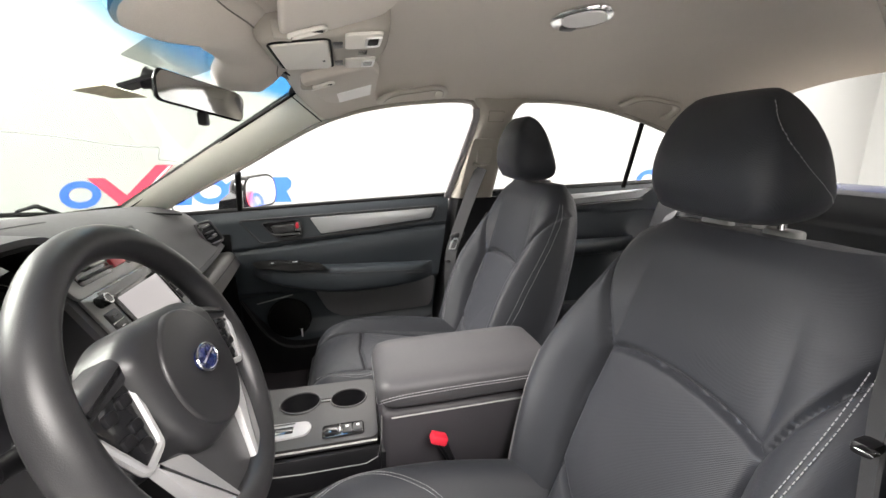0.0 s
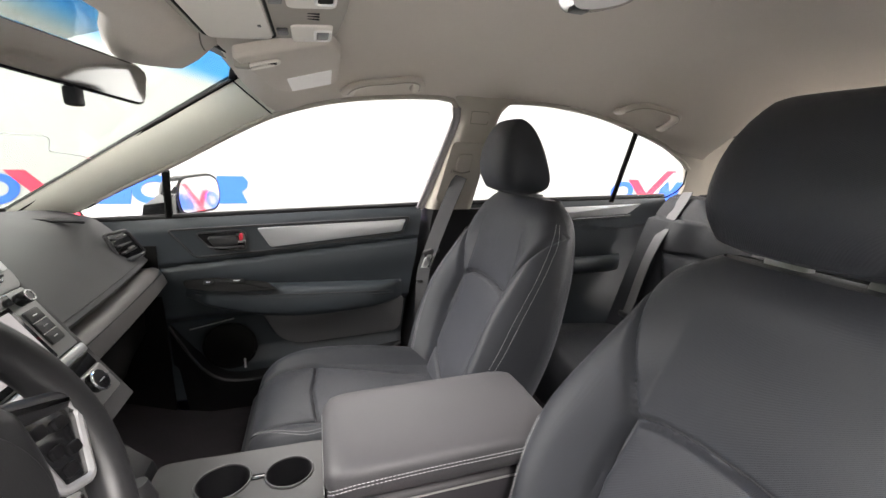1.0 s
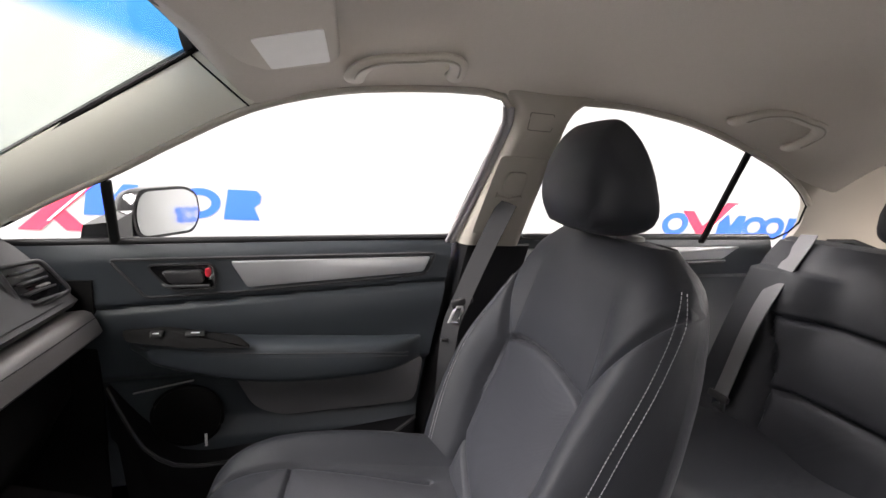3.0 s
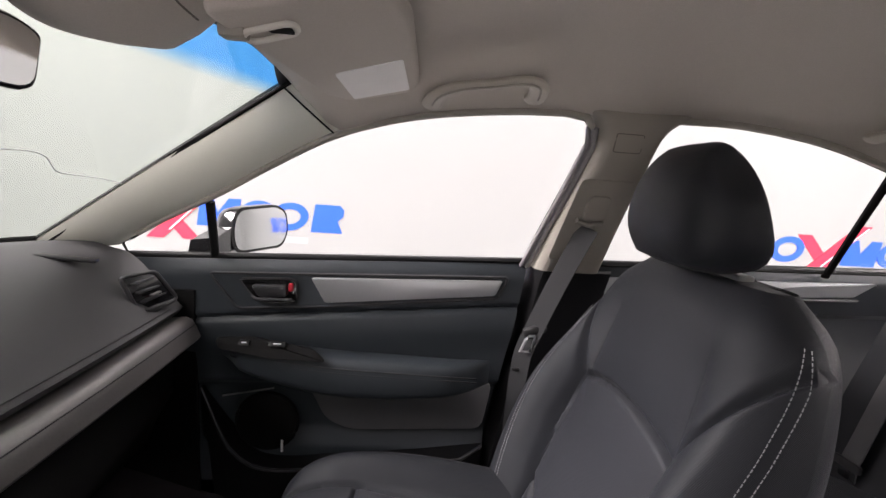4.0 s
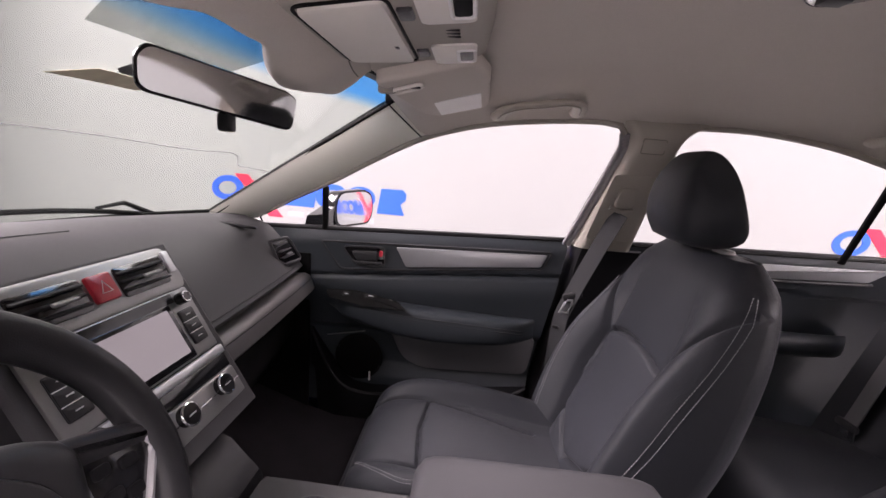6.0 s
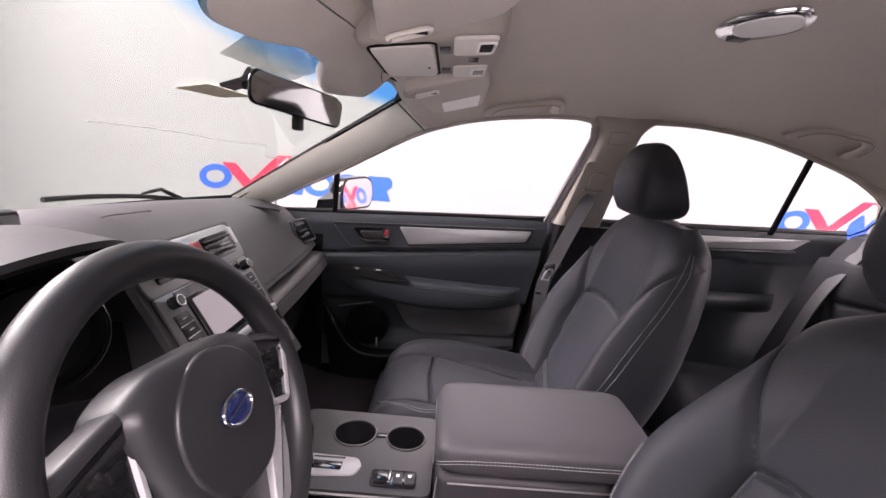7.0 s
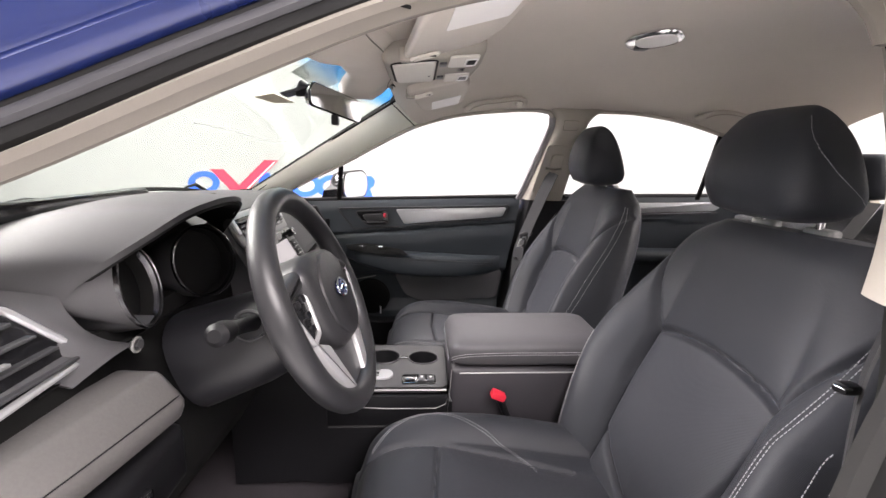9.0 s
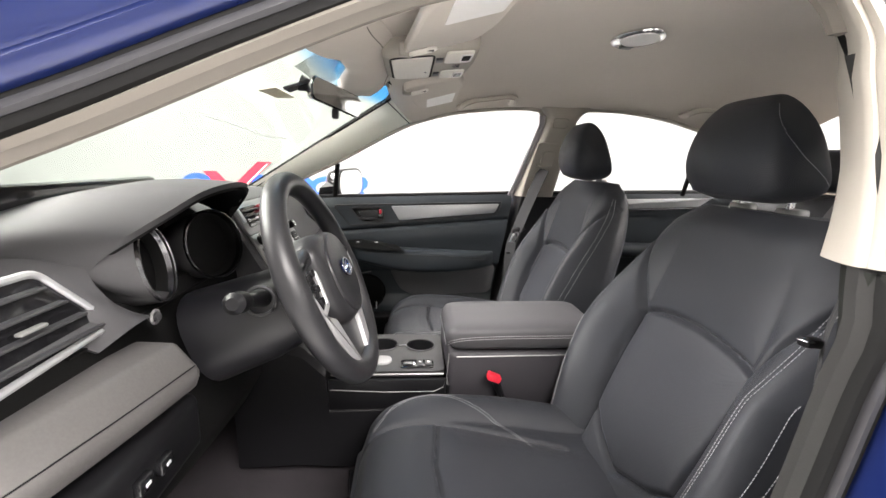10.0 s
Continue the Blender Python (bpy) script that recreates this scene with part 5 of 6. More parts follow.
# column and stalks
col = thing("steering_column", "dark grey steering column shroud with stalks", "steering column")
rings = []
for c, w, h, dz in ((-0.03, 0.054, 0.052, -0.010), (-0.06, 0.066, 0.066, -0.020), (-0.12, 0.074, 0.074, -0.022), (-0.22, 0.080, 0.080, -0.018)):
    ring = []
    for k in range(28):
        a = 2 * math.pi * k / 28
        ca, sa = math.cos(a), math.sin(a)
        ring.append(column(math.copysign(abs(ca) ** 0.8, ca) * w, math.copysign(abs(sa) ** 0.8, sa) * h + dz, c))
    rings.append(ring)
part("shroud", loft(rings), COLUMN, col, "dark grey shroud")
for s in (-1, 1):
    stalk = part("stalk", tube([column(0.045 * s, 0.005, -0.088), column(0.088 * s, 0.012, -0.085), column(0.130 * s, 0.018, -0.078), column(0.150 * s, 0.020, -0.075)], [0.013, 0.011, 0.010, 0.012], 12), PLASTIC, col, "black control stalk")
    part("stalk_tip", tube([column(0.144 * s, 0.020, -0.076), column(0.160 * s, 0.021, -0.073), column(0.182 * s, 0.023, -0.070), column(0.189 * s, 0.0235, -0.069)], [0.012, 0.015, 0.0145, 0.008], 16), PLASTIC, stalk, "black rounded stalk tip")
part("stalk_ring", tube([column(-0.080 + 0.002 * math.cos(a), 0.008 + 0.022 * math.sin(a), -0.086 + 0.022 * math.cos(a)) for a in (2 * math.pi * k / 24 for k in range(24))], 0.003, 6, True), GREYPLASTIC, col, "dark grey ring at the stalk")


# ---- dashboard ----
dash = thing("dashboard", "dark grey padded dashboard with satin strip", "dashboard")


def crest(y):
    return interp(abs(y), [0, 0.3, 0.62, 0.72], [1.030, 1.012, 0.985, 0.972])


def dash_profile(y):
    a = abs(y) / 0.70
    sx, sz = -0.060 * a * a, -0.018 * a * a
    c = crest(y)
    k = [(-0.905 + 0.17 * a * a, 0.955), (-0.78 + 0.06 * a * a, c - 0.020), (-0.64, c), (-0.545 + sx * 0.4, c - 0.014), (-0.470 + sx, 0.965 + sz), (-0.420 + sx, 0.915 + sz), (-0.372 + sx, 0.858 + sz), (-0.358 + sx, 0.843 + sz)]
    if y < -0.13:
        k[4:] = [(-0.470 + sx * 0.6, 0.962 + sz), (-0.428 + sx * 0.3, 0.920), (-0.412 + sx * 0.2, 0.905), (-0.406 + sx * 0.2, 0.899)]
    return k


def cluster_gap(y):
    """How far the driver's instrument bay cuts in, 0 to 1."""
    return interp(y, [-0.545, -0.505, -0.180, -0.145], [0, 1, 1, 0])


ys = [-0.715 + 1.43 * k / 110 for k in range(111)]
rows = []
for y in ys:
    pr = curve(dash_profile(y), 26)
    g = cluster_gap(y)
    row = []
    for p in pr:
        x, z = p
        if g > 0 and x > -0.60:
            x = x + (-0.60 - x) * g * min(1, (x + 0.60) / 0.04) * (1 if z > 0.885 else max(0, (z - 0.865) / 0.02))
        row.append(Vector((x, y, z)))
    rows.append(row)
part("upper_pad", sheet(rows, 0.02, (-0.6, 0, -0.8)), DASH, dash, "dark grey soft upper pad")
rows = []
for y in ys:
    a = abs(y) / 0.70
    sx, sz = -0.060 * a * a, -0.018 * a * a
    lip = [(-0.358 + sx, 0.843 + sz), (-0.378 + sx, 0.836 + sz), (-0.392 + sx, 0.825 + sz)]
    if y < -0.13:
        lip = [(-0.424 + sx * 0.3, 0.902), (-0.420 + sx * 0.3, 0.870), (-0.415 + sx * 0.4, 0.825 + sz)]
    pr = lip + [(-0.388 + sx, 0.765 + sz), (-0.40 + sx, 0.74), (-0.385 + sx, 0.70), (-0.390 + sx, 0.60), (-0.43 + sx, 0.53), (-0.52, 0.46), (-0.66, 0.42)]
    rows.append([Vector((p[0], y, p[1])) for p in pr])
# near-black colour carries the shade under the dash
part("lower_pad", sheet(rows, 0.02, (-1, 0, 0)), RUBBER_AND_SHADE, dash, "lower dash with glove box, near-black for its shade")


def strip(y0, y1, name):
    rings = []
    n = 40
    for i in range(n + 1):
        y = y0 + (y1 - y0) * i / n
        a = abs(y) / 0.70
        sx, sz = -0.045 * a * a, -0.016 * a * a
        prof = [(-0.400, 0.816), (-0.362, 0.820), (-0.348, 0.814), (-0.338, 0.795), (-0.330, 0.772), (-0.336, 0.764), (-0.36, 0.760), (-0.400, 0.765)]
        rings.append([(p[0] + sx, y, p[1] + sz) for p in prof])
    return part(name, loft(rings), STRIP, dash, "satin grey-brown dash strip")


strip(0.150, 0.705, "dash_strip")
part("strip_groove", tube([(-0.3415 - 0.045 * (y / 0.7) ** 2, y, 0.8025 - 0.016 * (y / 0.7) ** 2) for y in np.linspace(0.155, 0.70, 24)], 0.0012, 5), PLASTIC, dash)


def knee_bolster():
    """The driver's side strip: a broad sloping top, a front ridge and a rounded inner end."""
    rings, ridge = [], []
    for i in range(41):
        v = i / 40
        y = -0.740 + 0.270 * v
        sx = -0.078 * ((y / 0.70) ** 2 - 0.46)
        f = (1 - max(0.0, (v - 0.90) / 0.10) ** 2.5 * 0.9) ** 0.5
        mid = Vector((-0.385, 0.800))
        ring = []
        for x, z in ((-0.420, 0.846), (-0.376, 0.844), (-0.370, 0.840), (-0.352, 0.815), (-0.346, 0.808), (-0.341, 0.798), (-0.342, 0.788), (-0.346, 0.777), (-0.360, 0.771), (-0.420, 0.774)):
            q = mid + (Vector((x, z)) - mid) * f
            ring.append((q.x + sx, y, q.y))
        rings.append(ring)
        ridge.append(Vector(ring[4]) + Vector((0.0008, 0, 0.0006)))
    k = part("knee_bolster", loft(rings), STRIP, dash, "satin grey-brown knee strip")
    part("ridge_line", tube(ridge[:38], 0.0010, 5), PLASTIC, k, "thin dark ridge line")
    part("end_cap", loft([[(p[0] + 0.002, y, p[2] - 0.001) for p in rings[0]] for y in (-0.756, -0.712)]), SATIN, k, "paler end cap")


knee_bolster()
part("airbag_seam", tube([(-0.364 - 0.060 * (y / 0.7) ** 2, y, 0.852 - 0.018 * (y / 0.7) ** 2) for y in np.linspace(0.17, 0.66, 30)], 0.0012, 5), PLASTIC, dash, "thin dark seam")


# instrument bay: hood, two round gauges in cones
HOOD_EDGE = curve([(-0.415, -0.178, 0.985), (-0.372, -0.205, 1.030), (-0.352, -0.245, 1.050), (-0.347, -0.320, 1.057), (-0.360, -0.400, 1.047), (-0.383, -0.450, 1.023),
                   (-0.405, -0.500, 0.999), (-0.426, -0.524, 0.980), (-0.440, -0.534, 0.962)], 48)
HOOD_BACK = curve([(-0.56, -0.125, 1.012), (-0.62, -0.17, 1.022), (-0.65, -0.25, 1.020), (-0.66, -0.36, 1.010), (-0.66, -0.46, 1.002), (-0.645, -0.54, 0.995), (-0.61, -0.585, 0.988), (-0.565, -0.600, 0.978)], 48)
rows = []
for i in range(13):
    k = i / 12
    rows.append([b_.lerp(e_, k) + Vector((0, 0, 0.016 * math.sin(math.pi * k) + 0.010 * k * (1 - k))) for b_, e_ in zip(HOOD_BACK, HOOD_EDGE)])
part("cluster_hood", sheet(rows, 0.008, (0.1, 0, -1)), DASH, dash, "dark grey instrument hood")
part("hood_lining", sheet([[p + Vector((-0.006, 0.004, -0.010)) for p in r] for r in rows], 0.005, (0.1, 0, -1)), RUBBER_AND_SHADE, dash, "matt black hood lining")
part("hood_piping", tube([p + Vector((-0.010, 0.004, -0.012)) for p in HOOD_EDGE[6:26]], 0.0012, 5), SATIN, dash, "thin bright lining edge")
# the padded cheek that runs from the hood's end down to the driver's vent
C1 = curve([(-0.565, -0.602, 0.978), (-0.515, -0.602, 0.955), (-0.470, -0.600, 0.925), (-0.440, -0.590, 0.895), (-0.415, -0.565, 0.866)], 16)
C2 = curve([(-0.440, -0.534, 0.962), (-0.430, -0.537, 0.944), (-0.418, -0.531, 0.920), (-0.407, -0.512, 0.898), (-0.400, -0.482, 0.880)], 16)
cheek = []
for i in range(11):
    k = i / 10
    cheek.append([a_.lerp(b_, k) + Vector((0.012, 0.0, 0.012)) * math.sin(math.pi * k) for a_, b_ in zip(C1, C2)])
for k in (0.2, 0.5, 1.0):
    cheek.append([b_ + Vector((-0.06, 0.02, -0.004)) * k for b_ in C2])
part("cluster_cheek", sheet(cheek, 0.006, (-0.8, 0.3, -0.4)), DASH, dash, "dark grey padded cheek")
# dark sheet added over the bay, in place of the shade beneath the hood
bay = [y for y in ys if -0.60 < y < -0.135]
rows = []
for y in bay:
    rows.append([Vector((x + 0.004, y, z)) for x, z in ((-0.620, crest(y) - 0.004), (-0.600, 0.96), (-0.595, 0.900), (-0.560, 0.884), (-0.47, 0.880), (-0.425, 0.876))])
part("bay_shade", sheet(rows, 0.004, (-0.5, 0, -0.8)), RUBBER_AND_SHADE, dash, "dark sheet for the shade in the instrument bay")
part("cluster_panel", box((-0.585, -0.365, 0.955), (0.02, 0.46, 0.20), 0.01), GLOSS, dash, "black cluster panel")
# floor coloured near-black, as the hood's shade would leave it
part("cluster_floor", sheet([[(-0.60 + 0.16 * i / 6, -0.58 + 0.44 * j / 20, 0.885 + 0.012 * (1 - i / 6)) for j in range(21)] for i in range(7)], 0.012, (0, 0, -1)), RUBBER_AND_SHADE, dash, "cluster floor, near-black for the bay's shade")


def gauge(c, r, turn, tail=None):
    """A gauge in its own cone; turn: how far the opening faces towards plus y, in degrees."""
    c = Vector(c)
    ax = Vector((0.97 * math.cos(radians(turn)), 0.97 * math.sin(radians(turn)), 0.20)).normalized()
    u = Vector((0, 0, 1)).cross(ax).normalized()
    v = ax.cross(u)

    def ring(rad, d):
        return [c + ax * d + (u * math.cos(a) + v * math.sin(a)) * rad for a in (2 * math.pi * k / 48 for k in range(48))]
    cone = part("gauge_cone", loft([ring(r * 1.02, 0.0), ring(r * 1.03, -0.006), ring(r * 0.98, -0.035), ring(r * 0.80, -0.075), ring(r * 0.55, -0.115), ring(r * 0.35, -0.14)], True, False), DASH, dash, "dark grey gauge cone")
    part("cone_lining", loft([ring(r * 0.985, 0.0), ring(r * 0.93, -0.030), ring(r * 0.72, -0.070)], True, False), RUBBER_AND_SHADE, cone, "matt black lining")
    part("gauge_ring", loft([ring(r * 1.035, -0.004), ring(r * 1.035, 0.001), ring(r * 1.0, 0.002), ring(r * 0.95, -0.010)], True, False), DARKCHROME, cone, "dark satin chrome gauge ring")
    part("gauge_face", loft([ring(r * 0.90, -0.026), ring(r * 0.90, -0.030)]), RUBBER_AND_SHADE, cone, "black gauge face")
    if tail:
        # a fairing from the ring's door side to a point on the dashboard
        arc = ring(r * 1.025, -0.004)[10:40]
        t_ = Vector(tail)
        rows_ = []
        for i in range(9):
            k = i / 8
            rows_.append([p.lerp(t_ + (p - c) * 0.06, k) + Vector((-0.012, -0.012, 0)) * math.sin(math.pi * k) for p in arc])
        part("fairing", sheet(rows_, 0.003, (-1, 0.2, 0)), DASH, cone, "dark grey fairing beside the gauge")
    return cone


gauge((-0.407, -0.446, 0.948), 0.056, 13, (-0.450, -0.532, 0.962))
gauge((-0.392, -0.302, 0.947), 0.060, -20)
part("trip_button", tube([(-0.402, -0.487, 0.880), (-0.390, -0.487, 0.882)], 0.006, 12), GREYPLASTIC, dash, "small trip knob")
part("trip_ring", tube([(-0.395, -0.487 + 0.009 * math.cos(a), 0.881 + 0.009 * math.sin(a)) for a in (2 * math.pi * k / 20 for k in range(20))], 0.002, 6, True), SATIN, dash)


def air_vent(corners, slats, name_label, frame_mat, lean):
    """An outer vent: a framed opening with slats. corners: (y, z) outline; lean(y, z) gives x."""
    v = part("air_vent", plate(round_corners(corners, 0.010), lambda u, w, h: Vector((lean(u, w) + h, u, w)), 0.006, 0.002), GLOSS, dash, name_label)
    part("vent_frame", tube([Vector((lean(u, w) + 0.006, u, w)) for u, w in round_corners(corners, 0.012)], 0.0045, 8, True), frame_mat, v, "silver vent frame")
    zs = [c[1] for c in corners]
    for k in range(slats):
        z = min(zs) + (max(zs) - min(zs)) * (k + 0.8) / (slats + 0.6)
        cross = []
        for (a, b), (c, d) in zip(corners, corners[1:] + corners[:1]):
            if (b - z) * (d - z) < 0:
                cross.append(a + (c - a) * (z - b) / (d - b))
        if len(cross) >= 2:
            y0, y1 = min(cross) + 0.010, max(cross) - 0.014
            part("slat", box((lean((y0 + y1) / 2, z) + 0.008, (y0 + y1) / 2, z), (0.012, y1 - y0, 0.004), 0.0015), GREYPLASTIC, v)
    zc = (min(zs) + max(zs)) / 2
    yc = sum(c[0] for c in corners) / len(corners)
    part("tab", box((lean(yc, zc) + 0.018, yc, zc), (0.008, 0.030, 0.004), 0.0015), SATIN, v, "satin vent tab")
    return v


air_vent([(0.567, 0.928), (0.647, 0.926), (0.679, 0.856), (0.581, 0.841)], 4, "black passenger air vent", GREYPLASTIC, lambda y, z: -0.455 + 0.30 * (0.90 - z) + 0.20 * (y - 0.56))
air_vent([(-0.715, 0.975), (-0.60, 0.975), (-0.535, 0.892), (-0.715, 0.882)], 4, "black driver air vent", SILVER, lambda y, z: -0.440 + 0.30 * (0.95 - z))
part("defroster_vent", box((-0.525, 0.530, 0.972), (0.095, 0.026, 0.006), 0.002, 2, Euler((0, 0.15, 0.42)).to_matrix()), PLASTIC, dash, "black side defroster grille")
part("sensor_seam", tube([(-0.56, y, crest(y) - 0.004) for y in np.linspace(-0.02, 0.10, 8)], 0.0012, 4), PLASTIC, dash)
# lower driver panel with switches
part("knee_panel", box((-0.385, -0.60, 0.715), (0.06, 0.26, 0.09), 0.015, 3), PLASTIC, dash, "black switch panel")
for y, z in ((-0.66, 0.72), (-0.615, 0.725), (-0.575, 0.72), (-0.63, 0.69)):
    sw = part("switch", box((-0.352, y, z), (0.012, 0.026, 0.020), 0.003), GLOSS, dash, "small black switch")
    part("mark", box((-0.3455, y, z), (0.001, 0.008, 0.004), 0), WHITE_MARK, sw)


# ---- centre stack ----
stack = thing("centre_stack", "grey centre stack with screen, vents and climate knobs", "centre stack")
SN = Vector((1, 0, 0.57)).normalized()


def S(y, z, h=0.0):
    return Vector((-0.388 - 0.57 * (z - 0.913), y, z)) + SN * h


def slab(pts, t, r, mat, parent, name, label="", base=0.0, rc=0.006):
    return part(name, plate(round_corners(pts, rc), lambda u, v, h: S(u, v, base + h), t, r), mat, parent, label)


def rect(y0, z0, y1, z1):
    return [(y0, z0), (y1, z0), (y1, z1), (y0, z1)]


part("stack_body", loft([[S(-0.166, 0.715, -0.10), S(0.166, 0.715, -0.10), S(0.166, 0.715, -0.006), S(0.158, 0.715, -0.001), S(-0.158, 0.715, -0.001), S(-0.166, 0.715, -0.006)],
                         [S(-0.160, 1.000, -0.09), S(0.160, 1.000, -0.09), S(0.160, 1.000, -0.006), S(0.152, 1.000, -0.001), S(-0.152, 1.000, -0.001), S(-0.160, 1.000, -0.006)]]), DASH, stack, "dark grey stack body", False)
slab([(-0.142, 0.928), (0.142, 0.928), (0.148, 0.950), (0.136, 0.996), (-0.136, 0.996), (-0.148, 0.950)], 0.006, 0.003, SATIN, stack, "vent_bezel", "satin grey vent bezel", rc=0.012)
for s in (-1, 1):
    y0, y1 = sorted((0.026 * s, 0.118 * s))
    v = slab(rect(y0, 0.942, y1, 0.984), 0.002, 0.001, GLOSS, stack, "air_vent", "black centre vent", 0.0062)
    for k in range(3):
        z = 0.951 + 0.012 * k
        part("slat", box(S((y0 + y1) / 2, z, 0.010), (0.010, y1 - y0 - 0.006, 0.0035), 0.001), PLASTIC, v)
    part("tab", box(S((y0 + y1) / 2 + 0.01, 0.961, 0.016), (0.008, 0.034, 0.005), 0.0015), SATIN, v, "satin vent tab")
    slab(rect(*((0.124, 0.955, 0.138, 0.988) if s > 0 else (-0.138, 0.955, -0.124, 0.988))), 0.004, 0.001, SILVER, stack, "vent_wheel", "bright vent wheel", 0.006, 0.003)
hz = slab(rect(-0.020, 0.946, 0.018, 0.982), 0.006, 0.002, HAZARD, stack, "hazard_button", "dark red hazard button", 0.006, 0.004)
part("hazard_mark", tube([S(-0.008, 0.957, 0.0125), S(0.008, 0.957, 0.0125), S(0.0, 0.972, 0.0125)], 0.0009, 5, True), WHITE_MARK, hz)
radio = slab(rect(-0.140, 0.826, 0.140, 0.928), 0.005, 0.002, SATIN, stack, "radio_panel", "satin grey radio panel", 0.0, 0.004)
slab(rect(-0.100, 0.912, 0.100, 0.926), 0.001, 0.0, GLOSS, radio, "disc_slot", "black disc slot", 0.0052, 0.002)
slab(rect(-0.084, 0.829, 0.084, 0.912), 0.003, 0.001, GLOSS, radio, "screen_frame", "gloss black screen frame", 0.005, 0.003)
slab(rect(-0.073, 0.838, 0.074, 0.906), 0.001, 0.0, SCREEN, radio, "screen", "dark glossy screen with an even pale glow", 0.0082, 0.002)
for s in (-1, 1):
    kb = part("knob", tube([S(0.112 * s, 0.913, 0.004), S(0.112 * s, 0.913, 0.022)], 0.0105, 20), GLOSS, radio, "black tuning knob")
    part("knob_ring", tube([S(0.112 * s + 0.0085 * math.cos(a), 0.913 + 0.0075 * math.sin(a), 0.022) for a in (2 * math.pi * k / 20 for k in range(20))], 0.0012, 6, True), CHROME, kb)
    y0, y1 = sorted((0.093 * s, 0.127 * s))
    pad = slab(rect(y0, 0.843, y1, 0.897), 0.0015, 0.0006, GREYPLASTIC, radio, "button_pad", "dark grey key pad", 0.005, 0.003)
    for k in range(3):
        z = 0.888 - 0.018 * k
        slab(rect(y0 + 0.001, z - 0.0075, y1 - 0.001, z + 0.0075), 0.0015, 0.0008, PANEL, pad, "button", "black radio button", 0.0065, 0.0015)
        part("mark", box(S(0.110 * s, z, 0.0082), (0.0006, 0.010, 0.0020), 0), WHITE_MARK, pad)
        if k < 2:
            part("divider", box(S(0.110 * s, z - 0.009, 0.0072), (0.0008, 0.031, 0.0012), 0), LABEL, pad, "thin white divider")
slab(rect(-0.142, 0.810, 0.142, 0.824), 0.009, 0.003, SILVER, stack, "silver_bar", "bright silver bar", 0.0, 0.004)
slab(rect(-0.142, 0.788, 0.142, 0.809), 0.003, 0.001, GLOSS, stack, "display_strip", "gloss black climate display", 0.0, 0.003)
cl = slab(rect(-0.142, 0.740, 0.142, 0.787), 0.006, 0.003, SATIN, stack, "climate_panel", "satin grey climate panel", 0.0, 0.006)
part("panel_line", tube([S(-0.14, 0.765, 0.0065), S(0.14, 0.765, 0.0065)], 0.001, 5), CHROME, cl)
for y in (-0.094, 0.005, 0.094):
    kn = part("knob", tube([S(y, 0.770, 0.004), S(y, 0.770, 0.020)], 0.0165, 28), GLOSS, cl, "black climate knob")
    part("knob_ring", tube([S(y + 0.0165 * math.cos(a), 0.770 + 0.0142 * math.sin(a), 0.018) for a in (2 * math.pi * k / 28 for k in range(28))], 0.0022, 8, True), CHROME, kn, "chrome knob ring")
    part("mark", box(S(y, 0.770, 0.0208), (0.0006, 0.014, 0.0018), 0), WHITE_MARK, kn)

# ---- centre console ----
con = thing("centre_console", "dark centre console with cup holders and selector", "centre console")
rings = []
for x, w, zt, zb in ((-0.46, 0.135, 0.70, 0.34), (-0.30, 0.128, 0.655, 0.34), (-0.245, 0.125, 0.600, 0.33), (-0.238, 0.125, 0.505, 0.33), (0.045, 0.120, 0.505, 0.32), (0.052, 0.120, 0.572, 0.32), (0.44, 0.110, 0.575, 0.32), (0.47, 0.108, 0.56, 0.33)):
    rings.append([(x, -w, zb), (x, w, zb), (x, w, zt - 0.02), (x, w - 0.012, zt), (x, -w + 0.012, zt), (x, -w, zt - 0.02)])
# body coloured near-black to match the shadow under the dash
part("body", loft(rings), PLASTIC, con, "black console body, darkened for footwell shade", True, 30)
top = round_corners([(-0.235, -0.112), (0.048, -0.112), (0.052, 0.108), (-0.235, 0.112)], 0.02)
CT = 0.587
CUPS = ((-0.118, 0.040, 0.044), (-0.010, 0.035, 0.040))


def circle(cx, cy, r, z, n=40):
    return [(cx + r * math.cos(2 * math.pi * k / n), cy + r * 0.92 * math.sin(2 * math.pi * k / n), z) for k in range(n)]


def pierced(outline, holes, z0, z1):
    """A flat panel with round holes right through it."""
    bm = bm_new()
    for z in (z0, z1):
        edges = []
        for ring in [[(u, v, z) for u, v in outline]] + [circle(*h, z) for h in holes]:
            vs = [bm.verts.new(p) for p in ring]
            edges += [bm.edges.new((vs[i], vs[(i + 1) % len(vs)])) for i in range(len(vs))]
        bmesh.ops.triangle_fill(bm, use_beauty=True, edges=edges)
    for ring in [[(u, v) for u, v in outline]] + [[(p[0], p[1]) for p in circle(*h, 0)] for h in holes]:
        add_loft(bm, [[(u, v, z0) for u, v in ring], [(u, v, z1) for u, v in ring]], True, False)
    bmesh.ops.remove_doubles(bm, verts=bm.verts, dist=1e-6)
    return bm


part("top_panel", pierced(top, CUPS, 0.572, CT), PANEL, con, "black satin console panel", True, 30)
for s in (-1, 1):
    part("side_wall", box((-0.095, 0.1225 * s, 0.533), (0.290, 0.010, 0.080), 0.003), PLASTIC, con, "dark console side")


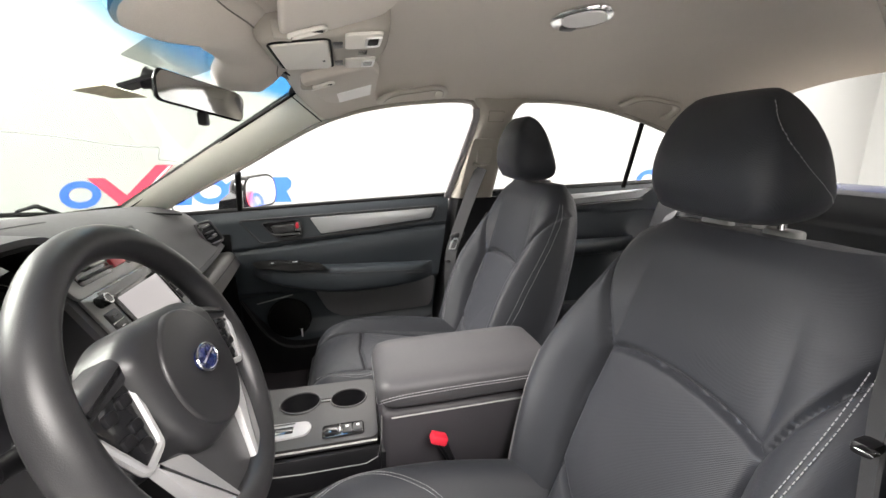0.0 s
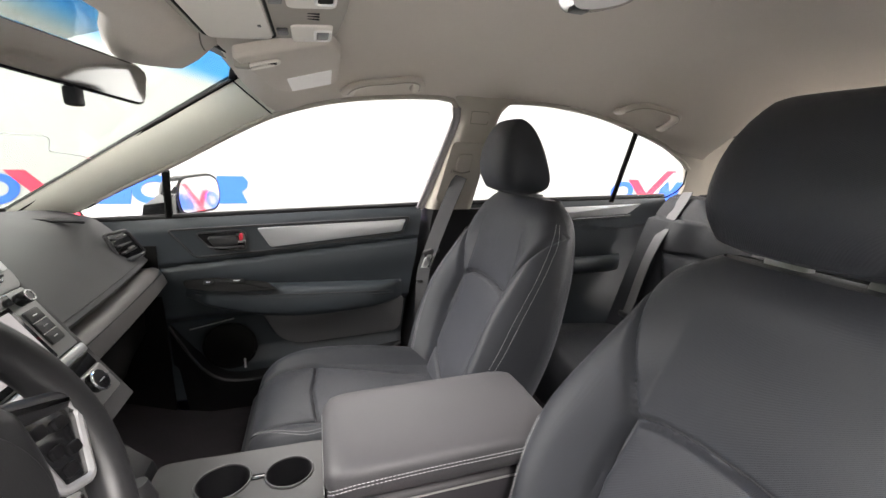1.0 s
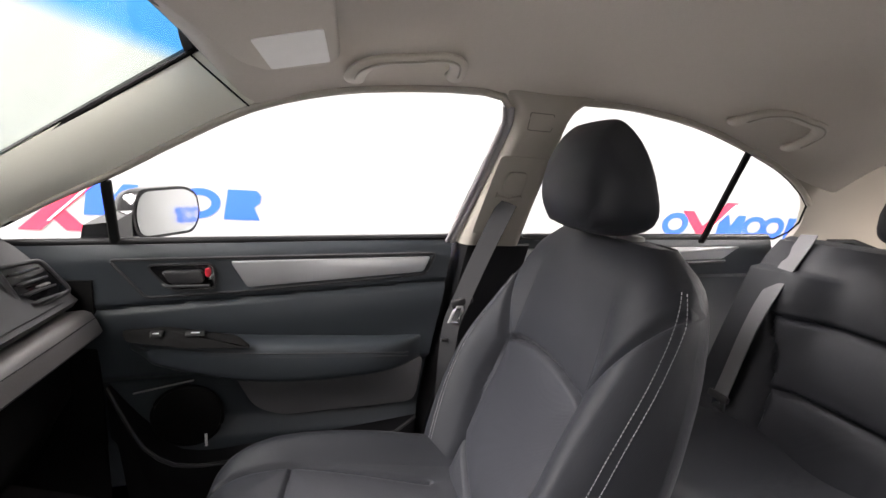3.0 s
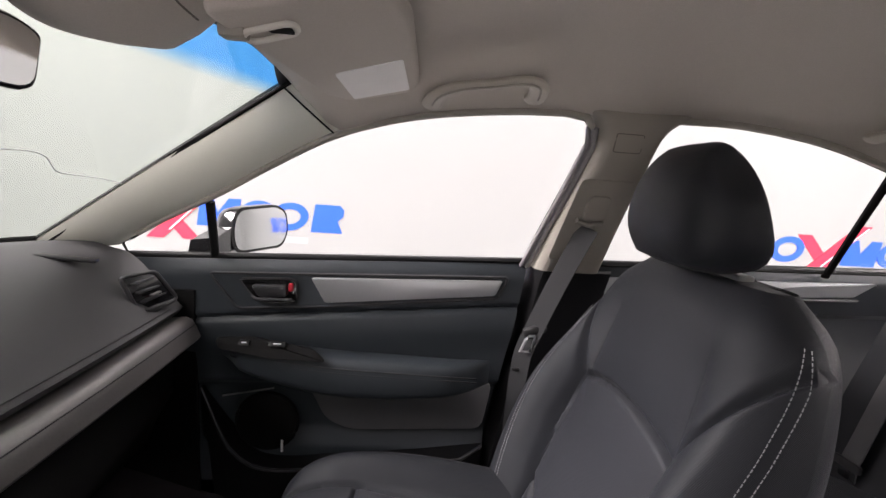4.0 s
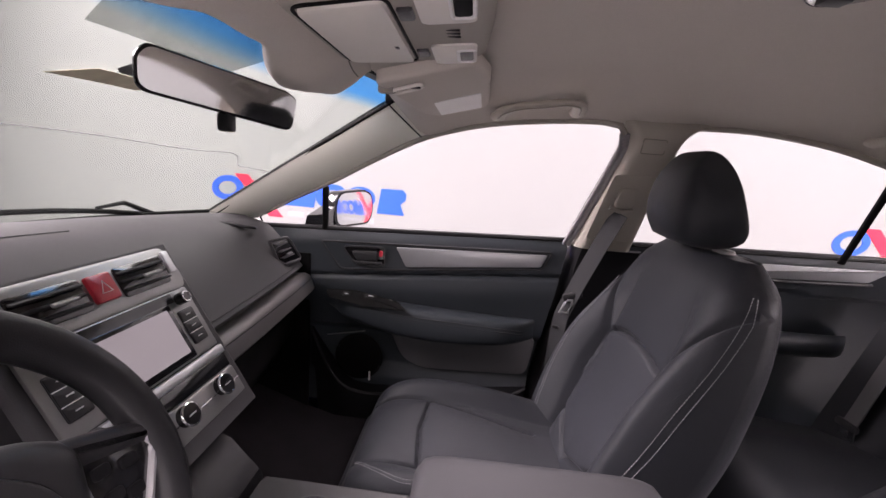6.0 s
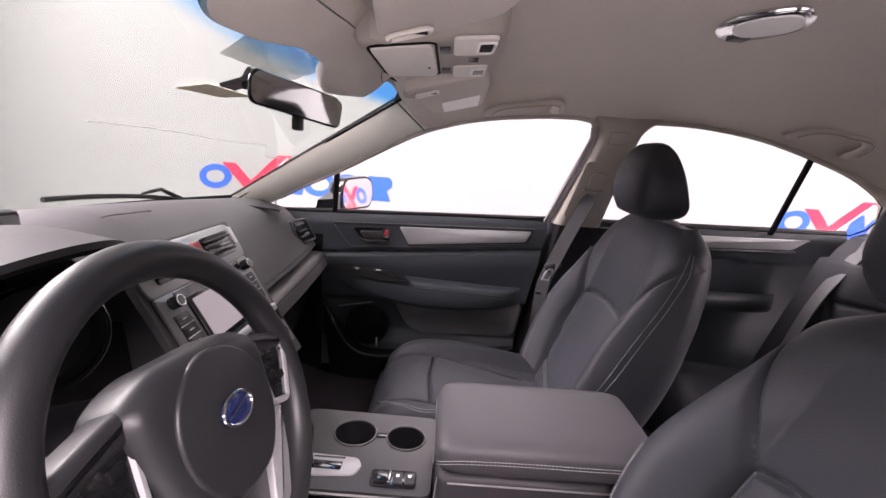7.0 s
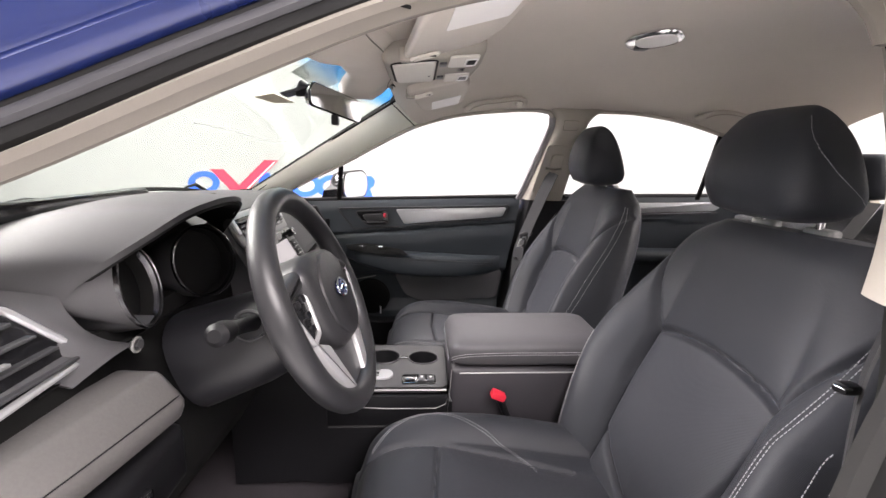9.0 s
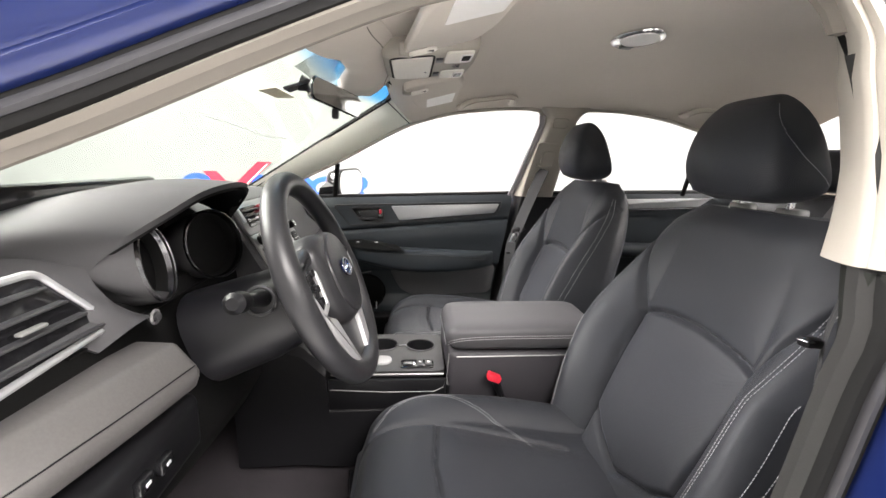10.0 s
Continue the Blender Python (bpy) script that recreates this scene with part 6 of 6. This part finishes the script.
def cup(cx, cy, r):
    def ring(rad, z):
        return [(cx + rad * math.cos(a), cy + rad * 0.92 * math.sin(a), z) for a in (2 * math.pi * k / 40 for k in range(40))]
    c = part("cup_holder", loft([ring(r * 1.0, CT + 0.001), ring(r * 0.97, CT - 0.004), ring(r * 0.88, CT - 0.066), ring(r * 0.80, CT - 0.072), ring(r * 0.02, CT - 0.072)], True, False), PLASTIC, con, "black cup holder well")
    part("cup_rim", tube(ring(r, CT + 0.001), 0.0022, 6, True), GREYPLASTIC, c, "grey cup rim")
    return c


for c_ in CUPS:
    cup(*c_)
part("cup_bridge", box((-0.064, 0.037, CT), (0.03, 0.012, 0.004), 0.0015), GLOSS, con)
gate = part("selector_gate", plate(round_corners([(-0.215, -0.088), (-0.095, -0.078), (-0.085, -0.055), (-0.095, -0.035), (-0.215, -0.030)], 0.012), lambda u, v, h: Vector((u, v, CT + h)), 0.005, 0.002), WHEELSILVER, con, "matt silver selector gate")
part("gate_slot", box((-0.165, -0.060, CT + 0.0052), (0.085, 0.020, 0.002), 0.0006), GLOSS, gate, "black selector slot")
part("gate_marks", box((-0.150, -0.040, CT + 0.0058), (0.06, 0.004, 0.0006), 0), GREYPLASTIC, gate, "small grey bars")
part("selector_lever", tube([(-0.185, -0.060, 0.585), (-0.190, -0.060, 0.63), (-0.195, -0.060, 0.665), (-0.198, -0.060, 0.695)], [0.010, 0.011, 0.019, 0.012], 14), LEATHERETTE, con, "black selector lever")
pb = part("brake_switch_panel", plate(rounded(0.085, 0.040, 0.008, 4, -0.022, -0.078), lambda u, v, h: Vector((u, v, CT + h)), 0.003, 0.001), GLOSS, con, "black brake switch panel")
part("brake_switch", box((-0.045, -0.078, CT + 0.005), (0.026, 0.026, 0.006), 0.002), GLOSS, pb)
part("switch_edge", box((-0.029, -0.078, CT + 0.006), (0.003, 0.028, 0.005), 0.001), CHROME, pb, "bright switch edge")
for x in (-0.014, 0.008):
    b = part("button", box((x, -0.078, CT + 0.004), (0.018, 0.026, 0.004), 0.001), GREYPLASTIC, pb)
    part("mark", box((x, -0.074, CT + 0.0063), (0.006, 0.006, 0.0005), 0), WHITE_MARK, b)
part("side_line", tube([(-0.235, -0.1285, 0.548), (-0.10, -0.1285, 0.540), (0.02, -0.1285, 0.540), (0.044, -0.1285, 0.552), (0.053, -0.1255, 0.590), (0.056, -0.118, 0.636)], 0.0012, 6), SATIN, con, "satin edge line")
part("panel_edge", tube([(-0.235, -0.112, 0.579), (0.045, -0.112, 0.579)], 0.0028, 6), SATIN, con, "satin panel edge")
# armrest box and lid
part("armrest_box", box((0.255, 0, 0.535), (0.40, 0.246, 0.215), 0.014, 3), CONSOLE, con, "dark grey armrest box")
rings = []
for i in range(31):
    v = i / 30
    x = 0.050 + v * 0.395
    f = min(1, (1 - (2 * v - 1) ** 10)) ** 0.5
    ring = []
    for k in range(36):
        a = 2 * math.pi * k / 36
        ca, sa = math.cos(a), math.sin(a)
        ring.append((x, -0.020 + math.copysign(abs(ca) ** 0.45, ca) * 0.109 * (0.76 + 0.24 * f), 0.675 + 0.004 * v + math.copysign(abs(sa) ** 0.45, sa) * (0.035 * (0.45 + 0.55 * f))))
    rings.append(ring)
lid = part("armrest_lid", loft(rings), ARMPAD, con, "padded dark armrest lid with pale stitching", True, 60)
for dz in (0.0, 0.006):
    ln = [(0.0545, -0.108, 0.655 + dz), (0.062, -0.124, 0.668 + dz), (0.095, -0.1303, 0.677 + dz), (0.20, -0.1305, 0.681 + dz), (0.32, -0.1305, 0.682 + dz), (0.414, -0.128, 0.682 + dz)]
    stitches("stitching", curve(ln, 50), lid, r=0.0008)
    ln = [(0.0490, y, 0.651 + dz + 0.004) for y in np.linspace(-0.106, 0.080, 20)]
    stitches("stitching", ln, lid)
part("hinge_line", tube([(0.075, -0.1225, 0.630), (0.42, -0.1225, 0.633)], 0.0018, 6), SATIN, con, "thin bright line")

# ---- roof fittings ----
mir = thing("rearview_mirror", "black framed rearview mirror on the windshield", "mirror")
MC = Vector((-0.219, 0.016, 1.245))
MN = Vector((0.937, -0.350, -0.058)).normalized()
MU = (Matrix.Rotation(radians(-4.0), 3, MN) @ Vector((0, 0, 1)).cross(MN)).normalized()
MV = MN.cross(MU)


def M(u, v, h):
    return MC + MU * u + MV * v + MN * h


shape = round_corners([(-0.120, -0.025), (0.108, -0.031), (0.112, 0.021), (0.094, 0.029), (-0.110, 0.029), (-0.122, 0.014)], 0.016, 5)
part("housing", plate(shape, lambda u, v, h: M(u * (1 - 0.25 * max(0, (0.03 - h) / 0.03)), v * (1 - 0.3 * max(0, (0.03 - h) / 0.03)), h - 0.030), 0.030, 0.006, 3), GLOSS, mir, "black mirror housing")
part("mirror_glass", plate([(u * 0.95, v * 0.83) for u, v in shape], lambda u, v, h: M(u, v, h + 0.0003), 0.001), MIRROR, mir, "silvered mirror glass", False)
part("day_night_tab", box(M(0.0, -0.036, -0.010), (0.016, 0.022, 0.024), 0.004), PLASTIC, mir, "black tilt tab")
foot = on_screen(-0.310, 0.0, 0.008)
part("mount", sheet([[on_screen(-0.345 + 0.062 * i / 4, -0.022 + 0.044 * j / 4, 0.004 + 0.010 * i / 4) for j in range(5)] for i in range(5)], 0.006, (0.5, 0, -0.85)), PLASTIC, mir, "black glass mount")
part("stem", tube([M(0, 0, -0.025), M(0, 0.0, -0.045), foot + Vector((0.015, 0, -0.005)), foot], [0.010, 0.010, 0.014, 0.020], 12), PLASTIC, mir, "black mirror stem")

frit = thing("mirror_mount_patch", "grey dotted patch on the windshield behind mirror", "glass patch")
part("patch", sheet([[on_screen(-0.290 + 0.080 * i / 8, (-0.115 - 0.03 * i / 8 + (0.23 + 0.06 * i / 8) * j / 10), 0.002) for j in range(11)] for i in range(9)], 0.0008, (-0.5, 0, 0.85)), FRIT, frit)
stk = thing("windshield_sticker", "yellowed square paper sticker on windshield", "sticker")
part("sticker_sheet", sheet([[on_screen(-0.381 + 0.026 * i / 4 + 0.002 * j / 4, -0.077 + 0.041 * i / 4 + (0.120 + 0.031 * i / 4) * j / 4, 0.003) for j in range(5)] for i in range(5)], 0.0006, (-0.5, 0, 0.85)), STICKER, stk)

cov = thing("camera_cover", "taupe moulded sensor cover above the mirror", "sensor cover")
rings = []
for k in range(61):
    y = -0.300 + 0.600 * k / 60
    a = abs(y)
    xf = smooth_interp(a, [0, 0.07, 0.12, 0.20, 0.26, 0.300], [-0.212, -0.214, -0.236, -0.254, -0.235, -0.195])
    zf = 1.328 + 0.53 * (xf + 0.22)
    drop = max(0.0, zf - smooth_interp(a, [0, 0.07, 0.105, 0.15, 0.24, 0.275, 0.300], [1.312, 1.312, 1.298, 1.284, 1.286, 1.300, 1.345] if y > 0 else [1.312, 1.312, 1.306, 1.302, 1.310, 1.325, 1.345]))
    xr = interp(a, [0, 0.14, 0.30], [-0.085, -0.085, -0.115])
    zr = smooth_interp(xr, MID_X, MID_Z) + 0.004 - 0.14 * a * a
    ring = [(xf, y, zf + 0.008), (xf + 0.004, y, zf - drop * 0.55), (xf + 0.016, y, zf - drop * 0.92), (xf + 0.034, y, zf - drop)]
    for q in (0.35, 0.6, 0.8, 0.93):
        ring.append((xf + 0.034 + (xr - xf - 0.034) * q, y, zf - drop + (zr - zf + drop) * q ** 2.2 - 0.010 * (1 - q) * min(1, drop / 0.02)))
    ring += [(xr, y, zr), (xr, y, zr + 0.02), (xf, y, zf + 0.03)]
    rings.append(ring)
part("shell", loft(rings), LINER, cov, "taupe moulded shell", True, 50)
part("cover_seam", tube([Vector(r[6]) + Vector((0, 0, -0.0006)) for r in rings[5:-5]], 0.0012, 5), TAUPE_SHADED, cov, "fine panel joint")

oc = thing("overhead_console", "ivory overhead console with lamps and switches", "overhead console")


def O(u, v, h):
    """u to the rear from the header, v sideways, h down from the liner."""
    return Vector((u, v, 1.324 + 0.10 * u - h))


part("console_body", plate(round_corners([(-0.112, -0.112), (-0.112, 0.112), (0.070, 0.140), (0.102, 0.120), (0.108, 0.0), (0.102, -0.120), (0.070, -0.140)], 0.022, 6), lambda u, v, h: O(u, v, h - 0.062), 0.062, 0.018, 5), BEIGE, oc, "ivory console housing")
tray = part("sunglass_lid", plate(round_corners([(-0.090, -0.098), (-0.090, 0.098), (0.000, 0.110), (0.000, -0.110)], 0.014), lambda u, v, h: O(u, v, h - 0.002), 0.007, 0.004), BEIGE_LIGHT, oc, "ivory storage lid")
part("lid_gap", tube([O(u, v, 0.0) for u, v in round_corners([(-0.0935, -0.1015), (-0.0935, 0.1015), (0.0035, 0.1135), (0.0035, -0.1135)], 0.015)], 0.0022, 5, True), RUBBER_AND_SHADE, oc, "dark gap round the lid")
part("lid_dimple", box(O(-0.012, 0.03, 0.0048), (0.005, 0.010, 0.002), 0.0008), GREYPLASTIC, tray)
for s in (-1, 1):
    lp = part("map_lamp", plate(rounded(0.060, 0.092, 0.010, 4, 0.058, 0.086 * s), lambda u, v, h: O(u, v, h - 0.002), 0.005, 0.002), BEIGE_LIGHT, oc, "ivory map lamp")
    part("lamp_lens", plate(rounded(0.018, 0.050, 0.004, 4, 0.074, 0.088 * s), lambda u, v, h: O(u, v, h + 0.0015), 0.0025, 0.001), RUBBER_AND_SHADE if s < 0 else GREYPLASTIC, lp, "dark lamp lens")
    part("lamp_frame", tube([O(u, v, 0.0035) for u, v in rounded(0.023, 0.056, 0.006, 4, 0.074, 0.088 * s)], 0.0022, 6, True), LABEL, lp, "white lamp frame")
    part("switch", plate(rounded(0.016, 0.030, 0.003, 3, 0.016, 0.072 * s), lambda u, v, h: O(u, v, h - 0.001), 0.005, 0.002), GREYPLASTIC, oc, "grey rocker switch")
for k in range(3):
    part("mic_slot", box(O(0.060, 0.012 * (k - 1), 0.0002), (0.016, 0.003, 0.002), 0.0005), PLASTIC, oc)


def visor(s):
    v = thing("sun_visor", "taupe folded sun visor with vanity panel", "sun visor", "sun visors")
    out = round_corners([(-0.069, 0.135), (0.088, 0.155), (0.112, 0.25), (0.118, 0.490), (0.102, 0.520), (0.0, 0.495), (-0.030, 0.43)], 0.020, 5)

    def lay(u, w, h):
        return Vector((u, w * s, (1.336 if s > 0 else 1.352) + 0.28 * (u - 0.10) - 0.06 * (w - 0.5) - h))
    part("visor_pad", plate(out, lay, 0.020, 0.008, 3), LINER, v, "taupe padded visor")
    lab = round_corners([(0.005, 0.345), (0.098, 0.345), (0.102, 0.490), (0.010, 0.480)], 0.006)
    part("vanity_panel", plate(lab, lambda u, w, h: lay(u, w, h + 0.020), 0.0015), LABEL, v, "pale printed label" if s < 0 else "pale vanity cover")
    cl = thing("visor_clip", "ivory clip holding the sun visor", "visor clip", "visor clips")
    part("clip_foot", box(lay(-0.058, 0.185, 0.012), (0.026, 0.020, 0.026), 0.004), BEIGE, cl)
    # flat dark plate stands in for the shaded slot inside the hook
    part("recess_shade", box(lay(-0.020, 0.190, 0.021), (0.034, 0.020, 0.003), 0.001), RUBBER_AND_SHADE, cl)
    part("hook", tube([lay(u, w, 0.024) for u, w in rounded(0.050, 0.024, 0.010, 4, -0.024, 0.190)], 0.0032, 8, True), BEIGE_LIGHT, cl, "pale plastic hook")
    return v


visor(1)
visor(-1)


def grab_handle(x0, x1, s, slope=0.0):
    g = thing("grab_handle", "taupe plastic grab handle at the roof edge", "grab handle", "grab handles")
    # an inverted U, lying along the slope at the roof's edge
    mid = [(0.017, 0.532), (0.018, 0.505), (0.030, 0.470), (0.062, 0.444), (0.115, 0.434), (0.160, 0.430), (0.188, 0.446), (0.199, 0.480), (0.202, 0.520)]
    line = [(x0 + u * (x1 - x0) / 0.214, v + slope * u) for u, v in mid]
    path = [Vector((u, v * s, liner_z(u, v) - 0.010 - 0.026 * math.sin(math.pi * k / 43) ** 0.5)) for k, (u, v) in enumerate(curve(line, 44))]
    part("grip", tube(path, [0.019 - 0.004 * math.sin(math.pi * k / 43) for k in range(44)], 14, False, 0.55), TAUPE_LIGHT, g, "taupe curved grip")
    part("edge", tube([p + Vector((0, -0.013 * s, -0.008)) for p in path[3:-3]], 0.0018, 6), BEIGE, g, "paler moulded edge")
    return g


grab_handle(0.126, 0.340, 1)
grab_handle(0.995, 1.235, 1, 0.20)
grab_handle(0.995, 1.235, -1, 0.20)

dome = thing("dome_lamp", "chrome-framed dome lamp on the headliner", "ceiling lamp")
do = [(0.058 * math.cos(a) * (1 - 0.30 * math.sin(a) ** 2) + 0.509, 0.078 * math.sin(a) + 0.002) for a in (2 * math.pi * k / 40 for k in range(40))]
zl = smooth_interp(0.509, MID_X, MID_Z)
part("lamp_base", plate(do, lambda u, v, h: Vector((u, v, zl - 0.001 - h)), 0.010, 0.005), CHROME, dome, "chrome lamp base")
part("lamp_bezel", tube([(u, v, zl - 0.006) for u, v in do], 0.0035, 8, True), CHROME, dome, "chrome bezel")
part("lamp_lens", plate([(0.509 + (u - 0.509) * 0.78, -0.010 + (v - 0.002) * 0.70) for u, v in do], lambda u, v, h: Vector((u, v, zl - 0.010 - h)), 0.003, 0.001), LABEL, dome, "white lens")
part("lamp_switch", box((0.509, 0.055, zl - 0.012), (0.030, 0.022, 0.006), 0.002), GREYPLASTIC, dome, "grey slide switch")

# ---- exterior mirror on the passenger side ----
em_ = thing("door_mirror", "black door mirror outside the passenger window", "door mirror")
DC = Vector((-0.325, 0.950, 0.995))
DN = Vector((0.905, -0.42, 0.065)).normalized()
DU = Vector((0, 0, 1)).cross(DN).normalized()
DV = DN.cross(DU)
dsh = round_corners([(-0.100, -0.066), (0.075, -0.066), (0.105, -0.020), (0.100, 0.045), (0.060, 0.066), (-0.085, 0.060), (-0.108, 0.0)], 0.04, 6)


def D(u, v, h):
    return DC + DU * u + DV * v + DN * h


rings = []
for h, f in ((0.0, 1.0), (-0.03, 1.04), (-0.07, 0.92), (-0.10, 0.60)):
    rings.append([D(u * f, v * f, h) for u, v in dsh])
part("housing", loft(rings), GLOSS, em_, "black mirror housing")
part("mirror_glass", plate([(u * 0.92, v * 0.88) for u, v in dsh], lambda u, v, h: D(u, v, h + 0.0005), 0.002), MIRROR, em_, "mirror glass", False)
part("arm", loft([[(-0.45, 0.790, 0.930), (-0.375, 0.790, 0.930), (-0.375, 0.790, 0.985), (-0.44, 0.790, 0.975)], [(-0.43, 0.90, 0.945), (-0.365, 0.90, 0.945), (-0.365, 0.90, 1.015), (-0.42, 0.90, 1.005)]]), GLOSS, em_, "black mirror arm")

rear_belt((1.485, 0.640, 1.034), (1.322, 0.618, 0.800), (1.240, 0.612, 0.550))
rear_belt((1.462, 0.250, 1.028), (1.335, 0.222, 0.860), (1.255, 0.192, 0.690))
# guide of the rear belt on the shelf
gd = thing("belt_guide", "black rear belt guide on the shelf", "belt guide")
part("guide", tube([(1.53, 0.50, 1.012), (1.54, 0.56, 1.026), (1.53, 0.62, 1.016)], 0.010, 8), PLASTIC, gd)
